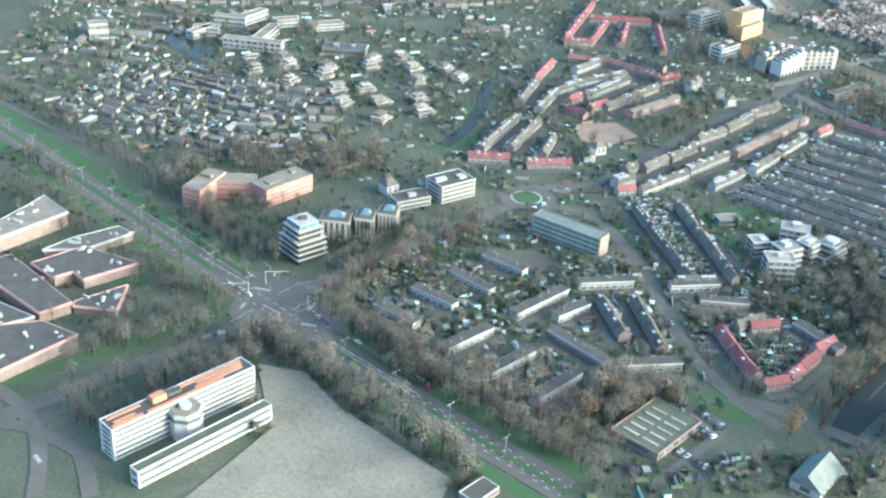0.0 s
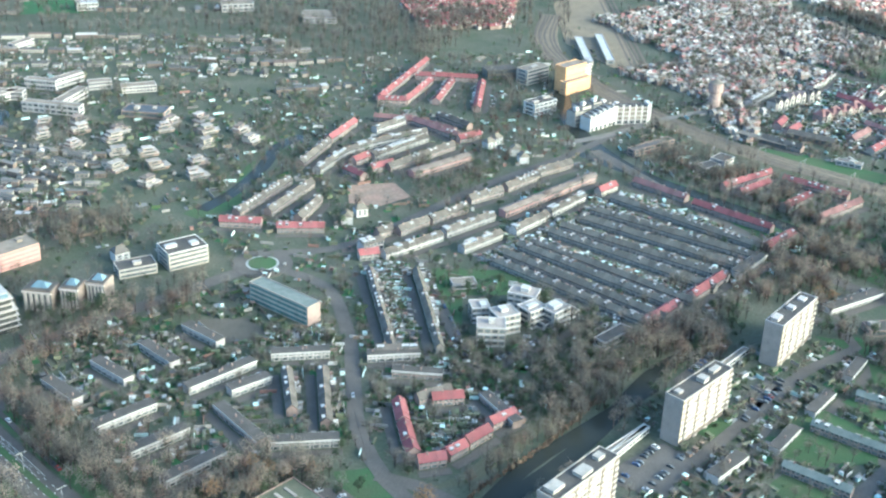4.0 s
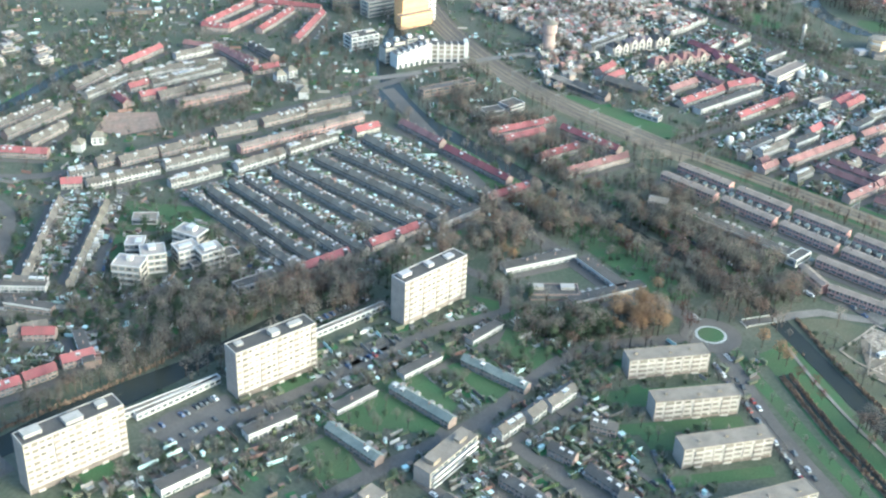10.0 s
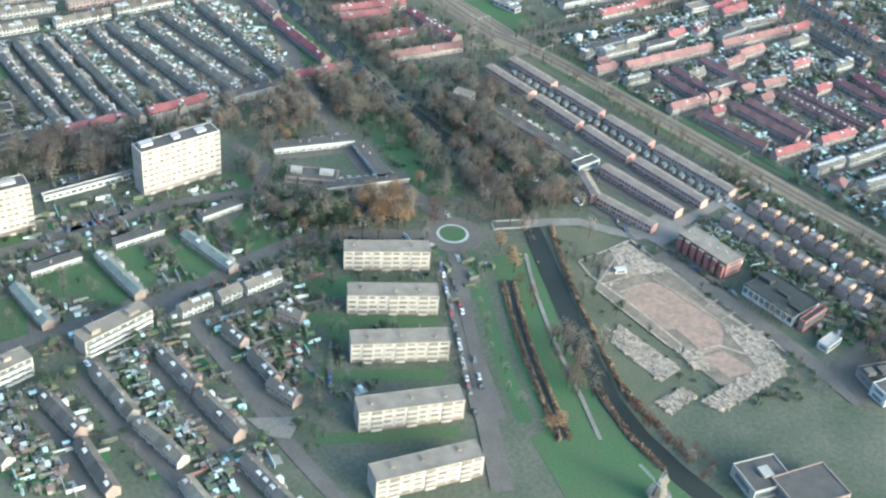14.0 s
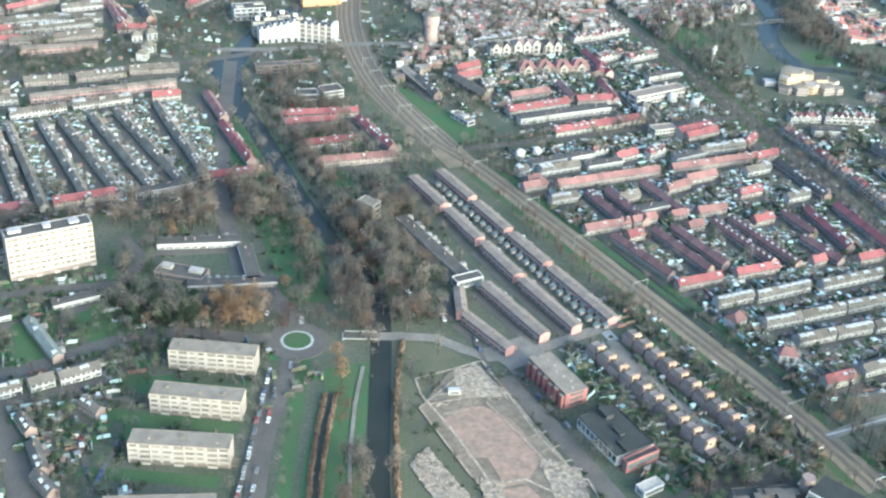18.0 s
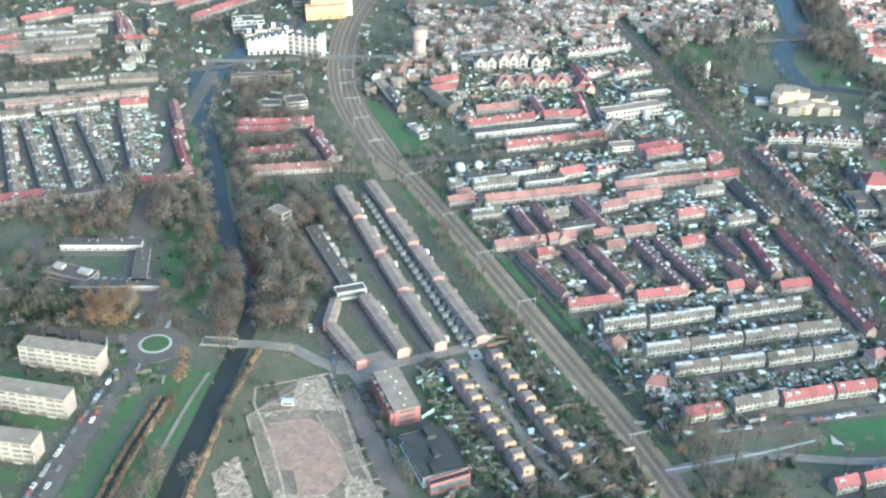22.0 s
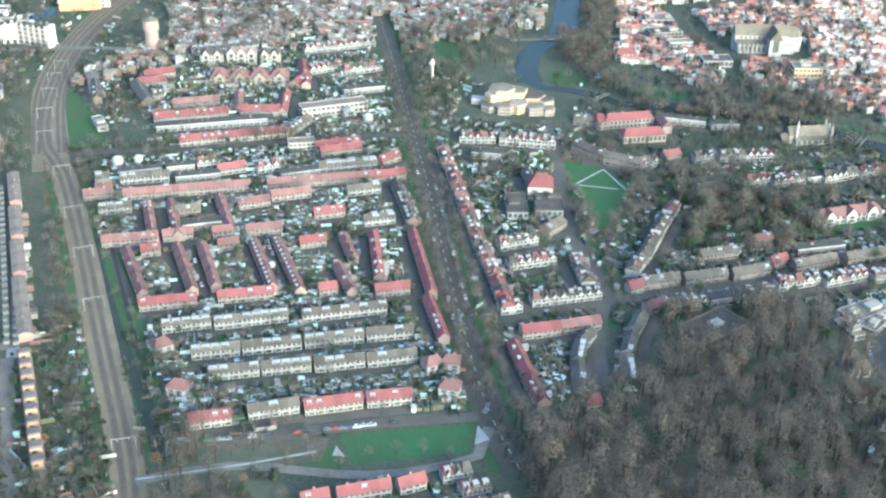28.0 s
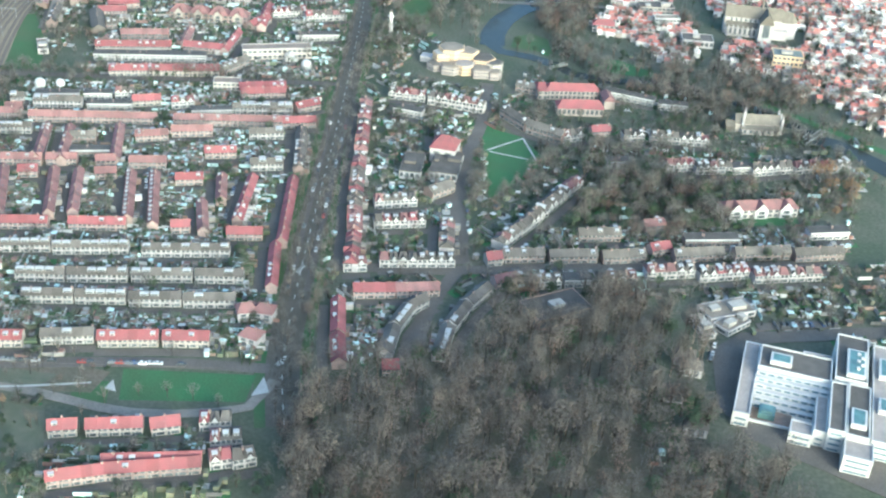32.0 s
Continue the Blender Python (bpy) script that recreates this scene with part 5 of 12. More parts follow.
def hospital(x, y, angle):
    """White hospital: courts between long wings, brown flat roofs, stepped terraces."""
    occupy(x, y - 20, angle, 60, 80)
    top = thing("hospital", x, y, angle, "large bright white hospital complex with courtyards and stepped terraces", "hospital")
    top.matrix_basis = top.matrix_basis @ Matrix.Diagonal((1, 1, 0.72, 1))
    wings = [(-6, 0, -8, 39, 8), (0, 27, 20, 35, 12), (27, 33, -10, 20, 13), (22.5, 27, -9, 13, 9), (14.5, 22.5, -11, -3.5, 7), (33.4, 41.4, -9.5, 22, 12), (28, 40, 23, 53.5, 13), (42, 52, -9, 53, 11), (33, 43, -20, -10, 10), (16, 27, 35, 40, 9), (54, 76, 4, 50, 10), (52.2, 54, 10, 20, 6)]
    for a, b, c, d, h in wings:
        w = part("wing", Shape().box(a, b, c, d, -0.1, h), CHALK, top)
        part("roof", Shape().box(a + 0.6, b - 0.6, c + 0.6, d - 0.6, h, h + 0.15), GREYBROWN_AND_END_SHADE if h < 12 else GREY, w, "brown-grey flat roof")
        part("parapet", Shape().box(a, b, c, c + 0.5, h, h + 0.9).box(a, b, d - 0.5, d, h, h + 0.9).box(a, a + 0.5, c + 0.5, d - 0.5, h, h + 0.9).box(b - 0.5, b, c + 0.5, d - 0.5, h, h + 0.9), CHALK, w)
        for k in range(int(h // 3.2)):
            part("window_band", Shape().box(a + 1, b - 1, c - 0.06, c + 0.02, k * 3.2 + 1.1, k * 3.2 + 2.2), BLUEGLASS, w)
            part("side_band", Shape().box(b - 0.02, b + 0.06, c + 1, d - 1, k * 3.2 + 1.1, k * 3.2 + 2.2), BLUEGLASS, w)
    for i in range(6):
        z = 11.0 - 1.7 * i
        t = part("terrace_step", Shape().box(0, 27, 18 - 2.5 * i, 20 - 2.5 * i, -0.1, z), CHALK, top, "white stepped terrace")
        for k in range(8):
            part("terrace_window", Shape().box(1 + k * 3.3, 3.2 + k * 3.3, 17.94 - 2.5 * i, 18 - 2.5 * i, z - 1.5, z - 0.5), BLUEGLASS, t)
    part("court", Shape().box(0, 22.4, -3.4, 5.4, 0.0, 0.6), DIRT, top, "brown paved inner court")
    part("court_wall", Shape().box(0, 22.4, -4.0, -3.4, -0.1, 2.0), CHALK, top)
    part("court_pavilion", Shape().box(3, 9, -1, 5, 0.6, 4.0).box(4, 8, 0, 4, 4.0, 5.2), TEAL, top, "glazed green pavilion")
    part("court_hut", Shape().box(15, 22, -3, 1.5, 0.6, 4.6), CONCRETE, top)
    for a, b, c, d, z in ((32, 39, 25, 42, 13), (34.5, 40, -5, 5, 12), (4, 12, 23, 29, 12), (44, 49, 8, 16, 11), (44, 50, 30, 42, 11)):
        p = part("penthouse", Shape().box(a, b, c, d, z + 0.1, z + 2.8), CHALK, top)
        part("penthouse_roof", Shape().box(a + 0.8, b - 0.8, c + 0.8, d - 0.8, z + 2.8, z + 3.0), TEAL, p)
    for i in range(5):
        part("roof_unit", Shape().prism([(36 + 1.5 * (i % 2) + p, 29 + 2.4 * i + q) for p, q in ring(0.7, 8)], 16, 17), CHALK, top)


def vault_office(x, y, angle):
    """Office with a wavy steel-and-glass side and a round stair drum."""
    top = thing("glazed_office", x, y, angle, "dark-roofed office with curved white steel and glass side", "office")
    top.matrix_basis = pose(x, y, 0, 0, 0, angle) @ Matrix.Diagonal((0.85, 0.85, 0.85, 1))
    part("wall", Shape().box(0, 34, 0, 15, -0.1, 11), GREYBROWN_AND_END_SHADE, top)
    part("roof", Shape().box(-0.3, 34.3, 0.3, 15.3, 11, 11.4), BLACKROOF, top)
    for i in range(9):
        a = i * 34 / 9
        bow = 2.2 + 1.0 * math.sin(i * 1.4)
        part("glass_bay", Shape().box(a + 0.2, a + 3.5, -bow, 0, -0.1, 9 + 0.6 * math.sin(i)), TEAL, top)
        part("steel_rib", Shape().beam((a, -bow - 0.4, 0), (a, -bow - 0.4, 8.5), 0.3).beam((a, -bow - 0.4, 8.5), (a, 0.6, 11.8), 0.3), CONCRETE, top)
    part("rim", Shape().box(0, 34, -0.5, 0.2, 11, 11.7), WHITE, top)
    part("stair_drum", Shape().prism([(-4 + p, 7 + q) for p, q in ring(3.0, 12)], -0.1, 13), BRICK, top, "round brown stair drum")
    for i in range(3):
        part("floor_rim", Shape().box(0, 34, -3.6, -3.3, 2.6 + i * 3, 3.0 + i * 3), WHITE, top)


def portal(x, y, angle, span=8.6):
    """Catenary portal across two tracks."""
    top = thing("catenary_portal", x, y, angle, "grey steel catenary portal over the railway tracks", "catenary portal", "catenary portals")
    for s in (-1, 1):
        part("mast", Shape().beam((s * span / 2, 0, -0.1), (s * span / 2, 0, 6.6), 0.2), STEEL, top)
    part("cross_beam", Shape().beam((-span / 2 - 0.4, 0, 6.5), (span / 2 + 0.4, 0, 6.5), 0.22), STEEL, top)
    for s in (-2, 2):
        part("hanger", Shape().beam((s, 0, 6.4), (s, 0, 4.9), 0.14), STEEL, top)


def lamp(x, y, angle, h=9.0):
    top = thing("street_lamp", x, y, angle, "tall slim grey street lamp", "street lamp", "street lamps")
    part("pole", Shape().beam((0, 0, -0.1), (0, 0, h), 0.2), STEEL, top)
    part("arm", Shape().beam((-1.6, 0, h), (1.6, 0, h), 0.14), STEEL, top)
    for s in (-1, 1):
        part("lantern", Shape().box(s * 1.6 - 0.4, s * 1.6 + 0.4, -0.16, 0.16, h - 0.05, h + 0.15), WHITE, top)


def gantry(x, y, angle, span):
    top = thing("traffic_gantry", x, y, angle, "white traffic light gantry over the junction", "traffic light", "traffic gantries")
    part("mast", Shape().beam((0, 0, -0.1), (0, 0, 6), 0.3), WHITE, top)
    part("arm", Shape().beam((0, 0, 5.8), (span, 0, 5.8), 0.26), WHITE, top)
    for i in range(3):
        part("signal_head", Shape().box(span * (0.4 + 0.28 * i) - 0.25, span * (0.4 + 0.28 * i) + 0.25, -0.2, 0.2, 4.7, 5.8), DARK, top)


def lamps(points, spacing, side=0.0):
    line = smooth_line(points, spacing)
    for a, b in zip(line, line[1:]):
        d = (b - a).normalized()
        lamp(a.x - d.y * side, a.y + d.x * side, math.degrees(math.atan2(d.y, d.x)) + 90)


def roundabout(x, y, r, road_r):
    setting("road", Shape().prism([(x + a, y + b) for a, b in ring(road_r, 40)], 0.02, 0.345), ROAD, "circular asphalt carriageway of a roundabout")
    setting("kerb", Shape().prism([(x + a, y + b) for a, b in ring(r, 36)], 0.02, 0.45), LIGHT_PATH, "pale raised kerb ring of the roundabout")
    setting("lawn", Shape().prism([(x + a, y + b) for a, b in ring(r - 1.3, 36)], 0.02, 0.6), GRASS, "round grassed traffic island")


def dashes(points, side, z=0.36, length=3.0, gap=6.0, width=0.3):
    """Broken road paint along a line."""
    s = Shape()
    line = smooth_line(points, 3.0)
    run = 0.0
    for a, b in zip(line, line[1:]):
        d = b - a
        if d.length < 1e-6:
            continue
        u = d.normalized()
        k = 0.0
        while k < d.length:
            if (run + k) % (length + gap) < length:
                p = a + u * k + Vector((-u.y, u.x)) * side
                s.turned_box(p.x, p.y, 1.05, width, z - 0.02, z, math.atan2(u.y, u.x))
            k += 1.0
        run += d.length
    tagged(new("road_marking", s.mesh("road_marking", MARK)), "broken white line painted on the asphalt", "road marking", "", "stuff")


def paint(points, width=0.16):
    """A solid line of road paint."""
    setting("road_marking", ribbon(points, width, 0.375, thick=0.02), MARK, "solid white line painted on the asphalt", "road marking", "stuff")


def signal(x, y, angle):
    """A traffic signal on a pole with a short arm."""
    top = thing("traffic_signal", x, y, angle, "grey traffic signal pole with arm and dark signal heads", "traffic signal", "traffic signals")
    part("pole", Shape().prism(ring(0.13, 8), -0.1, 4.6), STEEL, top)
    part("arm", Shape().beam((0, 0, 4.5), (2.6, 0, 4.7), 0.14), STEEL, top)
    part("signal_head", Shape().box(2.3, 2.75, -0.2, 0.2, 3.7, 4.7), TYRE, top)
    part("signal_head", Shape().box(-0.22, 0.22, -0.4, -0.13, 2.2, 3.2), TYRE, top)
    part("back_board", Shape().box(2.15, 2.9, 0.2, 0.26, 3.55, 4.85), WHITE, top)


def crossing(x, y, angle, bars=6):
    """Zebra stripes across a road."""
    s = Shape()
    for i in range(bars):
        s.box(-0.9, 0.9, i * 0.9 - bars / 2, i * 0.9 - bars / 2 + 0.35, 0.0, 0.02)
    ob = tagged(new("zebra_crossing", s.mesh("zebra_crossing", MARK)), "white zebra stripes painted on the road", "zebra crossing", "", "stuff")
    ob.matrix_basis = pose(x, y, 0.42, 0, 0, angle)


def reeds(points, width, seed, h=1.6):
    """A fringe of dry reed along the water."""
    rng = random.Random(seed)
    s = Shape()
    for p in smooth_line(points, 0.8):
        for _ in range(3):
            x, y = p.x + rng.uniform(-width, width), p.y + rng.uniform(-width, width)
            a, r, t = rng.uniform(0, 3.14), rng.uniform(0.3, 0.7), h * rng.uniform(0.6, 1.2)
            c, q = math.cos(a) * r, math.sin(a) * r
            s.faces([(x - c, y - q, -0.05), (x + c, y + q, -0.05), (x + c * 0.5 + rng.uniform(-0.4, 0.4), y + q * 0.5, t), (x - c * 0.5, y - q * 0.5 + rng.uniform(-0.4, 0.4), t * 0.9)], [(0, 1, 2, 3)])
    tagged(new("reeds", s.mesh("reeds", REED)), "dry orange-brown reed fringe along the water", "reeds", "", "stuff")


def rubble(corners, n, seed, high=0.5):
    """Broken slabs and foundation lumps."""
    rng = random.Random(seed)
    s = Shape()
    (ax, ay), (bx, by) = corners[0], corners[1]
    turn = math.atan2(by - ay, bx - ax)
    for x, y in inside(corners, rng, n):
        s.turned_box(x, y, rng.uniform(0.4, 2.6), rng.uniform(0.3, 1.2), -0.05, 0.38 + rng.uniform(0.05, high), turn + rng.choice((0, 1.571)) + rng.uniform(-0.25, 0.25))
    tagged(new("rubble", s.mesh("rubble", RUBBLE)), "broken pale concrete slabs and foundation rubble", "rubble", "", "stuff")


def old_town(corners, n, seed, angle, low=3.4, high=5.8, every=8.0, cover=None, wall=None):
    """Tightly packed rows of old houses with pitched roofs and yards between, joined."""
    rng = random.Random(seed)
    walls, roofs, yards = Shape(), Shape(), Shape()
    t = radians(angle)
    co, si = math.cos(t), math.sin(t)
    us = [co * x + si * y for x, y in corners]
    vs = [co * y - si * x for x, y in corners]
    def clear(u, v):
        x, y = co * u - si * v, si * u + co * v
        return within(corners, x, y) and free(x, y)

    def house(u, v, w, d, a):
        x, y = co * u - si * v, si * u + co * v
        h = rng.uniform(low, high) * 0.8
        walls.turned_box(x, y, w, d, -0.1, h, t + a)
        c, q = math.cos(t + a), math.sin(t + a)
        g = Shape().gable(-w / 2 - 0.2, w / 2 + 0.2, -d / 2 - 0.3, d / 2 + 0.3, h, h + d * rng.uniform(0.3, 0.45))
        roofs.faces([(x + c * px - q * py, y + q * px + c * py, pz) for px, py, pz in g.v], g.f)
        for i in range(max(1, int(w / 4))):
            lx, ly = rng.uniform(-w / 2, w / 2), rng.choice((-1, 1)) * (d / 2 + rng.uniform(0.8, 3.5))
            yards.turned_box(x + c * lx - q * ly, y + q * lx + c * ly, rng.uniform(1, 3.5), rng.uniform(1, 2.6), -0.1, rng.uniform(1.2, 3.0), t + a)
            if rng.random() < 0.5:
                lx, z = rng.uniform(-w / 2 + 1, w / 2 - 1), h + rng.uniform(0.3, 1.0)
                yards.turned_box(x + c * lx + q * d * 0.28, y + q * lx - c * d * 0.28, 1.6, 1.5, z - 1.0, z + 0.9, t + a)

    v = min(vs)
    places = []
    while v < max(vs):
        u, bend = min(us) + rng.uniform(0, 10), rng.uniform(-0.03, 0.03)
        left, deep = rng.uniform(18, 55), rng.uniform(3.5, 4.5)
        while u < max(us):
            w = rng.uniform(2.8, 5.0)
            um, vm = u + w / 2, v + bend * (u - min(us)) + rng.uniform(-0.5, 0.5)
            if clear(um, vm) and clear(u, vm) and clear(u + w, vm):
                k = rng.random()
                if k < 0.84:
                    house(um, vm, w, deep * rng.uniform(0.92, 1.06), rng.uniform(-0.03, 0.03) + (1.571 if k < 0.1 else 0))
                else:
                    places += [(co * um - si * vm + rng.uniform(-4, 4), si * um + co * vm + rng.uniform(-4, 4), rng.choice(("bare", "rust", "leaf"))) for _ in range(3)]
            u += w + 0.05
            left -= w
            if left < 0:
                u, left, deep = u + rng.uniform(2.5, 6), rng.uniform(18, 55), rng.uniform(3.5, 4.5)
        v += every * rng.choice((0.75, 0.9, 1.15))
    ob = tagged(new("old_town_houses", walls.mesh("old_town_houses", wall or OLDWALL)), "dense old town houses with red and grey pitched roofs", "houses", "", "stuff")
    tagged(part("roofs", roofs, cover or OLDROOF, ob), kind="stuff")
    tagged(part("yards", yards, OLDYARD, ob), kind="stuff")
    joined_trees("town_trees", places, rng, 0.7, "bare winter trees between the old houses", "trees")


def footbridge(x, y, angle, length, width):
    top = thing("bridge", x, y, angle, "low concrete bridge with pale railings over the canal", "bridge")
    part("deck", Shape().box(-length / 2, length / 2, -width / 2, width / 2, 0.2, 0.5), ROAD, top)
    for s in (-1, 1):
        part("railing", Shape().box(-length / 2, length / 2, s * width / 2 - 0.06, s * width / 2 + 0.06, 0.5, 1.3), STEEL, top)
        part("abutment", Shape().box(s * length / 2 - 0.8, s * length / 2 + 0.8, -width / 2, width / 2, -0.1, 0.3), CONCRETE, top)


def wood_house(x, y, angle, w, d, h, roof, wall, label):
    top = thing("house", x, y, angle, label, "house", "single houses")
    part("wall", Shape().box(-w / 2, w / 2, -d / 2, d / 2, -0.1, h), wall, top)
    part("roof", Shape().hip(-w / 2 - 0.4, w / 2 + 0.4, -d / 2 - 0.4, d / 2 + 0.4, h, h + d * 0.4, min(w, d) * 0.35), roof, top)
    part("chimney", CHIMNEY, None, top, at=pose(w * 0.2, 0, h + d * 0.35))
    for k in (0.25, 0.6):
        part("window", Shape().box(-w * 0.35, -w * 0.1, -d / 2 - 0.06, -d / 2 + 0.02, h * k, h * k + 1.2), GLASS, top)
        part("window", Shape().box(w * 0.1, w * 0.35, -d / 2 - 0.06, -d / 2 + 0.02, h * k, h * k + 1.2), GLASS, top)


def garden_shed(x, y, angle):
    top = thing("garden_shed", x, y, angle, "small green-grey garden shed with sloped roof", "shed", "row of garden sheds")
    part("wall", Shape().box(-1.1, 1.1, -1.2, 1.2, -0.1, 2.0), CONCRETE, top)
    part("roof", Shape().faces([(-1.3, -1.4, 1.9), (1.3, -1.4, 1.9), (1.3, 1.4, 2.5), (-1.3, 1.4, 2.5), (-1.3, -1.4, 2.05), (1.3, -1.4, 2.05), (1.3, 1.4, 2.65), (-1.3, 1.4, 2.65)], [(3, 2, 1, 0), (4, 5, 6, 7), (0, 1, 5, 4), (1, 2, 6, 5), (2, 3, 7, 6), (3, 0, 4, 7)]), GREENROOF, top)




# ---- roads, rails and water ----
strip("road", ROAD, 15, [(-58.6, 736.6), (-19.8, 657.4), (18.7, 577.7), (72.0, 469.2), (117.3, 379.1), (160.2, 302.4)], "grey dual carriageway with worn asphalt")
dashes([(-58.6, 736.6), (-19.8, 657.4), (18.7, 577.7), (72.0, 469.2), (117.3, 379.1), (160.2, 302.4)], -3.6, length=2.0, gap=4.0, width=0.22)
dashes([(-58.6, 736.6), (-19.8, 657.4), (18.7, 577.7), (72.0, 469.2), (117.3, 379.1), (160.2, 302.4)], 3.6, length=2.0, gap=4.0, width=0.22)
strip("verge", GRASS, 9, [(-58.6, 736.6), (-19.8, 657.4), (18.7, 577.7), (72.0, 469.2), (117.3, 379.1), (160.2, 302.4)], "grass verge along the carriageway", 13)
strip("verge", GRASS, 7, [(-58.6, 736.6), (-19.8, 657.4), (18.7, 577.7), (72.0, 469.2), (117.3, 379.1), (160.2, 302.4)], "grass verge along the carriageway", -12)
strip("median", GRASS, 2.6, [(-58.6, 736.6), (-19.8, 657.4), (18.7, 577.7), (60.0, 493.5)], "narrow grass median of the carriageway", z=0.375)
strip("median", GRASS, 2.6, [(97.0, 420.0), (117.3, 379.1), (160.2, 302.4)], "narrow grass median of the carriageway", z=0.378)
lamps([(-58.6, 736.6), (-19.8, 657.4), (18.7, 577.7), (72.0, 469.2), (117.3, 379.1), (160.2, 302.4)], 26.0, 0.0)
strip("road", ROAD, 9, [(237.5, 539.0), (185.8, 512.7), (129.8, 484.3), (91.3, 459.6), (56.8, 437.5), (7.5, 415.7), (-35.8, 396.4), (-51.6, 385.7)], "grey asphalt cross road")
strip("verge", GRASS, 11, [(63.8, 450.5), (32.2, 433.9), (-3.4, 418.3), (-35.9, 409.8)], "green grass strip beside the road", 8)
patch("lawn", GRASS, [(56.5, 452.2), (66.2, 465.2), (61.8, 479.5), (42.0, 455.5), (-14.1, 431.4), (-36.1, 423.1), (-36.0, 415.8), (8.6, 430.5)], "green roadside lawn")
patch("junction", ROAD, [(75.6, 490.4), (104.8, 472.7), (109.6, 425.4), (80.7, 432.1), (58.9, 451.6)], "wide asphalt road junction")
strip("road", ROAD, 7, [(238.4, 538.0), (265.6, 505.5), (265.5, 453.0), (258.6, 414.2), (251.0, 372.1), (253.9, 336.7), (260.2, 316.9)], "curving asphalt road")
strip("road", ROAD, 7, [(250.7, 341.4), (265.3, 330.0), (275.3, 316.2), (292.0, 294.0)], "asphalt road by the canal")
strip("road", ROAD, 7, [(241.4, 551.0), (292.2, 553.4), (385.8, 613.4), (471.2, 658.2), (539.8, 705.8)], "asphalt street between house rows")
strip("road", ROAD, 9, [(487.6, 660.0), (507.7, 559.5), (530.7, 461.7), (557.7, 403.8), (584.9, 368.3), (594.8, 349.6)], "tree-lined asphalt road")
strip("road", ROAD, 8, [(591.7, 344.7), (591.3, 316.1), (590.7, 286.6), (593.0, 260.2), (597.1, 230.7)], "asphalt road beside the flats")
strip("road", ROAD, 7, [(591.7, 348.3), (539.4, 346.8), (514.0, 336.5), (473.9, 302.0), (425.8, 275.5), (389.0, 251.7)], "asphalt street")
strip("road", ROAD, 6, [(377.2, 315.5), (429.7, 346.3), (464.8, 367.8), (502.9, 381.5), (506.0, 401.3), (490.1, 422.3)], "asphalt street below the towers")
strip("road", ROAD, 6, [(442.4, 270.9), (466.7, 230.8), (491.8, 192.5)], "narrow residential street")
strip("road", ROAD, 6, [(471.9, 302.0), (501.9, 254.0), (518.2, 223.9), (540.3, 191.0)], "narrow residential street")
strip("road", ROAD, 8, [(682.9, 336.5), (709.9, 295.2), (731.0, 260.6), (741.0, 239.5)], "paved access road")
strip("road", PAVE, 6, [(620.7, 356.9), (651.3, 360.6), (675.9, 349.7), (708.3, 367.6), (735.0, 388.5)], "paved street beside brick houses")
strip("road", PAVE, 5, [(729.3, 371.4), (753.5, 334.3), (774.7, 300.3)], "paved lane between stepped houses")
strip("verge", GRASS, 4, [(945.7, 360.8), (927.1, 392.2), (906.9, 438.4), (878.2, 510.1), (843.9, 597.8), (796.1, 714.6), (743.3, 840.6)], "dark grass verge of the avenue", 8.5)
strip("verge", GRASS, 4, [(945.7, 360.8), (927.1, 392.2), (906.9, 438.4), (878.2, 510.1), (843.9, 597.8), (796.1, 714.6), (743.3, 840.6)], "dark grass verge of the avenue", -8.5)
strip("road", DARKROAD, 13, [(945.7, 360.8), (927.1, 392.2), (906.9, 438.4), (878.2, 510.1), (843.9, 597.8), (796.1, 714.6), (743.3, 840.6)], "broad dark asphalt avenue")
dashes([(94.0, 425.0), (117.3, 379.1), (160.2, 302.4)], -1.6, length=1.0, gap=4.0, width=0.4)
dashes([(94.0, 425.0), (117.3, 379.1), (160.2, 302.4)], 1.6, length=1.0, gap=5.0, width=0.4)
dashes([(945.7, 360.8), (927.1, 392.2), (906.9, 438.4), (878.2, 510.1), (843.9, 597.8), (796.1, 714.6), (743.3, 840.6)], 0.0)
strip("road", ROAD, 7, [(909.2, 462.5), (954.8, 482.4), (995.4, 506.4), (1047.3, 535.6), (1113.6, 563.8)], "asphalt street between villas")
strip("road", ROAD, 7, [(960.2, 490.9), (944.7, 522.3), (924.8, 576.4), (913.8, 631.0), (897.0, 683.6)], "asphalt street beside the lawn")
strip("road", ROAD, 6, [(960.3, 485.9), (960.9, 452.5), (969.8, 418.1)], "curved asphalt street")
strip("road", ROAD, 6, [(924.1, 387.1), (896.3, 376.2), (867.9, 362.8), (832.3, 343.0)], "asphalt street along the lawn")
strip("path", PAVE, 4.5, [(815.2, 316.7), (845.1, 334.3), (894.6, 343.0), (929.1, 364.0), (929.6, 382.0)], "pale park path")
strip("road", ROAD, 6, [(646.4, 552.8), (695.9, 576.8), (766.4, 611.1), (821.6, 637.8)], "asphalt street under trees")
strip("path", LIGHT_PATH, 1.1, [(814.8, 317.7), (830.5, 326.0), (849.9, 336.8), (871.2, 350.2)], "pale straight footpath")
strip("path", LIGHT_PATH, 1.0, [(777.0, 289.3), (793.4, 300.0), (809.1, 309.7)], "pale straight footpath")
strip("water", WATER, 13, [(513.7, 575.8), (494.8, 632.4), (492.4, 703.8), (515.0, 788.9)], "blue-grey canal water")
strip("water", WATER, 12, [(476.6, 658.7), (497.8, 613.8), (534.7, 544.6), (566.5, 479.6), (589.2, 441.3)], "blue-grey canal water")
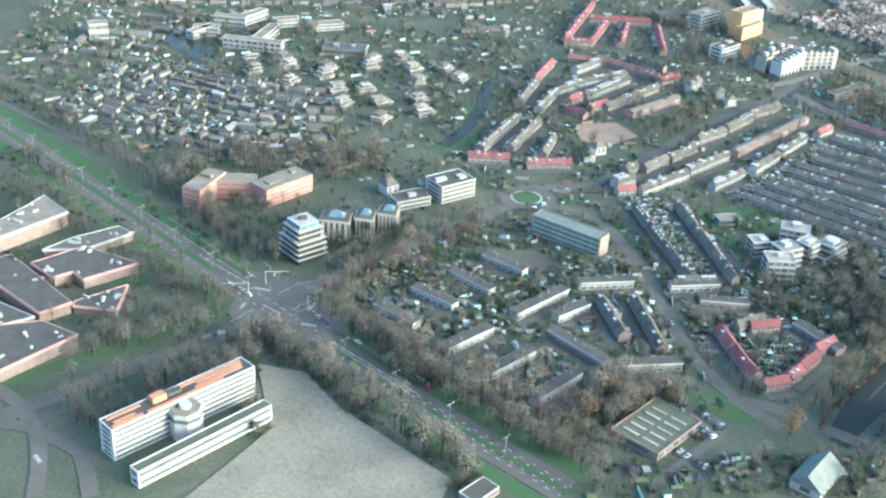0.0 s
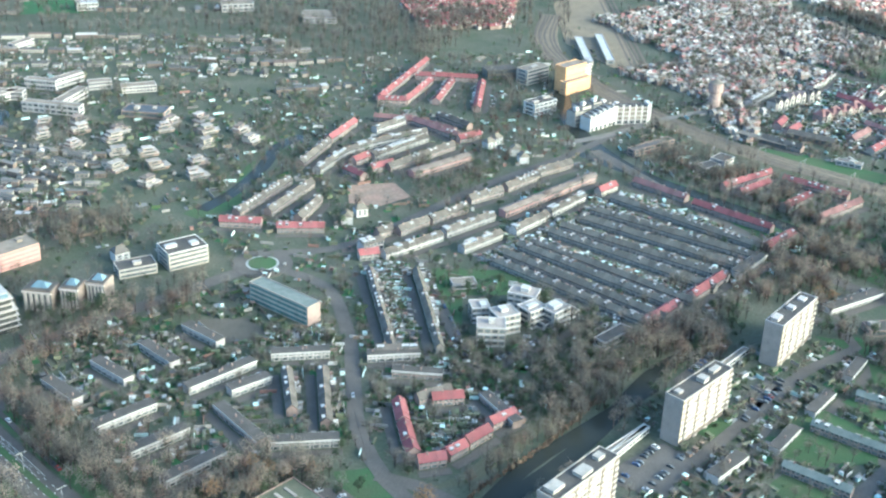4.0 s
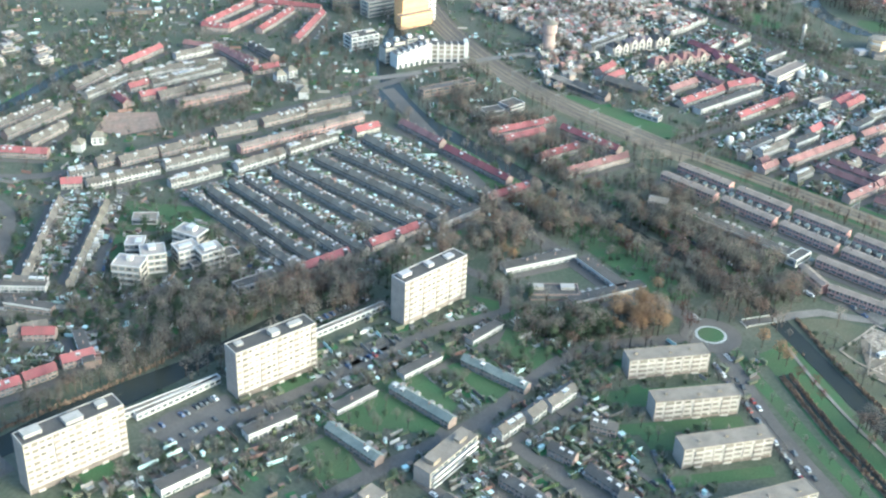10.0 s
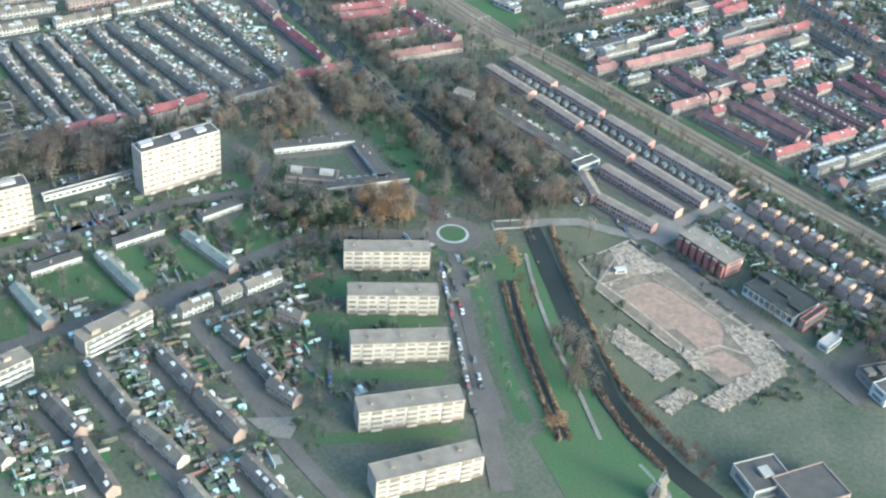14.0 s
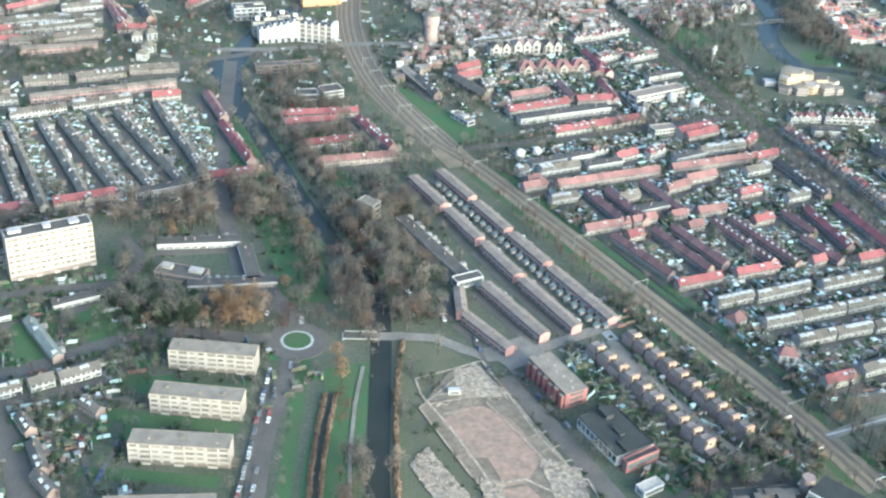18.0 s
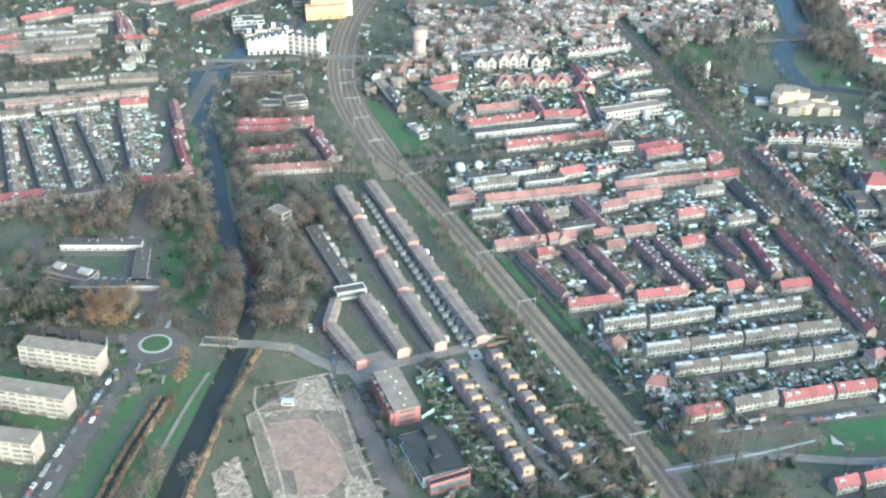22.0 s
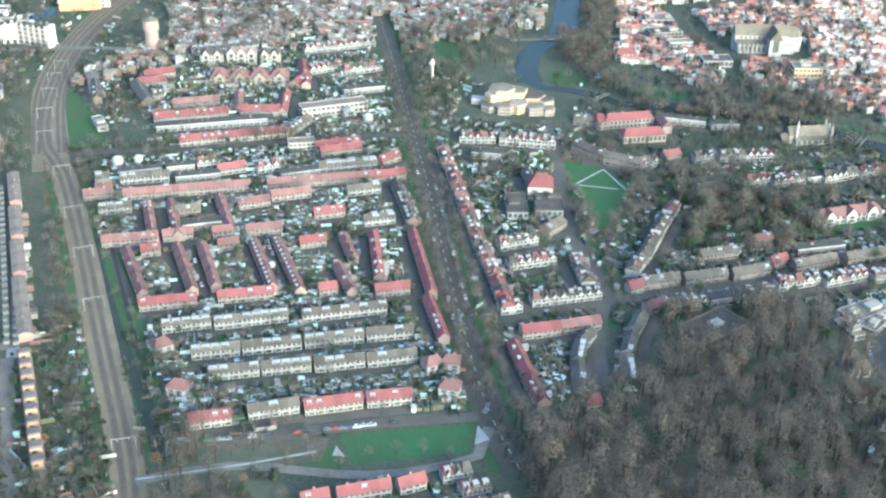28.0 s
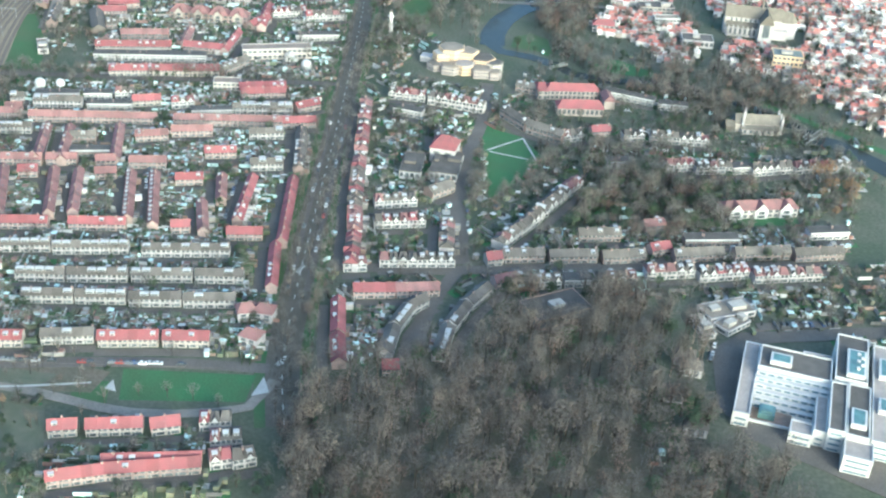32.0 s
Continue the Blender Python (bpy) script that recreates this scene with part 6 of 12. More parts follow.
strip("water", WATER, 9, [(589.2, 441.3), (607.4, 417.4), (620.5, 394.3), (626.8, 362.3), (631.9, 317.1), (637.7, 265.3), (641.5, 241.7), (648.5, 221.9), (658.3, 204.4), (669.9, 187.7)], "dark canal water")
reeds([(645.9, 254.8), (655.3, 230.6), (664.9, 211.1)], 1.0, 8)
reeds([(637.1, 251.8), (644.7, 225.0), (653.6, 206.0)], 1.0, 9)
reeds([(636.7, 355.7), (638.7, 314.8), (644.1, 270.1), (648.9, 240.5)], 0.8, 3)
reeds([(624.8, 352.8), (627.0, 327.9)], 0.6, 4)
strip("water", DITCH, 3, [(611.3, 314.6), (612.8, 290.8), (613.6, 270.3), (617.3, 242.9), (620.6, 220.8)], "narrow dark ditch water")
for k, (wide, line) in enumerate(((1.9, [(614.3, 314.0), (614.9, 291.1), (616.1, 270.8), (619.4, 243.2), (622.8, 221.1)]), (1.9, [(609.6, 313.2), (610.4, 290.4), (611.6, 270.1), (615.2, 242.6), (618.4, 220.5)]), (1.6, [(637.4, 355.7), (639.2, 314.8), (644.6, 270.1), (649.4, 240.5), (656.0, 230.6), (665.6, 211.1)]), (1.8, [(636.4, 251.8), (644.0, 225.0), (652.8, 206.0)]))):
    strip("reed_bed", REED, wide, line, "brown strip of dry reed and mud along the water", z=0.19 + 0.004 * k)
    reeds(line, 1.0, 20 + k, 1.3)
reeds([(614.1, 314.0), (614.7, 291.1), (615.9, 270.8), (619.2, 243.2), (622.4, 221.1)], 0.7, 5)
reeds([(610.1, 313.2), (610.9, 290.4), (612.2, 270.1), (615.7, 242.6), (619.1, 220.5)], 0.7, 6)
patch("lawn", GRASS, [(607.4, 331.8), (628.4, 340.1), (629.2, 273.3), (644.0, 222.3), (614.9, 217.1), (608.5, 272.7)], "green canal-side lawn")
strip("path", PAVE, 1.6, [(622.5, 334.8), (622.9, 307.3), (626.1, 272.7), (630.9, 242.4), (633.7, 220.4)], "narrow path along the canal")
strip("lawn", GRASS, 6, [(596.8, 342.3), (598.4, 314.0), (601.0, 288.5), (603.3, 261.9), (607.4, 229.5)], "grass strip beside the road")
strip("water", WATER, 8, [(277.4, 301.8), (295.2, 313.1), (319.7, 326.7), (349.4, 346.8), (393.0, 383.1), (423.3, 398.5)], "still dark canal water")
strip("water", WATER, 7, [(282.4, 308.9), (310.7, 331.4), (349.9, 352.7), (388.2, 372.9)], "still dark canal water")
reeds([(276.6, 312.5), (287.2, 322.0), (309.4, 334.8), (338.6, 353.5), (372.1, 380.9)], 1.0, 7)
patch("verge", BANK, [(262.3, 326.3), (287.4, 327.3), (344.8, 364.7), (409.0, 407.0), (410.1, 412.0), (346.0, 373.3), (281.2, 332.4)], "dry grass canal bank")
strip("rail_bank", BANK, 26, [(829.5, 287.6), (803.8, 330.6), (756.4, 398.4), (705.8, 471.0), (658.3, 535.2), (634.4, 559.5), (607.5, 603.7), (584.2, 655.6), (564.2, 716.7), (550.2, 789.5), (546.4, 858.6), (558.3, 934.3), (600.1, 1015.3)], "dry grass railway embankment strip")
RAILSIDE = [(826.0, 293.0), (803.8, 330.6), (756.4, 398.4), (705.8, 471.0), (664.0, 528.0)]
strip("verge", GRASS, 5.0, RAILSIDE, "green grass verge beside the railway", side=-9.4)
strip("verge", GRASS, 4.0, RAILSIDE, "green grass verge beyond the ditch", side=-16.4)
strip("water", DITCH, 1.8, RAILSIDE, "narrow dark ditch beside the railway", side=-13.2)
strip("verge", GRASS, 3.0, RAILSIDE, "green grass verge beside the railway", side=8.4)
strip("rail_bed", BALLAST, 12.5, [(829.5, 287.6), (803.8, 330.6), (756.4, 398.4), (705.8, 471.0), (658.3, 535.2), (634.4, 559.5), (607.5, 603.7), (584.2, 655.6), (564.2, 716.7), (550.2, 789.5), (546.4, 858.6), (558.3, 934.3), (600.1, 1015.3)], "brown gravel railway bed")
strip("rail_bed", BALLAST, 20, [(652.9, 533.4), (632.6, 567.1), (601.8, 616.0), (582.4, 655.2), (562.6, 716.3), (548.6, 789.1), (545.5, 864.6), (563.1, 935.5), (600.1, 1015.3)], "broad brown railway bed of the station throat")
strip("track", TRACK, 2.4, [(829.5, 287.6), (803.8, 330.6), (756.4, 398.4), (705.8, 471.0), (658.3, 535.2), (634.4, 559.5), (607.5, 603.7), (584.2, 655.6), (564.2, 716.7), (550.2, 789.5), (546.4, 858.6), (558.3, 934.3), (600.1, 1015.3)], "dark sleepers and ballast of one railway track", -2.0, z=0.330)
strip("track", TRACK, 2.4, [(829.5, 287.6), (803.8, 330.6), (756.4, 398.4), (705.8, 471.0), (658.3, 535.2), (634.4, 559.5), (607.5, 603.7), (584.2, 655.6), (564.2, 716.7), (550.2, 789.5), (546.4, 858.6), (558.3, 934.3), (600.1, 1015.3)], "dark sleepers and ballast of one railway track", 2.0, z=0.334)
strip("rail", RAIL, 0.16, [(829.5, 287.6), (803.8, 330.6), (756.4, 398.4), (705.8, 471.0), (658.3, 535.2), (634.4, 559.5), (607.5, 603.7), (584.2, 655.6), (564.2, 716.7), (550.2, 789.5), (546.4, 858.6), (558.3, 934.3), (600.1, 1015.3)], "rusty steel rail", -2.75, z=0.5)
strip("rail", RAIL, 0.16, [(829.5, 287.6), (803.8, 330.6), (756.4, 398.4), (705.8, 471.0), (658.3, 535.2), (634.4, 559.5), (607.5, 603.7), (584.2, 655.6), (564.2, 716.7), (550.2, 789.5), (546.4, 858.6), (558.3, 934.3), (600.1, 1015.3)], "rusty steel rail", -1.25, z=0.5)
strip("rail", RAIL, 0.16, [(829.5, 287.6), (803.8, 330.6), (756.4, 398.4), (705.8, 471.0), (658.3, 535.2), (634.4, 559.5), (607.5, 603.7), (584.2, 655.6), (564.2, 716.7), (550.2, 789.5), (546.4, 858.6), (558.3, 934.3), (600.1, 1015.3)], "rusty steel rail", 1.25, z=0.5)
strip("rail", RAIL, 0.16, [(829.5, 287.6), (803.8, 330.6), (756.4, 398.4), (705.8, 471.0), (658.3, 535.2), (634.4, 559.5), (607.5, 603.7), (584.2, 655.6), (564.2, 716.7), (550.2, 789.5), (546.4, 858.6), (558.3, 934.3), (600.1, 1015.3)], "rusty steel rail", 2.75, z=0.5)
strip("track", TRACK, 2.2, [(640.0, 553.0), (604.6, 612.1), (583.5, 655.5), (563.4, 716.5), (549.4, 789.3), (546.4, 861.7), (560.7, 934.9), (600.1, 1015.3)], "dark sleepers and ballast of one railway track", -8.5, z=0.338)
strip("track", TRACK, 2.2, [(640.0, 553.0), (604.6, 612.1), (583.5, 655.5), (563.4, 716.5), (549.4, 789.3), (546.4, 861.7), (560.7, 934.9), (600.1, 1015.3)], "dark sleepers and ballast of one railway track", -5.2, z=0.342)
strip("track", TRACK, 2.2, [(640.0, 553.0), (604.6, 612.1), (583.5, 655.5), (563.4, 716.5), (549.4, 789.3), (546.4, 861.7), (560.7, 934.9), (600.1, 1015.3)], "dark sleepers and ballast of one railway track", 5.2, z=0.346)
strip("track", TRACK, 2.2, [(640.0, 553.0), (604.6, 612.1), (583.5, 655.5), (563.4, 716.5), (549.4, 789.3), (546.4, 861.7), (560.7, 934.9), (600.1, 1015.3)], "dark sleepers and ballast of one railway track", 8.5, z=0.350)
strip("water", DITCH, 5, [(815.4, 334.2), (783.0, 376.7), (755.0, 412.4), (716.9, 463.7), (701.5, 483.0)], "straight dark ditch water")
strip("verge", GRASS, 5, [(817.9, 338.3), (787.4, 378.0), (754.0, 421.8)], "green ditch bank")
patch("rail_triangle", GRASS, [(600.7, 634.7), (606.5, 639.0), (636.1, 610.5), (665.4, 573.3), (650.9, 561.8), (636.5, 568.0)], "mossy green rail yard triangle")
portal(803.8, 330.6, 210.8)
portal(745.0, 414.8, 214.9)
portal(717.8, 453.8, 214.9)
portal(692.3, 489.2, 216.5)
portal(662.4, 529.6, 216.5)
portal(629.6, 567.3, 211.3)
portal(611.6, 596.9, 211.3)
portal(597.7, 625.5, 204.2)
portal(587.0, 649.5, 204.2)
portal(579.4, 670.2, 198.2)
portal(829.5, 287.6, 210.8)
patch("lawn", BRIGHT_GRASS, [(876.3, 362.6), (921.7, 381.7), (926.3, 366.3), (885.9, 346.8)], "mown green lawn")
patch("lawn", GRASS, [(864.8, 347.7), (876.1, 354.2), (883.2, 343.3), (871.8, 337.5)], "rough green lawn")
patch("lawn", BRIGHT_GRASS, [(914.8, 627.4), (939.3, 625.6), (959.8, 605.3), (949.8, 549.8)], "mown green triangular lawn", True)
strip("path", LIGHT_PATH, 1.2, [(928.6, 601.0), (940.4, 623.8)], "pale footpath across the lawn")
strip("path", LIGHT_PATH, 1.2, [(940.4, 623.8), (956.1, 601.4)], "pale footpath across the lawn")
strip("path", LIGHT_PATH, 1.2, [(930.3, 600.3), (951.5, 601.5)], "pale footpath across the lawn")
patch("pavement", LIGHT_PATH, [(925.0, 381.9), (931.4, 374.8), (926.6, 370.0)], "pale paved triangle")
patch("pavement", LIGHT_PATH, [(877.1, 355.4), (882.2, 350.1), (877.6, 349.4)], "pale paved triangle")
patch("lawn", BRIGHT_GRASS, [(937, 753), (955, 760), (979, 752), (981, 744), (960, 738), (944, 741)], "green park slope", True)
patch("lawn", GRASS, [(884, 764), (892, 775), (904, 771), (915, 748), (888, 746)], "park lawn by the moat", True)
patch("lawn", GRASS, [(800, 806), (818, 790), (827, 756), (814, 749), (796, 770)], "wide park lawn beside the avenue", True)
strip("water", WATER, 19, [(866, 960), (873, 915), (879, 866), (881, 842)], "grey moat water in the park")
strip("water", WATER, 16, [(877, 836), (869, 812), (867, 785), (871, 758), (877, 742)], "grey moat bend before the office")
strip("water", WATER, 9, [(874, 745), (886, 735), (905, 736), (922, 732), (936, 724), (958, 724), (980, 735), (1004, 740), (1034, 732), (1062, 720), (1080, 709)], "narrow grey moat under the trees")
strip("water", WATER, 14, [(1078, 706), (1096, 702), (1112, 692), (1140, 672)], "grey moat water")
strip("lawn", BRIGHT_GRASS, 6, [(1048, 737), (1076, 727), (1098, 717), (1130, 702)], "green grass bank along the moat")
strip("pavement", PAVE, 5, [(848, 818), (870, 828), (905, 844), (940, 858)], "road over the moat bridge")
patch("lawn", BRIGHT_GRASS, [(1057.3, 594.1), (1086.6, 609.2), (1089.7, 600.6), (1060.8, 585.1)], "lawn before a villa")
patch("yard", DARKROAD, [(195.8, 486.4), (221.4, 481.1), (228.5, 462.4), (205.6, 458.8)], "bare dark parking yard beside the office slab", True)
patch("water", WATER, [(67.8, 879.7), (88.2, 850.4), (103.7, 823.3), (104.0, 793.4), (88.1, 799.4), (72.4, 838.0)], "grey pond among the trees")
patch("sand_lot", SAND, [(65.7, 410.5), (83.9, 399.7), (91.9, 372.3), (105.9, 347.0), (121.8, 318.7), (110.6, 303.9), (20.5, 326.8), (63.3, 364.8)], "empty lot of pale sand")
patch("bare_lot", DIRT, [(307.7, 635.8), (337.7, 634.2), (341.6, 609.6), (317.4, 599.4), (302.4, 609.0)], "bare pinkish earth lot")
patch("rough_grass", BANK, [(631.5, 358.0), (657.4, 354.5), (669.4, 344.1), (646.8, 319.6), (674.3, 271.9), (675.9, 253.6), (660.1, 225.1), (645.0, 222.4), (640.7, 275.4), (639.3, 326.0)], "rough dry grass beside the canal")
patch("cleared_site", SITE, [(649.1, 310.1), (658.8, 335.8), (669.5, 343.7), (688.0, 319.9), (717.3, 270.3), (716.0, 254.6), (687.1, 249.7), (673.3, 271.4)], "bare rubble-strewn ground of the cleared factory site")
patch("cleared_site", DIRT, [(658.8, 302.8), (666.0, 313.0), (674.8, 315.1), (686.0, 309.0), (692.3, 300.2), (699.0, 286.0), (693.7, 271.9), (685.0, 268.0), (683.0, 274.0), (678.0, 284.0), (671.0, 282.0), (668.0, 291.0)], "heap field of reddish earth on the site")
patch("cleared_site", DIRT, [(684.0, 266.0), (694.0, 270.0), (704.0, 258.0), (692.0, 254.0)], "patch of reddish earth on the site")
patch("dark_pit", GROUND, [(690.0, 306.0), (697.0, 303.0), (709.0, 284.0), (703.0, 280.0)], "flat patch of darker ground on the cleared site", True)
patch("dark_pit", GROUND, [(658.0, 318.0), (666.0, 330.0), (674.0, 327.0), (676.0, 319.0), (667.0, 315.0)], "dark court of the cleared site, a flat patch", True)
for k, (ax, ay, bx, by) in enumerate(((649, 310, 673, 271.4), (649, 310, 669.5, 343.7), (669.5, 343.7, 688, 320), (653, 313, 672, 322), (672, 322, 682, 328), (676, 318, 702, 283), (662, 330, 672, 322), (679, 330, 685, 321), (688, 320, 717, 270), (702, 283, 711, 287), (699, 290, 706, 295), (694, 298, 701, 303))):
    strip("foundation", RUBBLE, 0.9 if k < 3 else 0.7, [(ax, ay), (bx, by)], "pale broken foundation wall of the cleared site", z=0.6 + 0.004 * k)
block("site_hut", 660.0, 320.5, 10.0, 5.0, 2.4, 2.4, 1, WHITE, WHITE, "small white hut on the cleared site", category="hut", parapet=0.1)
rubble([(655.0, 312.0), (670.0, 336.0), (684.0, 322.0), (672.0, 316.0)], 35, 32, 0.3)
patch("slab_floor", RUBBLE, [(648.5, 275.2), (654.6, 286.5), (673.7, 259.2), (663.9, 251.4)], "cracked pale concrete floor slab")
rubble([(648.5, 275.2), (654.6, 286.5), (673.7, 259.2), (663.9, 251.4)], 170, 1)
patch("slab_floor", RUBBLE, [(659.3, 240.3), (671.8, 248.4), (676.0, 243.3), (662.9, 233.9)], "cracked pale concrete floor slab")
rubble([(659.3, 240.3), (671.8, 248.4), (676.0, 243.3), (662.9, 233.9)], 90, 2)
patch("slab_floor", RUBBLE, [(676.6, 240.6), (715.6, 266.9), (713.1, 254.4), (683.8, 234.8)], "cracked pale concrete floor slab")
rubble([(676.6, 240.6), (715.6, 266.9), (713.1, 254.4), (683.8, 234.8)], 260, 3)
patch("slab_floor", RUBBLE, [(697.9, 286.1), (713.7, 282.5), (718.4, 261.3), (706.7, 256.2)], "cracked pale concrete floor slab")
rubble([(697.9, 286.1), (713.7, 282.5), (718.4, 261.3), (706.7, 256.2)], 150, 4)
patch("slab_floor", RUBBLE, [(660.7, 338.3), (672.1, 342.6), (682.8, 322.7), (664.6, 319.2)], "cracked pale concrete floor slab")
rubble([(660.7, 338.3), (672.1, 342.6), (682.8, 322.7), (664.6, 319.2)], 40, 5)
patch("slab_floor", RUBBLE, [(674.3, 271.9), (685.3, 270.7), (685.4, 258.3), (679.1, 258.7)], "cracked pale concrete floor slab")
rubble([(674.3, 271.9), (685.3, 270.7), (685.4, 258.3), (679.1, 258.7)], 70, 6)
patch("pavement", PAVE, [(672.3, 355.5), (689.5, 368.4), (702.5, 354.2), (685.5, 341.8)], "paved corner yard")
roundabout(591.4, 348.9, 7.3, 14.0)
roundabout(238.2, 539.6, 9.0, 16.5)
footbridge(618.3, 356.6, 7.0, 15.0, 6.0)
footbridge(1077.9, 699.7, 77.5, 14.0, 4.0)
gantry(72.0, 469.2, 172.0, 12)
gantry(81.5, 477.9, -12.5, 11)
gantry(96.0, 450.8, 37.2, 10)
gantry(80.8, 439.2, 122.0, 11)


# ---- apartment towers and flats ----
block("apartment_tower", 453.6, 374.3, 33.5, 38.9, 9, 22.4, 8, CREAM, BITUMEN, "tall pale apartment tower with rows of balconies and windows", bays=14, boxes=3, frame=PALE, category="apartment building", group="apartment towers", single=True, sides=False, ends=GREYBROWN_AND_END_SHADE)
block("apartment_tower", 377.8, 328.6, 28.8, 38.3, 9, 22.4, 8, CREAM, BITUMEN, "tall pale apartment tower with rows of balconies and windows", bays=14, boxes=3, frame=CONCRETE, category="apartment building", group="apartment towers", single=True, sides=False, ends=GREYBROWN_AND_END_SHADE)
block("apartment_tower", 301.8, 281.0, 30.5, 39.0, 9, 22.4, 8, CREAM, BITUMEN, "tall pale apartment tower with rows of balconies and windows", bays=14, boxes=3, frame=CONCRETE, category="apartment building", group="apartment towers", single=True, sides=False, ends=GREYBROWN_AND_END_SHADE)
block("apartment_block", 542.5, 321.3, 1.0, 36.3, 8.5, 9.4, 4, CREAM, GRAVEL, "cream four-storey apartment block with flat gravel roof", bays=9, boxes=3, category="apartment building", group="apartment blocks", single=True, sides=False, frame=GRAVEL, parapet=0.25, ends=GREYBROWN_AND_END_SHADE)
block("apartment_block", 543.4, 291.6, 0.3, 36.6, 8.5, 9.4, 4, CREAM, GRAVEL, "cream four-storey apartment block with flat gravel roof", bays=9, boxes=3, category="apartment building", group="apartment blocks", single=True, sides=False, frame=GRAVEL, parapet=0.25, ends=GREYBROWN_AND_END_SHADE)
block("apartment_block", 544.2, 261.6, 3.3, 37.8, 8.5, 9.4, 4, CREAM, GRAVEL, "cream four-storey apartment block with flat gravel roof", bays=9, boxes=3, category="apartment building", group="apartment blocks", single=True, sides=False, frame=GRAVEL, parapet=0.25, ends=GREYBROWN_AND_END_SHADE)
block("apartment_block", 546.3, 224.5, 10.3, 38.9, 8.5, 9.4, 4, CREAM, GRAVEL, "cream four-storey apartment block with flat gravel roof", bays=9, boxes=3, category="apartment building", group="apartment blocks", single=True, sides=False, frame=GRAVEL, parapet=0.25, ends=GREYBROWN_AND_END_SHADE)
block("apartment_block", 551.2, 192.0, 17.1, 39.1, 8.5, 9.4, 4, CREAM, GRAVEL, "cream four-storey apartment block with flat gravel roof", bays=9, boxes=3, category="apartment building", group="apartment blocks", single=True, sides=False, frame=GRAVEL, parapet=0.25, ends=GREYBROWN_AND_END_SHADE)
block("garage_row", 332.2, 320.6, 28.4, 44.1, 3, 2.6, 1, WHITE, GRAVEL, "long low white garage row with flat roof", bays=14, category="garages", group="garage rows", sides=False)
block("garage_row", 411.1, 367.9, 30.7, 42.5, 3, 2.6, 1, WHITE, GRAVEL, "long low white garage row with flat roof", bays=14, category="garages", group="garage rows", sides=False)
block("garage_row", 337.8, 319.9, 32.6, 39.4, 3, 2.6, 1, WHITE, GRAVEL, "long low white garage row with flat roof", bays=14, category="garages", group="garage rows", sides=False)
block("apartment_block", 445.9, 263.7, 42.0, 29.7, 8, 7.5, 3, BUFF, GRAVEL, "white-fronted three-storey flats with gravel roof", bays=8, category="apartment building", boxes=2, frame=GRAVEL, parapet=0.25, ends=GREYBROWN_AND_END_SHADE, sides=False, balconies=True)
block("apartment_block", 408.5, 239.0, 39.3, 25.9, 8, 7.5, 3, BUFF, GRAVEL, "white-fronted three-storey flats with gravel roof", bays=8, category="apartment building", boxes=2, frame=GRAVEL, parapet=0.25, ends=GREYBROWN_AND_END_SHADE, sides=False, balconies=True)
block("apartment_block", 322.5, 428.8, -18.1, 14.0, 11, 9.5, 3, BUFF, GREYBROWN_AND_END_SHADE, "pale stepped apartment block with white balconies", bays=4, boxes=1, frame=WHITE, category="apartment building", balconies=True, group="stepped flats")
block("apartment_block", 336.0, 435.3, 7.4, 12.0, 11, 9.5, 3, BUFF, GREYBROWN_AND_END_SHADE, "pale stepped apartment block with white balconies", bays=4, boxes=1, frame=WHITE, category="apartment building", balconies=True, group="stepped flats")
block("apartment_block", 327.5, 450.2, -6.7, 9.2, 9, 8, 3, BUFF, GREYBROWN_AND_END_SHADE, "pale stepped apartment block with white balconies", bays=4, boxes=1, frame=WHITE, category="apartment building", balconies=True, group="stepped flats")
block("apartment_block", 350.2, 461.4, -36.8, 14.8, 10, 8.5, 3, BUFF, GREYBROWN_AND_END_SHADE, "pale stepped apartment block with white balconies", bays=4, boxes=1, frame=WHITE, category="apartment building", balconies=True, group="stepped flats")
block("apartment_block", 353.5, 437.5, 22.1, 11.4, 10, 9, 3, BUFF, GREYBROWN_AND_END_SHADE, "pale stepped apartment block with white balconies", bays=4, boxes=1, frame=WHITE, category="apartment building", balconies=True, group="stepped flats")
block("apartment_block", 364.6, 433.6, 26.0, 12.2, 10, 9, 3, BUFF, GREYBROWN_AND_END_SHADE, "pale stepped apartment block with white balconies", bays=4, boxes=1, frame=WHITE, category="apartment building", balconies=True, group="stepped flats")
block("pavilion", 329.1, 485.7, -5.3, 12.9, 8, 3, 1, PALE, GRAVEL, "low pale pavilion with flat roof")
block("hall", 381.2, 409.2, 27.8, 21.5, 7, 4, 1, PALE, BITUMEN, "low flat-roofed hall with many windows", bays=8)


# ---- offices by the junction ----
block("office", 53.8, 567.5, -38.0, 10.8, 27, 11, 4, PINK, GRAVEL, "pink brick office wing with flat roof", boxes=1, band=PINKBAND, frame=GRAVEL, parapet=0.3)
block("office", 72.8, 573.5, -17.4, 19.8, 12, 9.5, 3, PINK, GRAVEL, "pink brick office link with flat roof", band=PINKBAND, frame=GRAVEL, parapet=0.3)
block("office", 96.4, 556.2, 29.3, 32.1, 14, 10, 4, PINK, GRAVEL, "pink brick office wing with flat roof", boxes=2, band=PINKBAND, frame=GRAVEL, parapet=0.3)
stepped_office(104.2, 500.8, 0.0)
finned_office(116.5, 516.8, -25.1, 14.6, 11.0, 11.0)
finned_office(133.9, 514.7, -24.4, 9.3, 11.0, 11.0)
finned_office(146.5, 517.6, -28.1, 9.6, 11.0, 11.0)
block("office", 189.2, 541.4, 17.8, 22.5, 16, 10, 4, CONCRETE, BITUMEN, "grey office with pale window bands and flat roof", frame=WHITE, boxes=2)
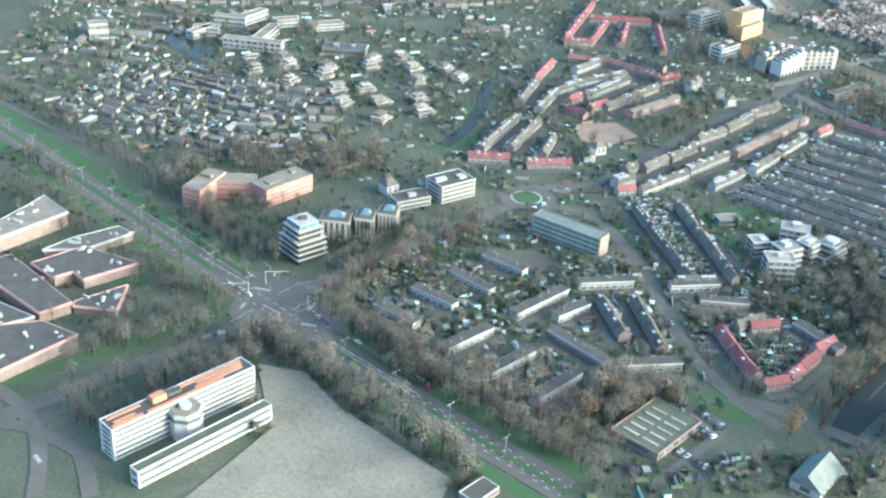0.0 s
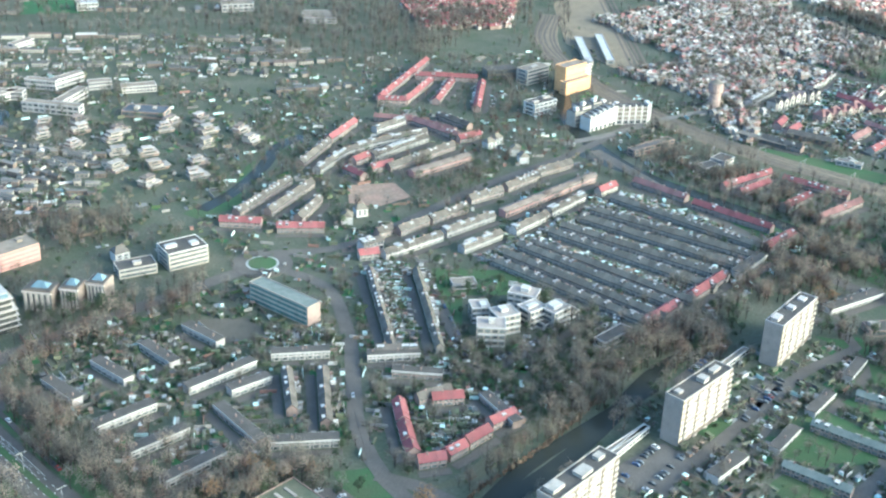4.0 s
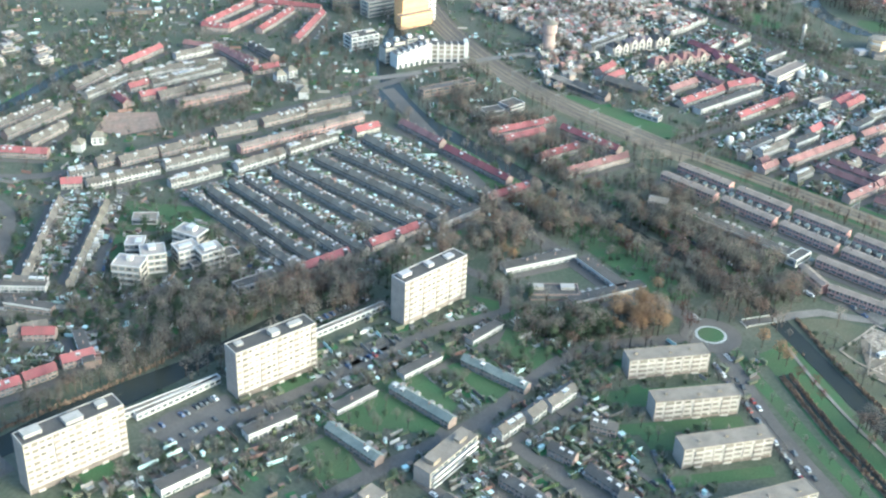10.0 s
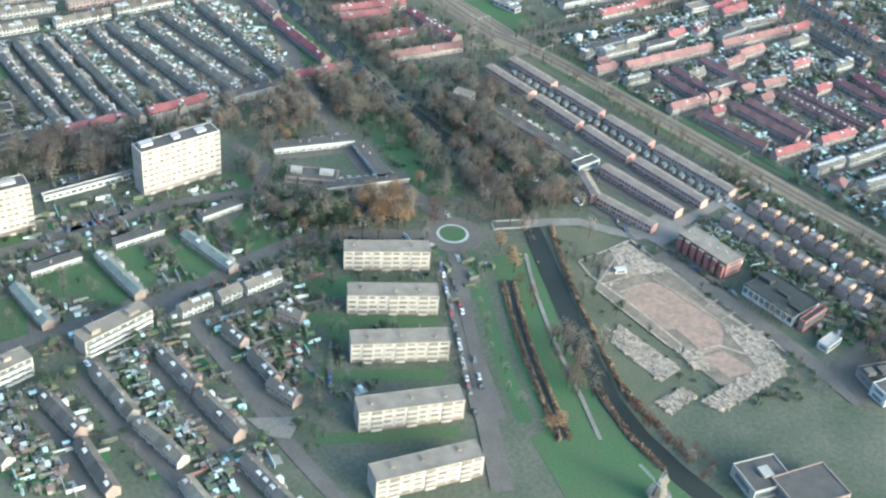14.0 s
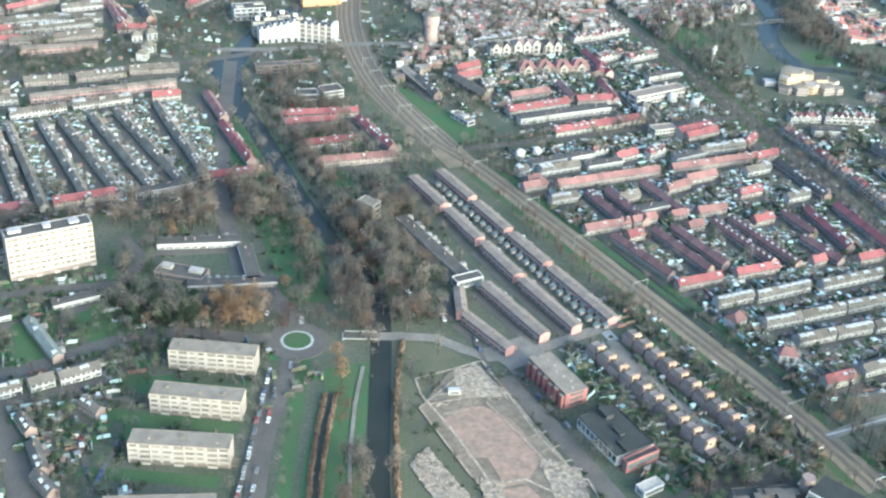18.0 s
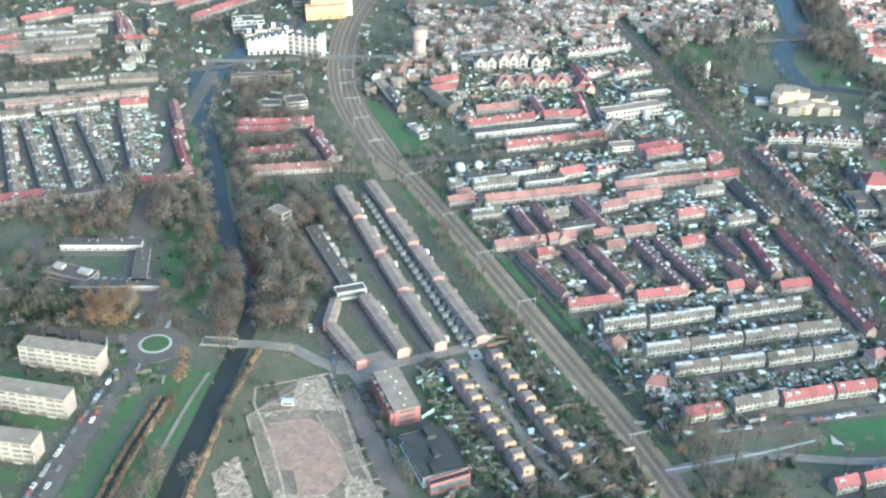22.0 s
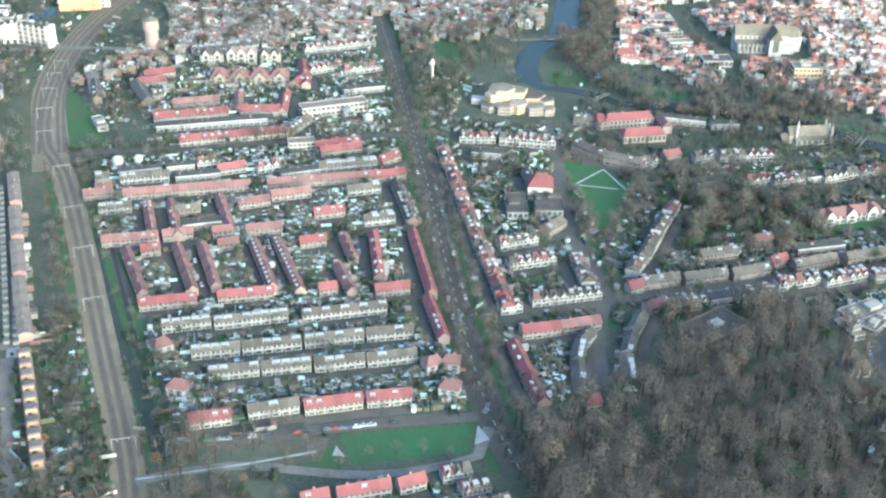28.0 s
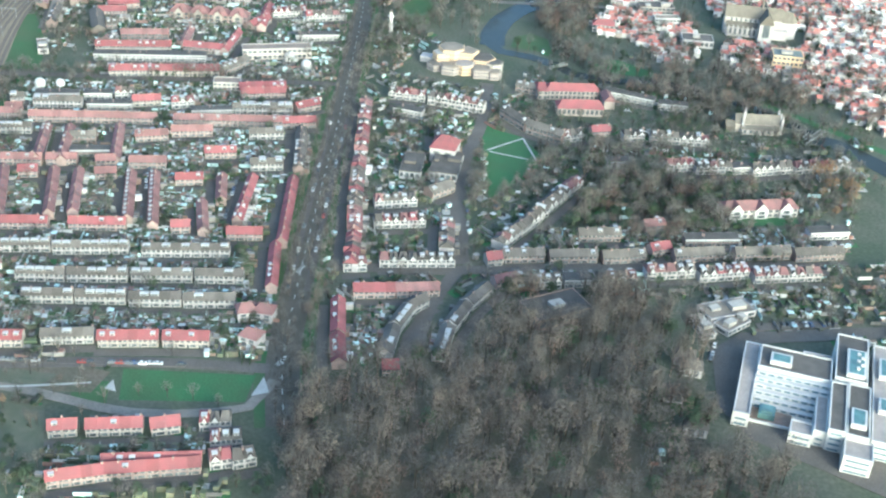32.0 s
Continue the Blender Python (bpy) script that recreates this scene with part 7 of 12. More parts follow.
block("office", 163.3, 538.1, 11.1, 20.2, 12, 5, 2, CONCRETE, BITUMEN, "low grey office wing with flat roof", boxes=1)
wood_house(165.1, 562.4, 20.0, 8.0, 8.0, 5.5, GREY, WHITE, "white house with steep grey roof")
block("office", 225.1, 499.4, -55.6, 40.7, 9, 10.5, 4, CONCRETE, GREENROOF, "long office slab with green glass bands and brick end wall", band=TEAL, frame=BUFF, ends=ROSE, sides=False)
block("office", 4.3, 359.2, 27.3, 64.1, 9, 13.6, 6, CHALK, BITUMEN, "long white office slab with six dark window bands", frame=CHALK)
block("office", 11.5, 341.4, 28.7, 60.6, 5, 7, 2, CHALK, MOSS, "low white office wing with window bands and mossy roof", frame=CHALK)
pavilion = thing("octagon_pavilion", 31.7, 370.7, 0, "white octagonal roof pavilion with dark window band", "office")
part("drum", Shape().prism(ring(6.6, 8), -0.1, 11.5), WHITE, pavilion)
part("window_band", Shape().prism(ring(6.8, 8), 8.2, 9.8), GLASS, pavilion)
part("roof", Shape().prism(ring(6.0, 8), 11.5, 12.0), GRAVEL, pavilion)
part("cap", Shape().prism(ring(2.4, 8), 12.0, 13.6), WHITE, pavilion)
strips = thing("roof_strips", 4.3, 359.2, 27.3, "weathered orange roof strips on the white office slab", "roof strips", z=13.72)
for i, (a, b, c) in enumerate(((1, 14, 1.0), (16, 50, 0.8), (38, 60, 2.6), (3, 12, 3.0), (40, 61, 4.6), (2, 16, 6.4), (30, 62, 6.6))):
    part("strip", Shape().box(a, b, c, c + 1.3, -0.02, 0.5), ROOFORANGE, strips)
part("plant_room", Shape().box(20, 26, 4.0, 7.6, -0.02, 2.6), ROOFORANGE, strips)
part("tank", Shape().box(27, 33, 4.4, 7.2, -0.02, 1.4), BITUMEN, strips)
hall([(-71.8, 539.7), (-41.0, 510.4), (-36.2, 517.7), (-31.2, 519.5), (-6.2, 468.6), (-19.6, 462.7), (-35.9, 490.5), (-50.0, 485.9)], 6, PINK, 1)
hall([(-61.8, 446.2), (-35.6, 456.0), (-18.5, 455.8), (-5.0, 441.1), (-35.3, 420.9), (-59.7, 406.8)], 6, PINK, 2)
hall([(-22.5, 510.0), (2.1, 522.0), (25.3, 499.7), (0.0, 489.3), (-4.1, 497.7), (-12.9, 494.2)], 5.5, PINK, 3)
hall([(-4.8, 472.7), (18.7, 482.5), (12.4, 461.3), (-5.4, 468.8)], 4, PINK, 4)
hall([(-51.4, 537.4), (-22.9, 568.1), (-15.1, 578.0), (-4.2, 555.7), (-36.1, 534.2), (-50.9, 522.8)], 8, PALE, 5, GRAVEL)
hall([(-17.3, 524.0), (-2.7, 534.0), (19.3, 541.8), (25.4, 533.0), (2.0, 521.0)], 4.5, PALE, 6, DARK)
hall([(-56.4, 469.4), (-35.9, 477.0), (-22.0, 461.6), (-35.8, 457.7), (-55.6, 450.8)], 5, PALE, 7)
patch("moss", MOSS, [(75.2, 358.2), (92.5, 365.2), (93.9, 361.8), (77.9, 350.3)], "dark mossy smear on the sand lot")
patch("moss", MOSS, [(50.9, 343.1), (57.8, 346.5), (58.9, 341.1), (52.0, 337.8)], "dark mossy smear on the sand lot")
patch("moss", MOSS, [(83.3, 345.4), (92.0, 336.3), (95.9, 318.7), (88.8, 323.7), (83.1, 335.1)], "dark mossy smear on the sand lot")
patch("moss", MOSS, [(11.8, 336.7), (40.4, 342.4), (41.9, 338.7), (27.0, 332.2)], "dark mossy smear on the sand lot")
patch("moss", MOSS, [(99.9, 367.3), (112.0, 360.5), (119.7, 340.0), (114.5, 337.7), (107.8, 353.9)], "dark mossy smear on the sand lot")
strip("road", ROAD, 6, [(-44.7, 426.0), (-27.6, 402.0), (-21.8, 371.4), (-24.2, 345.2)], "asphalt slip road")
strip("road", ROAD, 6, [(-48.1, 399.4), (-23.6, 386.0), (-7.9, 368.0), (-5.3, 340.4)], "asphalt slip road")
patch("lawn", GRASS, [(12.0, 498.7), (26.4, 501.1), (29.2, 489.4), (14.9, 486.2)], "green yard lawn")
block("hall", 201.5, 309.9, 28.8, 30.8, 22, 3.4, 1, BRICK, MOSS, "low dark-roofed supermarket hall with roof lights", bays=6, boxes=0)
lights = thing("roof_light_rows", 201.5, 309.9, 28.8, "rows of pale roof lights on the supermarket roof", "roof lights", z=3.52)
for i in range(10):
    part("roof_light", Shape().box(30.8 * (0.12 + 0.16 * (i // 2)), 30.8 * (0.12 + 0.16 * (i // 2)) + 1.3, 3 + 9 * (i % 2), 10 + 9 * (i % 2), -0.02, 0.35), BUFF, lights)
chapel_hall = thing("gabled_hall", 250.0, 274.0, 33.0, "pale gabled hall with broad grey-green roof beside the canal", "hall")
occupy(250.0, 274.0, 33.0, 20, 12, 1.0)
part("wall", Shape().box(0, 20, 0, 12, -0.1, 3.6), PALE, chapel_hall)
part("roof", Shape().gable(-0.5, 20.5, -0.6, 12.6, 3.6, 8.4), GREENROOF, chapel_hall)
part("gable_window", Shape().plate(-0.06, 0.0, 4.0, 8.0, 1.0, 3.0), GLASS, chapel_hall)
for i in range(5):
    part("window", Shape().plate(1.5 + 3.8 * i, 3.6 + 3.8 * i, -0.06, 0.02, 1.0, 2.8), GLASS, chapel_hall)
block("shed", 124.5, 301.0, 28.0, 13.0, 8, 3.0, 1, BRICK, BITUMEN, "low dark-roofed shed with white roof edge", frame=WHITE, parapet=0.4)
patch("lawn", GRASS, [(234.4, 347.2), (251.1, 347.3), (252.7, 325.3), (237.1, 329.0)], "green corner lawn")
patch("parking_lot", ROAD, [(205.0, 300.0), (243.0, 322.0), (236.0, 336.0), (225.0, 340.0), (228.0, 318.0), (200.0, 303.0)], "dark asphalt car park of the supermarket")
cars(231.0, 317.0, 226.0, 338.0, 10, 90, True, 0.7, False)
cars(238.0, 321.0, 233.0, 336.0, 8, 91, True, 0.7, False)
cars(212.6, 313.4, 218.2, 301.4, 8, 1, True, 0.75, False)
cars(199.6, 302.6, 212.8, 295.9, 9, 2, True, 0.75, False)


# ---- houses, north side ----
terrace(188.8, 475.8, -55.8, 24.5, 5.2, 6, "flat")
terrace(167.6, 463.2, -59.9, 25.1, 5.2, 6, "flat")
terrace(145.5, 452.8, -56.8, 24.5, 5.2, 6, "flat")
terrace(124.2, 441.7, -58.6, 24.4, 5.2, 6, "flat")
terrace(185.9, 418.0, 26.4, 35.9, 5.2, 9, "flat")
terrace(203.7, 411.8, 21.2, 20.1, 5.2, 5, "flat")
terrace(146.4, 397.8, 25.5, 27.6, 5.2, 7, "flat")
terrace(158.4, 376.0, 25.5, 27.1, 5.2, 7, "flat")
terrace(170.1, 353.5, 28.2, 28.5, 5.2, 7, "flat")
terrace(225.4, 438.1, -7.8, 27.2, 5.2, 7, "flat")
terrace(212.9, 368.7, -9.7, 28.5, 5.2, 7, "flat")
terrace(227.6, 424.5, -96.4, 33.4, 4.8, 8, "grey")
terrace(243.3, 420.8, -99.9, 43.4, 5.2, 11, "grey")
terrace(194.4, 402.5, -66.8, 33.9, 5.2, 8, "flatb")
terrace(222.0, 592.7, -20.1, 24.1, 6.0, 6, "red")
terrace(252.6, 576.1, -12.5, 26.8, 6.0, 7, "red")
terrace(235.3, 601.7, 48.0, 59.2, 5.6, 14, "grey")
terrace(253.7, 599.4, 48.8, 51.4, 5.6, 13, "grey")
terrace(269.1, 586.1, 55.5, 31.6, 5.6, 8, "grey")
terrace(286.8, 670.9, 53.7, 45.1, 5.6, 11, "grey")
terrace(314.8, 711.6, 50.9, 40.4, 5.6, 10, "red")
terrace(371.8, 792.2, 54.3, 108.1, 5.6, 26, "red")
terrace(411.0, 840.0, -20.7, 50.0, 5.6, 12, "red")
terrace(388.0, 780.2, 53.5, 57.0, 5.6, 14, "red")
terrace(411.0, 774.7, 59.5, 54.0, 5.6, 13, "red")
terrace(436.0, 752.0, 67.5, 66.0, 5.6, 16, "red")
terrace(366.6, 787.0, -19.9, 21.0, 5.6, 5, "red")
terrace(372.7, 745.6, -53.6, 46.3, 5.6, 11, "dred")
grove([(207.1, 615.5), (329.0, 924.4), (588.2, 887.8), (596.5, 678.8), (509.9, 557.3), (287.2, 543.1)], 320, ["bare", "rust", "bare", "leaf"], 960, 0.7, low=True)
terrace(295.0, 657.4, 49.4, 38.0, 5.6, 9, "greyw")
terrace(319.0, 685.6, 28.8, 27.3, 5.6, 7, "greyw")
terrace(342.4, 698.5, 17.8, 42.6, 5.6, 10, "greyw")
terrace(335.0, 673.5, 30.7, 52.8, 5.6, 13, "greyw")
terrace(340.1, 651.5, 29.5, 61.7, 5.6, 15, "grey")
terrace(352.0, 638.5, 24.7, 50.2, 5.6, 12, "zinc")
terrace(309.4, 657.3, -63.1, 17.9, 5.6, 4, "red")
terrace(328.3, 651.7, 23.4, 17.8, 5.6, 4, "red")
terrace(321.0, 667.2, 34.8, 14.6, 5.6, 4, "red")
terrace(353.5, 749.6, -28.9, 29.1, 5.6, 7, "dred")
terrace(378.0, 736.5, -60.0, 43.5, 5.6, 11, "dred")
terrace(398.8, 744.9, -62.6, 32.1, 5.6, 8, "grey")
terrace(400.7, 691.8, 21.3, 19.4, 5.6, 5, "red")
terrace(349.5, 723.5, 30.0, 41.1, 5.6, 10, "greyw")
wood_house(417.7, 680.7, 20.0, 7.0, 6.5, 5.0, DARK, WHITE, "white gabled house with dark roof")
wood_house(430.7, 664.6, 68.0, 7.0, 6.5, 5.0, DARK, WHITE, "white gabled house with dark roof")
wood_house(425.4, 688.3, 30.0, 7.0, 6.5, 5.0, DARK, WHITE, "white gabled house with dark roof")
wood_house(431.0, 650.3, 85.0, 7.0, 6.5, 5.0, DARK, WHITE, "white gabled house with dark roof")
wood_house(295.0, 581.9, 75.0, 7.0, 6.5, 5.0, DARK, WHITE, "white gabled house with dark roof")
wood_house(305.2, 590.7, 5.0, 7.0, 6.5, 5.0, DARK, WHITE, "white gabled house with dark roof")
terrace(387.9, 566.3, 28.2, 88.0, 5.6, 21, "zinc")
terrace(304.5, 528.2, 23.4, 41.3, 5.6, 10, "greyw")
terrace(345.4, 547.6, 25.4, 39.2, 5.6, 10, "greyw")
terrace(348.6, 524.9, 26.9, 31.1, 5.6, 8, "greyw")
terrace(385.6, 541.3, 32.2, 32.5, 5.6, 8, "greyw")
terrace(416.1, 561.2, 31.9, 35.3, 5.6, 9, "greyw")
terrace(307.9, 554.8, 28.0, 11.2, 5.6, 3, "grey")
terrace(320.4, 555.7, 27.7, 23.1, 5.6, 6, "grey")
terrace(342.5, 566.1, 27.7, 30.5, 5.6, 7, "grey")
terrace(374.6, 590.0, 21.1, 26.1, 5.6, 6, "grey")
terrace(403.2, 602.9, 29.6, 31.0, 5.6, 8, "grey")
terrace(431.0, 621.9, 21.1, 31.3, 5.6, 8, "grey")
terrace(290.0, 530.2, 1.0, 11.0, 5.6, 3, "redw")
terrace(457.9, 583.5, 26.5, 16.8, 5.6, 4, "redw")
terrace(294.3, 538.6, 19.0, 13.2, 7.2, 3, "greyw", 5.1)
terrace(485.3, 595.6, -60.1, 38.6, 5.6, 9, "dred")
terrace(505.4, 554.5, -58.7, 52.9, 5.6, 13, "red")
terrace(519.2, 486.6, 27.7, 29.1, 6.0, 7, "red")
terrace(485.3, 460.4, 33.5, 31.2, 6.0, 8, "flat")
terrace(448.3, 443.0, 31.9, 32.2, 6.0, 8, "red")
terrace(410.8, 422.7, 29.4, 29.7, 6.0, 7, "red")
terrace(358.0, 509.3, -59.0, 97.2, 4.8, 24, "dark", 3.4)
terrace(367.7, 515.5, -59.4, 104.3, 4.8, 25, "dark", 3.4)
terrace(379.4, 523.5, -58.9, 104.0, 4.8, 25, "dark", 3.4)
terrace(388.1, 526.7, -58.3, 104.0, 4.8, 25, "dark", 3.4)
terrace(403.5, 536.7, -56.2, 105.4, 4.8, 26, "dark", 3.4)
terrace(413.2, 542.2, -53.3, 103.9, 4.8, 25, "dark", 3.4)
terrace(428.8, 550.6, -53.6, 101.2, 4.8, 25, "dark", 3.4)
terrace(440.2, 560.4, -52.5, 104.5, 4.8, 25, "dark", 3.4)
terrace(460.1, 575.0, -58.4, 101.5, 4.8, 25, "dark", 3.4)
gardens([(367.2, 525.0), (377.7, 529.8), (431.5, 439.4), (420.2, 436.3)], 160, 20, 0.25)
gardens([(388.2, 538.5), (398.2, 542.2), (458.9, 452.5), (443.1, 447.0)], 180, 21, 0.25)
gardens([(414.4, 554.2), (423.8, 557.7), (486.9, 472.1), (473.0, 465.3)], 180, 22, 0.25)
gardens([(449.3, 574.4), (472.7, 592.2), (523.0, 507.1), (514.1, 494.1)], 200, 23, 0.25)
terrace(289.0, 512.4, -96.6, 81.9, 4.0, 20, "grey")
terrace(313.3, 507.1, -98.3, 82.0, 4.0, 20, "dark")
terrace(273.3, 428.9, -11.1, 19.5, 6.0, 5, "greyw")
terrace(275.8, 410.8, -22.3, 23.0, 4.8, 6, "flatb")
gardens([(294.2, 524.8), (314.4, 520.0), (303.0, 438.3), (284.6, 442.9)], 300, 31, 0.3)
terrace(269.5, 387.0, -97.8, 15.2, 5.6, 4, "red")
terrace(267.3, 370.1, -96.9, 13.1, 5.6, 3, "red")
terrace(265.6, 355.5, -90.8, 7.2, 5.6, 2, "red")
terrace(268.2, 340.4, -1.2, 11.6, 5.6, 3, "red")
terrace(282.0, 342.1, 26.4, 10.4, 5.6, 3, "red")
terrace(292.6, 348.2, 28.3, 13.6, 5.6, 3, "red")
terrace(306.4, 358.7, 20.9, 13.7, 5.6, 3, "red")
terrace(287.0, 383.1, -6.9, 13.9, 5.6, 3, "red")
terrace(308.3, 382.9, -75.6, 26.0, 4.8, 6, "flatb")
terrace(281.4, 384.7, 13.2, 16.6, 4.8, 4, "grey")
gardens([(281.7, 387.0), (300.8, 380.2), (307.5, 367.0), (278.0, 353.7)], 70, 32, 0.6)
gardens([(249.6, 436.1), (286.8, 426.8), (280.2, 408.7), (254.7, 379.4)], 1, 33, 0.35)
terrace(268.4, 426.0, -8.6, 24.5, 5.2, 6, "flat")
block("hall", 359.9, 433.4, 24.5, 25.1, 8, 3.5, 1, PALE, BITUMEN, "low flat-roofed school hall with pale front", bays=6)


# ---- villas and low houses in the distance ----
villas = random.Random(7)
villa_cube(125.9, 785.6, 15.0, villas)
villa_cube(126.3, 766.5, 24.0, villas)
villa_cube(150.1, 787.6, 35.0, villas)
villa_cube(151.3, 769.3, 25.0, villas)
villa_cube(148.2, 742.2, 46.0, villas)
villa_cube(170.2, 748.6, 24.0, villas)
villa_cube(177.9, 762.4, 35.0, villas)
villa_cube(173.1, 720.3, 11.0, villas)
villa_cube(172.1, 695.3, 41.0, villas)
villa_cube(194.2, 716.6, 10.0, villas)
villa_cube(208.3, 759.6, 14.0, villas)
villa_cube(215.4, 773.0, 44.0, villas)
villa_cube(195.5, 691.1, 16.0, villas)
villa_cube(191.0, 664.1, 44.0, villas)
villa_cube(236.5, 774.5, 34.0, villas)
villa_cube(234.7, 750.4, 24.0, villas)
villa_cube(230.6, 724.5, 26.0, villas)
villa_cube(224.0, 691.1, 21.0, villas)
villa_cube(218.0, 668.9, 14.0, villas)
villa_cube(258.3, 746.4, 44.0, villas)
villa_cube(261.0, 722.6, 45.0, villas)
block("apartment_block", 94.9, 852.6, -17.1, 18.9, 9, 6, 2, PALE, GRAVEL, "pale low apartment building with flat roof", bays=10, category="apartment building", group="far apartment buildings")
block("apartment_block", 112.5, 822.4, -27.9, 43.8, 8, 7, 2, PALE, GRAVEL, "pale low apartment building with flat roof", bays=10, category="apartment building", group="far apartment buildings")
block("apartment_block", 113.9, 876.4, -25.6, 24.6, 8, 7, 2, PALE, GRAVEL, "pale low apartment building with flat roof", bays=10, category="apartment building", group="far apartment buildings")
block("apartment_block", 136.5, 868.6, 40.1, 27.5, 8, 7, 2, PALE, GRAVEL, "pale low apartment building with flat roof", bays=10, category="apartment building", group="far apartment buildings")
block("apartment_block", 140.2, 816.6, 58.6, 36.6, 8, 7, 2, PALE, GRAVEL, "pale low apartment building with flat roof", bays=10, category="apartment building", group="far apartment buildings")
block("apartment_block", 159.9, 861.0, 5.5, 17.7, 8, 6, 2, PALE, GRAVEL, "pale low apartment building with flat roof", bays=10, category="apartment building", group="far apartment buildings")
block("apartment_block", 183.7, 847.7, 4.0, 25.7, 10, 5, 2, PALE, GRAVEL, "pale low apartment building with flat roof", bays=10, category="apartment building", group="far apartment buildings")
block("apartment_block", 93.9, 840.4, 41.0, 26.8, 7, 6, 2, PALE, GRAVEL, "pale low apartment building with flat roof", bays=10, category="apartment building", group="far apartment buildings")
block("apartment_block", 75.4, 936.0, 41.9, 25.5, 8, 6, 2, PALE, GRAVEL, "pale low apartment building with flat roof", bays=10, category="apartment building", group="far apartment buildings")
block("apartment_block", 105.4, 977.2, 45.5, 22.1, 8, 6, 2, PALE, GRAVEL, "pale low apartment building with flat roof", bays=10, category="apartment building", group="far apartment buildings")
block("apartment_block", 21.2, 850.3, 2.5, 13.7, 9, 12, 2, PALE, GRAVEL, "pale low apartment building with flat roof", bays=10, category="apartment building", group="far apartment buildings")
block("school", 179.9, 795.8, -23.3, 31.1, 16, 4.5, 1, BRICK, BLUEROOF, "low school with dark blue-grey roof", boxes=2)
patch("water", WATER, [(64.9, 870.7), (78.3, 854.8), (102.4, 805.4), (104.5, 786.8), (86.9, 808.0), (69.4, 842.9)], "pond water")
patch("lawn", GRASS, [(203.8, 616.2), (234.5, 637.2), (251.5, 683.0), (259.6, 692.1), (237.7, 618.4), (211.6, 606.1)], "green park meadow")
strip("water", WATER, 9, [(214.9, 618.4), (240.5, 645.4), (262.6, 681.0), (279.4, 716.0), (298.4, 730.0)], "park stream water")
patch("sports_field", BRIGHT_GRASS, [(111.3, 1151.4), (168.3, 1154.0), (168.4, 1097.1), (106.3, 1101.0)], "green sports field")
quarter(-9.1, 712.7, -41.9, 127.2, 108.1, 11, 32, ("grey", "flatb", "dark", "grey"), 5, seed=3)
quarter(87.9, 635.7, -14.8, 60.8, 98.0, 7, 15, ("grey", "flatb", "dark"), 5, seed=4)
quarter(-22.5, 811.9, -26.8, 78.1, 139.3, 7, 13, ("greyw", "grey"), 7, seed=5)
quarter(64.0, 938.3, -10.5, 157.4, 85.7, 3, 26, ("greyw", "grey"), 7, seed=6)
quarter(217.5, 901.8, -20.4, 92.1, 89.6, 4, 15, ("greyw", "flatb"), 7, seed=8)
quarter(292.9, 826.3, 0.5, 73.7, 105.7, 4, 12, ("grey", "greyw"), 7, seed=9)
gardens([(-10.0, 725.3), (132.7, 617.2), (154.3, 625.7), (99.5, 775.8), (48.6, 820.5)], 420, 41, 0.4)
gardens([(-23.6, 826.2), (47.4, 790.5), (69.3, 995.0), (-16.0, 981.2)], 120, 42, 0.3)
grove([(88.7, 629.9), (161.7, 628.6), (164.1, 590.9), (138.8, 576.7), (82.4, 599.3)], 16, ['bare', 'tan'], 50, 1.0)
grove([(157.5, 1019.7), (347.9, 995.0), (310.4, 862.2), (168.3, 788.3), (132.2, 889.2)], 110, ['bare', 'leaf', 'bare'], 51, 1.0)
grove([(76.4, 960.0), (140.2, 818.3), (158.9, 689.6), (118.0, 707.1), (81.6, 790.6)], 60, ['bare', 'bare', 'leaf'], 52, 0.9)
grove([(-31.3, 1044.2), (80.6, 1029.7), (70.2, 856.1), (-25.2, 871.2)], 50, ['bare', 'leaf'], 53, 1.0)
grove([(-10.0, 1137.6), (590.4, 1137.8), (483.2, 950.5), (-5.3, 1036.8)], 80, ['bare'], 54, 1.0)
grove([(114.8, 809.7), (276.4, 783.1), (237.0, 646.0), (165.9, 650.1)], 60, ['bare', 'leaf'], 55, 0.7)


# ---- canal side, schools and bungalows ----
terrace(510.4, 413.4, 14.4, 39.7, 6.4, 10, "flat", 3.1)
terrace(548.5, 420.1, -68.5, 31.7, 6.4, 8, "flatb", 3.1)
terrace(534.5, 379.4, 15.1, 41.2, 5.6, 10, "flatb", 3.1)
block("school", 516.1, 388.6, -8.5, 23.8, 10, 3.2, 1, BRICK, BITUMEN, "low flat school hall with dark roof", boxes=2)
terrace(416.6, 312.3, 33.1, 21.3, 4.8, 5, "flat", 2.8)
terrace(447.2, 332.7, 32.5, 21.9, 4.8, 5, "flat", 2.8)
terrace(481.3, 354.2, 35.9, 20.3, 4.8, 5, "flat", 2.8)
terrace(410.5, 301.4, -54.0, 28.4, 4.8, 7, "green")
terrace(439.3, 324.4, -53.1, 33.4, 4.8, 8, "green")
terrace(473.0, 340.0, -47.8, 32.9, 4.8, 8, "green")
terrace(479.1, 287.1, 36.4, 13.8, 5.6, 3, "greyw")
terrace(493.5, 296.0, 38.9, 9.9, 5.6, 2, "greyw")
terrace(503.5, 302.2, 36.6, 16.6, 5.6, 4, "greyw")
terrace(494.4, 276.7, -48.1, 11.5, 4.8, 3, "grey")
terrace(505.1, 261.8, -57.1, 17.2, 4.8, 4, "grey")
terrace(512.8, 245.4, -42.7, 13.7, 4.8, 3, "grey")
terrace(515.3, 288.5, -30.4, 10.7, 4.8, 3, "grey")
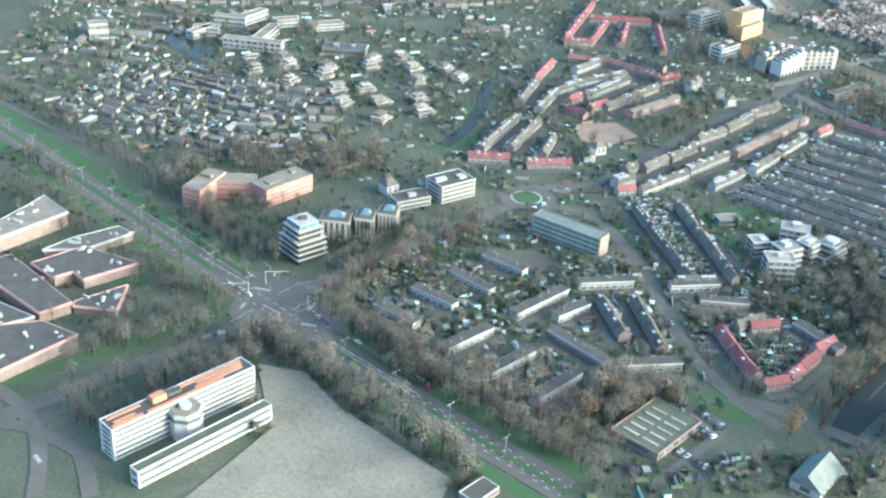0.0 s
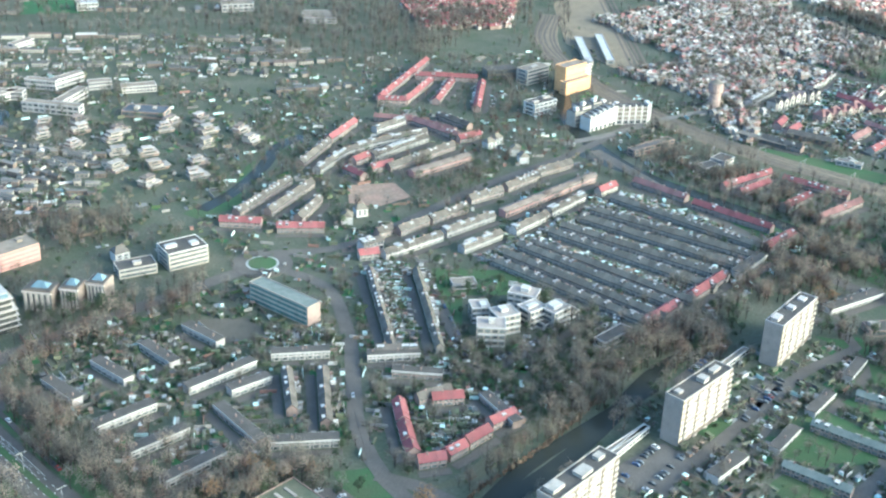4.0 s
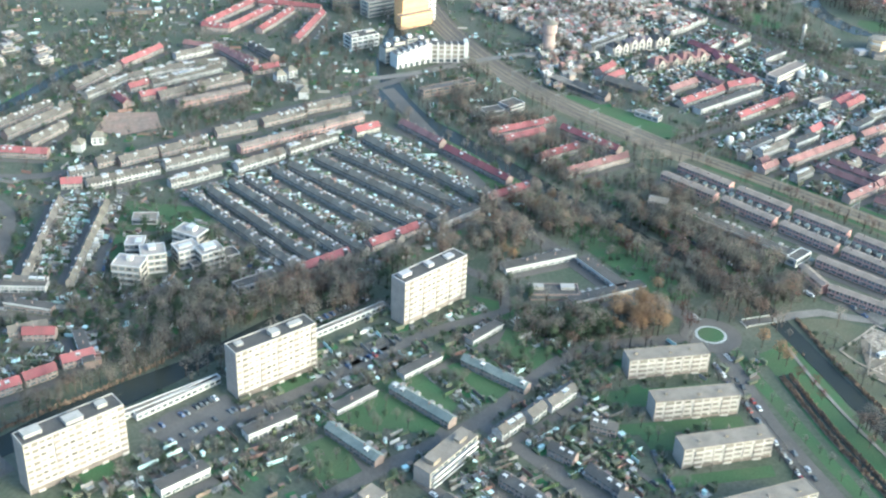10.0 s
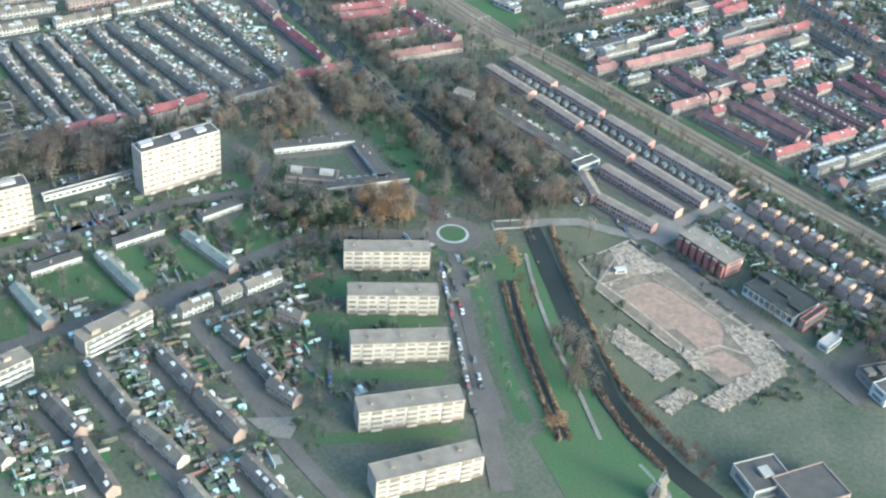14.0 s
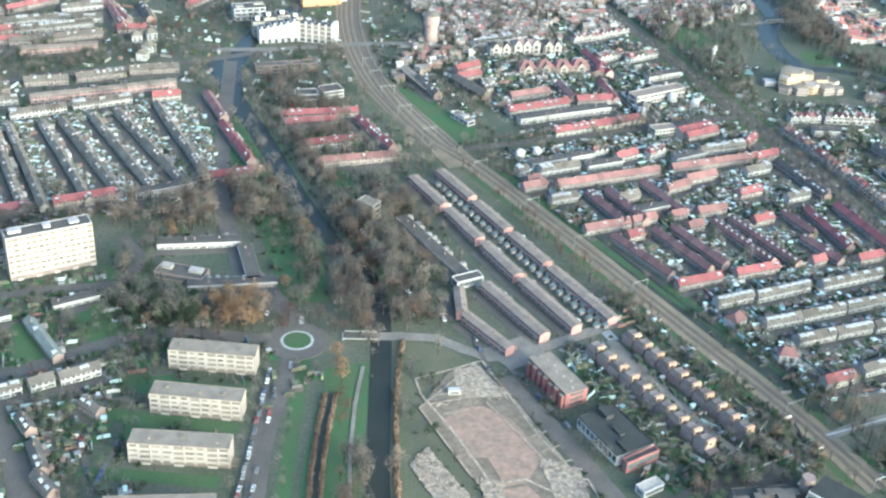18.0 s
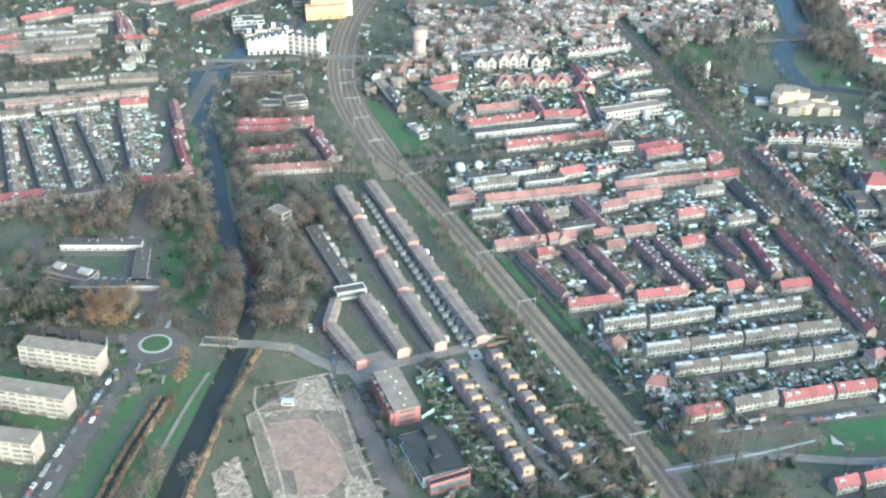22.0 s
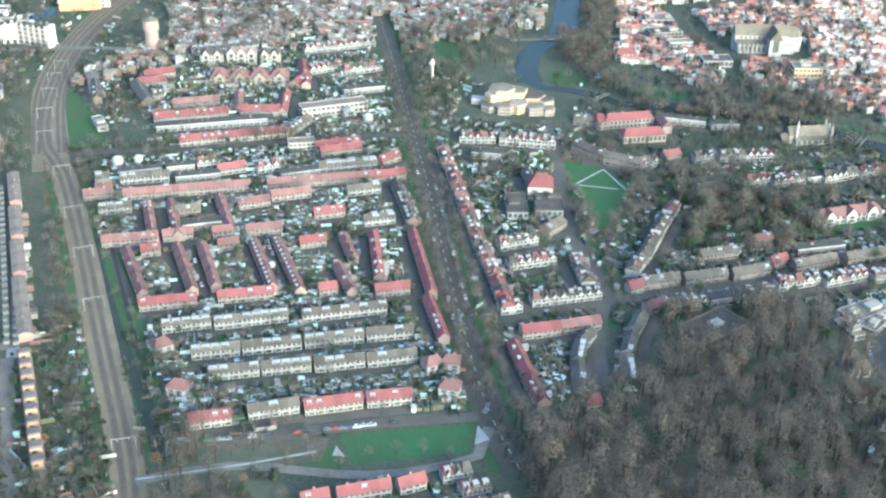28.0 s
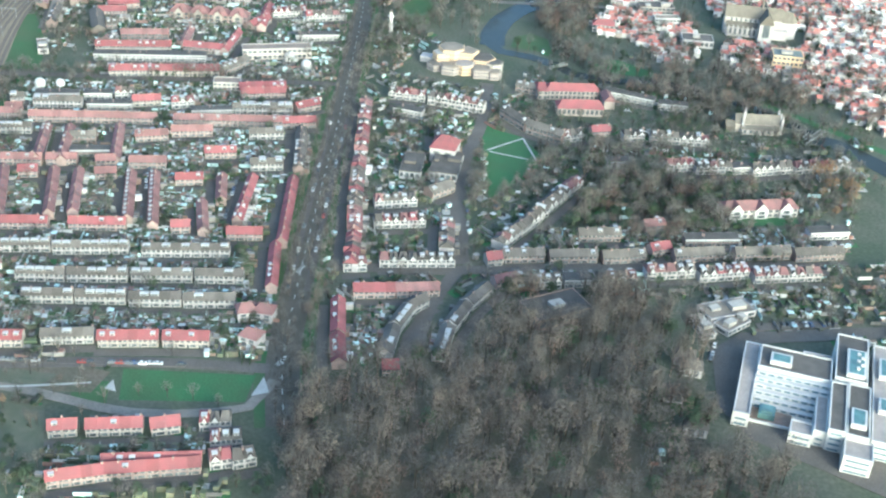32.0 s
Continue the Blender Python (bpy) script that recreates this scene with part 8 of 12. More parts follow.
gardens([(483.7, 287.5), (526.5, 309.4), (524.7, 241.3), (501.8, 260.4)], 120, 61, 0.6)
terrace(448.3, 253.1, -54.9, 29.5, 5.2, 7, "dark")
terrace(467.7, 225.3, -48.0, 25.4, 5.2, 6, "dark")
terrace(471.5, 262.0, -53.8, 24.3, 5.2, 6, "grey")
terrace(487.0, 239.9, -53.2, 26.3, 5.2, 6, "grey")
terrace(408.7, 229.5, -51.2, 30.2, 5.2, 7, "dark")
terrace(433.6, 237.8, -49.7, 23.4, 5.2, 6, "grey")
terrace(449.4, 215.4, -58.0, 26.2, 5.2, 6, "grey")
terrace(505.3, 207.1, -53.1, 27.6, 5.2, 7, "grey")
terrace(486.2, 197.6, -56.2, 16.6, 5.2, 4, "dark")
gardens([(454.5, 264.3), (471.7, 272.2), (502.4, 224.3), (485.1, 216.5)], 190, 62, 0.35)
gardens([(411.2, 239.2), (433.1, 249.0), (462.2, 196.5), (435.1, 197.3)], 220, 63, 0.35)
gardens([(491.2, 208.3), (506.4, 215.9), (523.4, 192.0), (497.3, 192.4)], 80, 64, 0.35)
patch("lawn", GRASS, [(412.9, 326.8), (440.9, 321.0), (432.5, 298.5), (415.6, 309.5)], "green lawn between houses")
patch("lawn", GRASS, [(400.8, 295.1), (414.6, 302.2), (423.2, 274.4), (404.6, 274.6)], "green lawn between houses")
patch("lawn", GRASS, [(434.9, 332.9), (455.4, 337.1), (466.6, 313.3), (452.6, 294.8), (434.2, 302.1)], "green lawn between houses")
patch("lawn", GRASS, [(466.9, 341.3), (485.9, 345.7), (493.9, 321.1), (480.3, 313.3)], "green lawn between houses")
patch("lawn", GRASS, [(500.2, 368.0), (515.2, 341.7), (507.9, 329.1), (490.6, 350.0)], "green lawn between houses")
patch("lawn", GRASS, [(489.2, 396.5), (520.6, 377.7), (500.1, 372.6)], "green lawn between houses")
patch("lawn", GRASS, [(533.7, 313.2), (545.8, 317.2), (549.5, 301.7), (533.3, 301.8)], "green lawn between houses")
patch("lawn", GRASS, [(534.8, 283.6), (548.5, 287.0), (552.1, 273.0), (536.6, 273.2)], "green lawn between houses")
patch("lawn", GRASS, [(522.5, 314.1), (579.8, 312.9), (578.6, 305.1), (522.0, 306.4)], "green lawn between the flats")
patch("lawn", GRASS, [(525.7, 291.5), (580.9, 290.0), (579.8, 282.8), (525.2, 284.4)], "green lawn between the flats")
patch("lawn", GRASS, [(527.7, 257.4), (580.3, 258.8), (579.2, 252.3), (527.2, 251.0)], "green lawn between the flats")
patch("lawn", GRASS, [(531.3, 224.1), (583.3, 227.6), (582.3, 221.9), (530.8, 218.5)], "green lawn between the flats")
patch("lawn", GRASS, [(608.0, 221.8), (644.1, 239.0), (661.3, 187.5), (617.5, 189.0)], "green lawn by the windmill")
windmill(647.8, 191.1, 35.0)
block("hall", 681.4, 190.1, 16.5, 17.0, 14, 5, 1, CONCRETE, BITUMEN, "low grey industrial shed with flat roof", boxes=1)
block("hall", 694.3, 181.4, 18.7, 22.3, 16, 5.6, 1, BRICK, BITUMEN, "low brown industrial shed with flat roof")
patch("pavement", PAVE, [(506.3, 231.3), (526.5, 232.4), (522.2, 221.0), (514.2, 222.6)], "pale paved turning place")
cars(584.1, 327.1, 589.3, 232.7, 26, 3, False, 0.8, False)
cars(588.9, 315.8, 593.8, 236.1, 16, 4, False, 0.3, False)
cars(445.6, 261.2, 466.7, 230.8, 11, 11, False, 0.5, False)
cars(412.4, 213.1, 425.7, 200.1, 6, 12, False, 0.8, False)
cars(536.6, 273.2, 536.1, 241.1, 9, 13, False, 0.5, False)
cars(310.6, 434.8, 317.5, 407.9, 7, 14, False, 0.8, False)
cars(256.2, 414.8, 251.5, 356.0, 6, 15, False, 0.5, False)
cars(383.0, 442.9, 393.9, 426.5, 6, 16, True, 0.8, False)


# ---- railway terraces and stepped houses ----
terrace(623.7, 505.9, -56.5, 35.9, 5.6, 9, "zinc")
terrace(646.0, 471.9, -57.1, 33.3, 5.6, 8, "zinc")
terrace(666.5, 440.2, -57.2, 32.8, 5.6, 8, "zinc")
terrace(686.5, 409.1, -55.2, 44.2, 5.6, 11, "zinc")
terrace(638.0, 516.3, -55.8, 34.9, 5.6, 9, "zinc")
terrace(660.1, 482.7, -55.8, 32.0, 5.6, 8, "zinc")
terrace(680.4, 451.9, -55.4, 31.3, 5.6, 8, "zinc")
terrace(700.3, 422.0, -54.8, 48.6, 5.6, 12, "zinc")
terrace(668.8, 402.1, -53.2, 47.5, 5.6, 12, "zinc")
terrace(661.6, 374.8, -48.1, 31.6, 4.8, 8, "zinc")
terrace(656.6, 396.8, -81.9, 20.2, 4.8, 5, "zinc")
for i in range(26):
    garden_shed(640.3 + 3.316 * i, 506.0 + -5.005 * i, -56.5)
for i in range(26):
    garden_shed(646.6 + 3.224 * i, 507.0 + -5.022 * i, -57.3)
for i in range(12):
    garden_shed(668.3 + 2.379 * i, 405.5 + -3.193 * i, -53.3)
block("shop", 658.1, 402.0, 32.9, 14.2, 6, 4, 1, WHITE, BITUMEN, "low white-fronted shop with dark roof")
terrace(622.0, 462.7, -54.8, 68.8, 5.6, 17, "flatb", 2.7)
block("office", 601.0, 465.2, -28.5, 10.2, 7, 9, 3, CONCRETE, GRAVEL, "small grey office tower block", bays=3)
flats = block("apartment_block", 692.5, 342.0, -56.2, 28.0, 11, 7.6, 3, REDWALL, GRAVEL, "red-clad apartment block with pale gravel roof and stepped bays", bays=7, frame=GRAVEL, parapet=0.25, category="apartment building")
for i in range(7):
    part("bay", Shape().box(1.0 + 4 * i, 3.2 + 4 * i, -1.5, 0.0, -0.1, 6.4 + 0.6 * (i % 2)), REDWALL, flats, "red projecting bay")
    part("bay_roof", Shape().box(0.9 + 4 * i, 3.3 + 4 * i, -1.6, 0.0, 6.4 + 0.6 * (i % 2), 6.55 + 0.6 * (i % 2)), GRAVEL, flats)
    part("roof_hatch", Shape().box(1.2 + 4 * i, 2.0 + 4 * i, 4.5 + (i % 3), 5.3 + (i % 3), 7.6, 8.2), CONCRETE, flats)
block("hall", 713.0, 308.1, -56.1, 26.3, 18, 5, 1, WHITE, BLACKROOF, "hall with black flat roof and white panelled side", bays=9, boxes=3, frame=BLACKROOF)
block("hall", 731.5, 282.6, 37.3, 16.3, 3, 5, 1, REDWALL, BLACKROOF, "red brick entrance wing of a hall")
for i in range(10):
    pyramid_house(721.9 + 4.565 * i, 358.7 + -6.334 * i, 35.8)
for i in range(10):
    pyramid_house(738.4 + 4.600 * i, 370.7 + -6.457 * i, 35.5)
strip("pavement", PAVE, 4.6, [(729.0, 366.0), (750.0, 336.5), (772.0, 306.0), (780.0, 296.0)], "pale paved street between the stepped houses")
gardens([(723.5, 363.3), (737.9, 370.6), (773.4, 321.4), (759.9, 315.2)], 60, 71, 0.7)
gardens([(707.0, 355.8), (718.8, 360.3), (758.2, 300.8), (745.3, 295.0)], 90, 72, 0.7)
vault_office(797.2, 271.2, -38.5)
block("hall", 747.1, 244.4, 14.3, 30.5, 12, 4.5, 1, BRICK, BLACKROOF, "low brick industrial hall with roof vents", boxes=5, frame=GREY)
block("hall", 772.5, 261.3, 13.8, 24.1, 13, 5, 1, BRICK, BLACKROOF, "low brick industrial hall with roof vents", boxes=6, frame=GREY)
block("office", 748.4, 237.6, 20.9, 7.2, 8, 6, 2, WHITE, BITUMEN, "small white office block with flat roof", bays=3)
block("office", 800.8, 244.3, 25.7, 30.3, 8, 6, 2, REDWALL, BITUMEN, "red brick office wing with white window bands", frame=WHITE)
block("shed", 737.3, 269.1, 37.7, 10.0, 5, 3, 1, PALE, CONCRETE, "low plant building with pipes")
cars(667.9, 365.4, 676.7, 337.3, 4, 17, False, 0.8, False)
cars(760.3, 248.0, 790.3, 255.3, 12, 18, True, 0.6, False)
cars(652.1, 379.0, 654.5, 374.7, 2, 19, False, 1, False)


# ---- station side ----
stepped_hotel(499.6, 695.6, 22.3)
block("office", 515.0, 777.0, 26.5, 29.8, 6.8, 10, 4, ORANGE, GRAVEL, "low front of the orange office block", frame=ORANGE, band=TERRA)
block("office", 517.0, 783.8, 26.5, 24.5, 11, 20, 7, ORANGE, GRAVEL, "pale orange office block with fine window bands", frame=ORANGE, band=TERRA, sides=False)
block("office", 539.2, 794.9, 26.5, 6.5, 9, 18, 6, CHALK, GRAVEL, "white end block beside the orange office", sides=False, bays=2)
block("office", 468.5, 827.8, 3.0, 25.1, 14, 7, 2, DARK, BITUMEN, "low dark glazed office")
block("office", 494.0, 806.5, 26.0, 25.5, 12, 12, 4, CONCRETE, GRAVEL, "grey office with window bands", boxes=1)
block("office", 472.6, 735.0, 24.3, 23.1, 12, 9, 3, WHITE, BITUMEN, "white and dark stepped office", boxes=2, bays=5)
block("platform_roof", 569.5, 846.0, 73.9, 78.0, 7, 4, 1, CONCRETE, WHITE, "long station platform roof, white on top", category="platform roof")
block("platform_roof", 588.9, 845.8, 73.0, 83.3, 7, 4, 1, CONCRETE, WHITE, "long station platform roof, white on top", category="platform roof")
terrace(540.0, 573.2, 18.6, 46.5, 5.6, 11, "red")
terrace(545.3, 561.4, 23.7, 30.8, 5.6, 8, "red")
terrace(560.5, 534.7, 26.1, 30.3, 5.6, 7, "redw")
terrace(583.6, 577.4, -55.1, 43.5, 5.6, 11, "red")
terrace(571.6, 514.9, 22.4, 45.7, 5.6, 11, "dred")
block("school", 508.9, 641.6, 21.0, 40.5, 7, 5, 2, BRICK, GREY, "long grey school wing with pale windows", bays=8)
block("hall", 542.6, 603.7, 18.5, 14.0, 9, 4, 1, PALE, BITUMEN, "low pale workshop with flat roof")
block("hall", 559.4, 609.2, 31.1, 13.4, 11, 5, 2, PALE, BITUMEN, "low pale workshop with flat roof")
water_tower(616.3, 725.8)
white_mast(815.5, 722.0)
strip("road", PAVE, 7, [(470.8, 676.4), (516.4, 688.4), (559.4, 706.8), (597.5, 717.4), (646.3, 721.0)], "raised viaduct road")
terrace(612.2, 649.8, -59.3, 30.2, 5.6, 7, "grey")


# ---- terraces east of the railway ----
terrace(802.2, 391.0, 25.9, 19.7, 6.0, 5, "greyw")
terrace(821.0, 400.0, 27.4, 24.3, 6.0, 6, "greyw")
terrace(844.0, 411.9, 27.4, 24.9, 6.0, 6, "greyw")
terrace(867.2, 423.8, 26.0, 19.9, 6.0, 5, "greyw")
terrace(815.0, 379.4, 26.6, 20.3, 6.0, 5, "greyw")
terrace(834.2, 388.5, 26.7, 19.9, 6.0, 5, "greyw")
terrace(853.8, 396.9, 27.7, 20.6, 6.0, 5, "greyw")
terrace(873.3, 406.2, 27.8, 20.6, 6.0, 5, "greyw")
terrace(821.2, 348.8, 28.1, 15.7, 6.0, 4, "redw")
terrace(840.2, 360.5, 30.3, 19.6, 6.0, 5, "greyw")
terrace(859.9, 369.0, 28.5, 22.6, 6.0, 6, "redw")
terrace(881.3, 380.4, 25.4, 17.6, 6.0, 4, "redw")
terrace(781.7, 405.6, 28.7, 20.7, 5.6, 5, "white")
terrace(801.9, 414.5, 28.7, 31.6, 5.6, 8, "white")
terrace(836.0, 430.5, 28.0, 37.2, 5.6, 9, "white")
terrace(764.4, 418.5, 27.2, 25.0, 5.2, 6, "red")
terrace(794.7, 434.1, 26.2, 24.8, 5.2, 6, "red")
terrace(835.6, 452.8, 30.8, 8.2, 5.2, 2, "red")
terrace(860.0, 459.4, 27.5, 15.7, 5.2, 4, "red")
terrace(733.0, 461.0, -52.3, 43.4, 4.8, 11, "dred")
terrace(754.6, 471.0, -54.9, 43.2, 4.8, 11, "dred")
terrace(765.0, 475.9, -56.1, 41.1, 4.8, 10, "dred")
terrace(787.4, 486.3, -56.5, 44.8, 4.8, 11, "dredd")
terrace(797.5, 490.9, -56.2, 50.0, 4.8, 12, "dredd")
terrace(832.5, 477.6, -55.5, 26.9, 4.8, 7, "dred")
terrace(840.1, 510.5, -68.7, 42.2, 4.8, 10, "red")
terrace(857.7, 518.4, -65.5, 59.6, 4.8, 15, "red")
terrace(881.3, 460.9, -62.9, 33.8, 4.8, 8, "red")
terrace(826.7, 504.2, -59.1, 24.0, 4.8, 6, "dred")
terrace(720.8, 507.1, -58.9, 37.2, 4.8, 9, "dred")
terrace(731.4, 512.1, -58.6, 37.3, 4.8, 9, "dred")
terrace(752.1, 525.3, -57.3, 37.9, 4.8, 9, "dred")
terrace(721.0, 464.9, 27.2, 26.5, 5.6, 6, "dred")
terrace(746.3, 478.4, 29.3, 14.5, 5.6, 4, "dred")
terrace(706.9, 512.9, 27.0, 65.4, 5.6, 16, "dred")
terrace(773.0, 546.3, 26.6, 58.8, 5.6, 14, "dred")
terrace(688.0, 506.2, 30.6, 14.4, 5.6, 4, "dred")
terrace(768.2, 520.0, 36.3, 16.4, 5.6, 4, "dred")
terrace(780.5, 533.7, 32.4, 20.7, 5.6, 5, "dred")
terrace(808.5, 521.5, 31.7, 15.4, 5.6, 4, "red")
terrace(834.7, 521.4, 31.2, 15.9, 5.6, 4, "greyw")
terrace(782.5, 495.1, 28.5, 17.7, 5.6, 4, "dred")
terrace(767.9, 488.4, 31.7, 9.6, 5.6, 2, "dred")
terrace(812.1, 490.9, 32.1, 12.8, 5.6, 3, "red")
terrace(775.8, 477.5, 34.3, 9.9, 5.6, 2, "dred")
terrace(743.3, 462.0, 31.7, 8.9, 5.6, 2, "red")
terrace(786.3, 592.3, 34.8, 24.0, 5.6, 6, "red")
terrace(824.8, 570.8, 34.5, 17.3, 5.6, 4, "red")
terrace(822.5, 590.8, 57.6, 13.8, 5.6, 3, "red")
terrace(782.7, 596.1, 34.4, 25.7, 9.6, 6, "redw")
terrace(692.0, 535.7, 31.1, 22.7, 5.2, 6, "flat")
terrace(714.1, 548.7, 31.3, 14.7, 5.2, 4, "flat")
terrace(727.6, 557.8, 33.8, 10.4, 5.2, 3, "villag")
terrace(741.7, 554.3, 36.7, 14.9, 5.2, 4, "redw")
terrace(760.9, 562.5, 39.3, 12.2, 5.2, 3, "villa")
terrace(776.0, 559.2, 33.2, 20.9, 5.2, 5, "flat")
terrace(792.1, 573.6, 28.0, 31.8, 5.2, 8, "greyw")
terrace(697.0, 528.4, 28.6, 25.3, 5.2, 6, "greyw")
terrace(723.7, 539.0, 28.9, 23.3, 5.2, 6, "flat")
terrace(684.4, 525.5, 36.9, 7.1, 5.2, 2, "greyw")
terrace(690.4, 514.8, 34.7, 8.4, 5.2, 2, "dred")
terrace(833.8, 568.6, -63.0, 44.6, 5.2, 11, "grey")
terrace(703.1, 494.4, 29.5, 16.3, 5.2, 4, "greyw")
terrace(816.2, 550.8, 31.6, 17.6, 5.2, 4, "greyw")
terrace(741.1, 503.6, 30.8, 12.3, 5.2, 3, "grey")
terrace(750.6, 491.1, 30.3, 18.8, 5.2, 5, "flatb")
terrace(838.7, 562.4, -64.0, 37.9, 4.8, 9, "grey")
terrace(676.6, 607.7, 29.9, 43.8, 6.4, 11, "redw")
terrace(683.8, 596.5, 28.6, 64.2, 6.4, 16, "flat")
terrace(705.6, 582.1, 30.5, 61.2, 6.4, 15, "redw")
terrace(639.9, 668.9, 42.5, 19.7, 6.4, 5, "red")
terrace(641.8, 656.2, 33.8, 17.2, 6.4, 4, "red")
terrace(677.2, 631.4, 30.4, 28.3, 6.4, 7, "dred")
terrace(719.5, 634.5, 17.0, 24.0, 6.4, 6, "red")
terrace(737.9, 685.3, 82.6, 18.1, 6.4, 4, "red")
terrace(736.5, 711.1, 40.5, 22.7, 6.4, 6, "villa")
terrace(758.0, 716.4, 38.4, 26.5, 6.4, 6, "villa")
terrace(719.2, 747.2, 32.5, 26.9, 6.4, 7, "villa")
terrace(741.4, 762.7, 36.1, 23.7, 6.4, 6, "villag")
terrace(768.8, 683.8, 32.9, 26.7, 6.4, 7, "flat")
terrace(660.1, 640.0, 43.0, 6.8, 6.4, 2, "grey")
terrace(761.2, 614.6, 81.2, 22.5, 6.4, 5, "grey")
terrace(648.0, 721.4, 35.1, 45.4, 6.4, 11, "greyw")
terrace(746.7, 641.2, 106.2, 32.7, 4.8, 8, "red")
terrace(719.4, 640.3, 114.0, 24.2, 4.8, 6, "dred")
terrace(745.0, 687.6, 113.3, 41.2, 5.6, 10, "red")
wing("apartment_house", 660.0, 708.0, 20.0, 15.0, 9.0, 6.6, 2.6, CREAM, GREY, "cream apartment house with pointed gables under grey roof", "apartments", 3, 6, 2, CREAM, 4.6, 3.0)
wing("apartment_house", 675.5, 715.0, 17.5, 20.0, 9.0, 7.2, 2.6, CREAM, ROSE, "tall cream apartment house with three pointed gables", "apartments", 3, 8, 3, CREAM, 5.0, 3.2)
wing("apartment_house", 697.0, 721.0, 14.0, 13.0, 9.0, 6.8, 2.6, CREAM, GREY, "cream apartment house with two pointed gables under grey roof", "apartments", 3, 6, 2, CREAM, 4.6, 3.0)
for k in range(4):
    wing("town_house", 681.0 + k * 12.0, 677.0 + k * 3.9, 18.0, 12.2, 9.5, 4.8, 4.2, ROSE, DRED, "large brick house block under dark red pyramid roof with wide gable", "house", 2, 4, 1, BUFF, 5.5, 3.0, inset=4.5)
wing("yard_shed", 601.0, 664.0, -57.5, 38.0, 7.0, 3.2, 1.0, GREY, GRAVEL, "long low grey rail yard shed", "shed", 1, 8, inset=0.5)
wing("yard_shed", 636.0, 655.0, -50.0, 34.0, 8.0, 3.6, 2.6, WALLBROWN, GREY, "dark pitched-roof workshop beside the rail yard", "workshop", 1, 7, inset=0.5)
block("workshop", 640.0, 600.0, -48.0, 17.0, 6.0, 3.0, 1, PALE, GRAVEL, "small pale workshop by the rail yard", bays=4, boxes=1)
block("shop", 766.0, 595.0, 26.0, 15.0, 8.0, 4.6, 2, CREAM, ZINC, "cream two-storey shop with yellow-tinted front", bays=6)
block("school", 757.3, 640.6, 35.2, 40.8, 9, 6.5, 2, CREAM, ZINC, "long cream school building with many windows", bays=14)
dome = thing("white_dome", 781.6, 653.7, 0, "small round white domed roof on a drum", "dome")
part("drum", Shape().prism(ring(3.2, 12), -0.1, 4.0), WHITE, dome)
part("cap", Shape().prism(ring(3.2, 12), 4.0, 5.2, 0.8).prism(ring(3.2*0.8, 12), 5.2, 6.0, 0.4), WHITE, dome)
dome = thing("white_dome", 795.8, 648.2, 0, "small round white domed roof on a drum", "dome")
part("drum", Shape().prism(ring(3.0, 12), -0.1, 4.0), WHITE, dome)
part("cap", Shape().prism(ring(3.0, 12), 4.0, 5.2, 0.8).prism(ring(3.0*0.8, 12), 5.2, 6.0, 0.4), WHITE, dome)
dome = thing("white_dome", 684.0, 549.9, 0, "small round white domed roof on a drum", "dome")
part("drum", Shape().prism(ring(3.0, 12), -0.1, 4.0), WHITE, dome)
part("cap", Shape().prism(ring(3.0, 12), 4.0, 5.2, 0.8).prism(ring(3.0*0.8, 12), 5.2, 6.0, 0.4), WHITE, dome)
dome = thing("white_dome", 694.0, 554.7, 0, "small round white domed roof on a drum", "dome")
part("drum", Shape().prism(ring(2.4, 12), -0.1, 4.0), WHITE, dome)
part("cap", Shape().prism(ring(2.4, 12), 4.0, 5.2, 0.8).prism(ring(2.4*0.8, 12), 5.2, 6.0, 0.4), WHITE, dome)
gardens([(730.1, 473.6), (748.2, 481.9), (773.7, 445.7), (756.8, 437.1)], 150, 81, 0.55)
gardens([(762.8, 488.6), (781.6, 497.2), (808.4, 455.7), (789.6, 447.3)], 160, 82, 0.6)
gardens([(798.4, 504.9), (817.0, 513.5), (843.7, 465.9), (826.4, 458.2)], 140, 83, 0.6)
gardens([(766.5, 425.2), (870.5, 471.3), (874.0, 463.3), (772.4, 416.4)], 200, 84, 0.3)
gardens([(778.7, 407.2), (878.7, 452.6), (880.2, 443.4), (786.4, 400.0)], 170, 85, 0.4)
gardens([(796.0, 385.8), (889.4, 428.5), (891.1, 424.7), (800.4, 383.3)], 160, 86, 0.3)
gardens([(805.5, 371.8), (894.4, 411.6), (901.5, 401.2), (811.7, 359.0)], 330, 87, 0.4)
gardens([(703.4, 512.4), (830.6, 576.0), (848.6, 534.5), (726.8, 478.5)], 420, 88, 0.35)
gardens([(674.9, 553.8), (807.2, 622.0), (823.7, 584.3), (695.6, 523.7)], 320, 89, 0.25)
gardens([(640.4, 657.8), (773.1, 737.0), (812.6, 642.5), (688.8, 582.2)], 380, 90, 0.25)
gardens([(593.1, 731.7), (745.7, 812.9), (774.4, 743.6), (637.7, 662.0)], 240, 91, 0.25)
gardens([(838.4, 523.2), (853.5, 530.2), (877.0, 475.3), (857.8, 477.7)], 60, 92, 0.4)
gardens([(695.1, 504.9), (712.9, 513.3), (734.0, 481.9), (714.7, 473.0)], 60, 93, 0.4)
gardens([(888.6, 430.4), (901.5, 436.0), (919.4, 392.8), (903.0, 382.1)], 50, 94, 0.5)
wood_house(909.8, 398.7, 0.0, 8.0, 7.0, 4.6, DRED, PALE, "detached pale house with red hipped roof")
wood_house(905.6, 415.5, 12.0, 8.0, 7.0, 4.6, DRED, PALE, "detached pale house with red hipped roof")
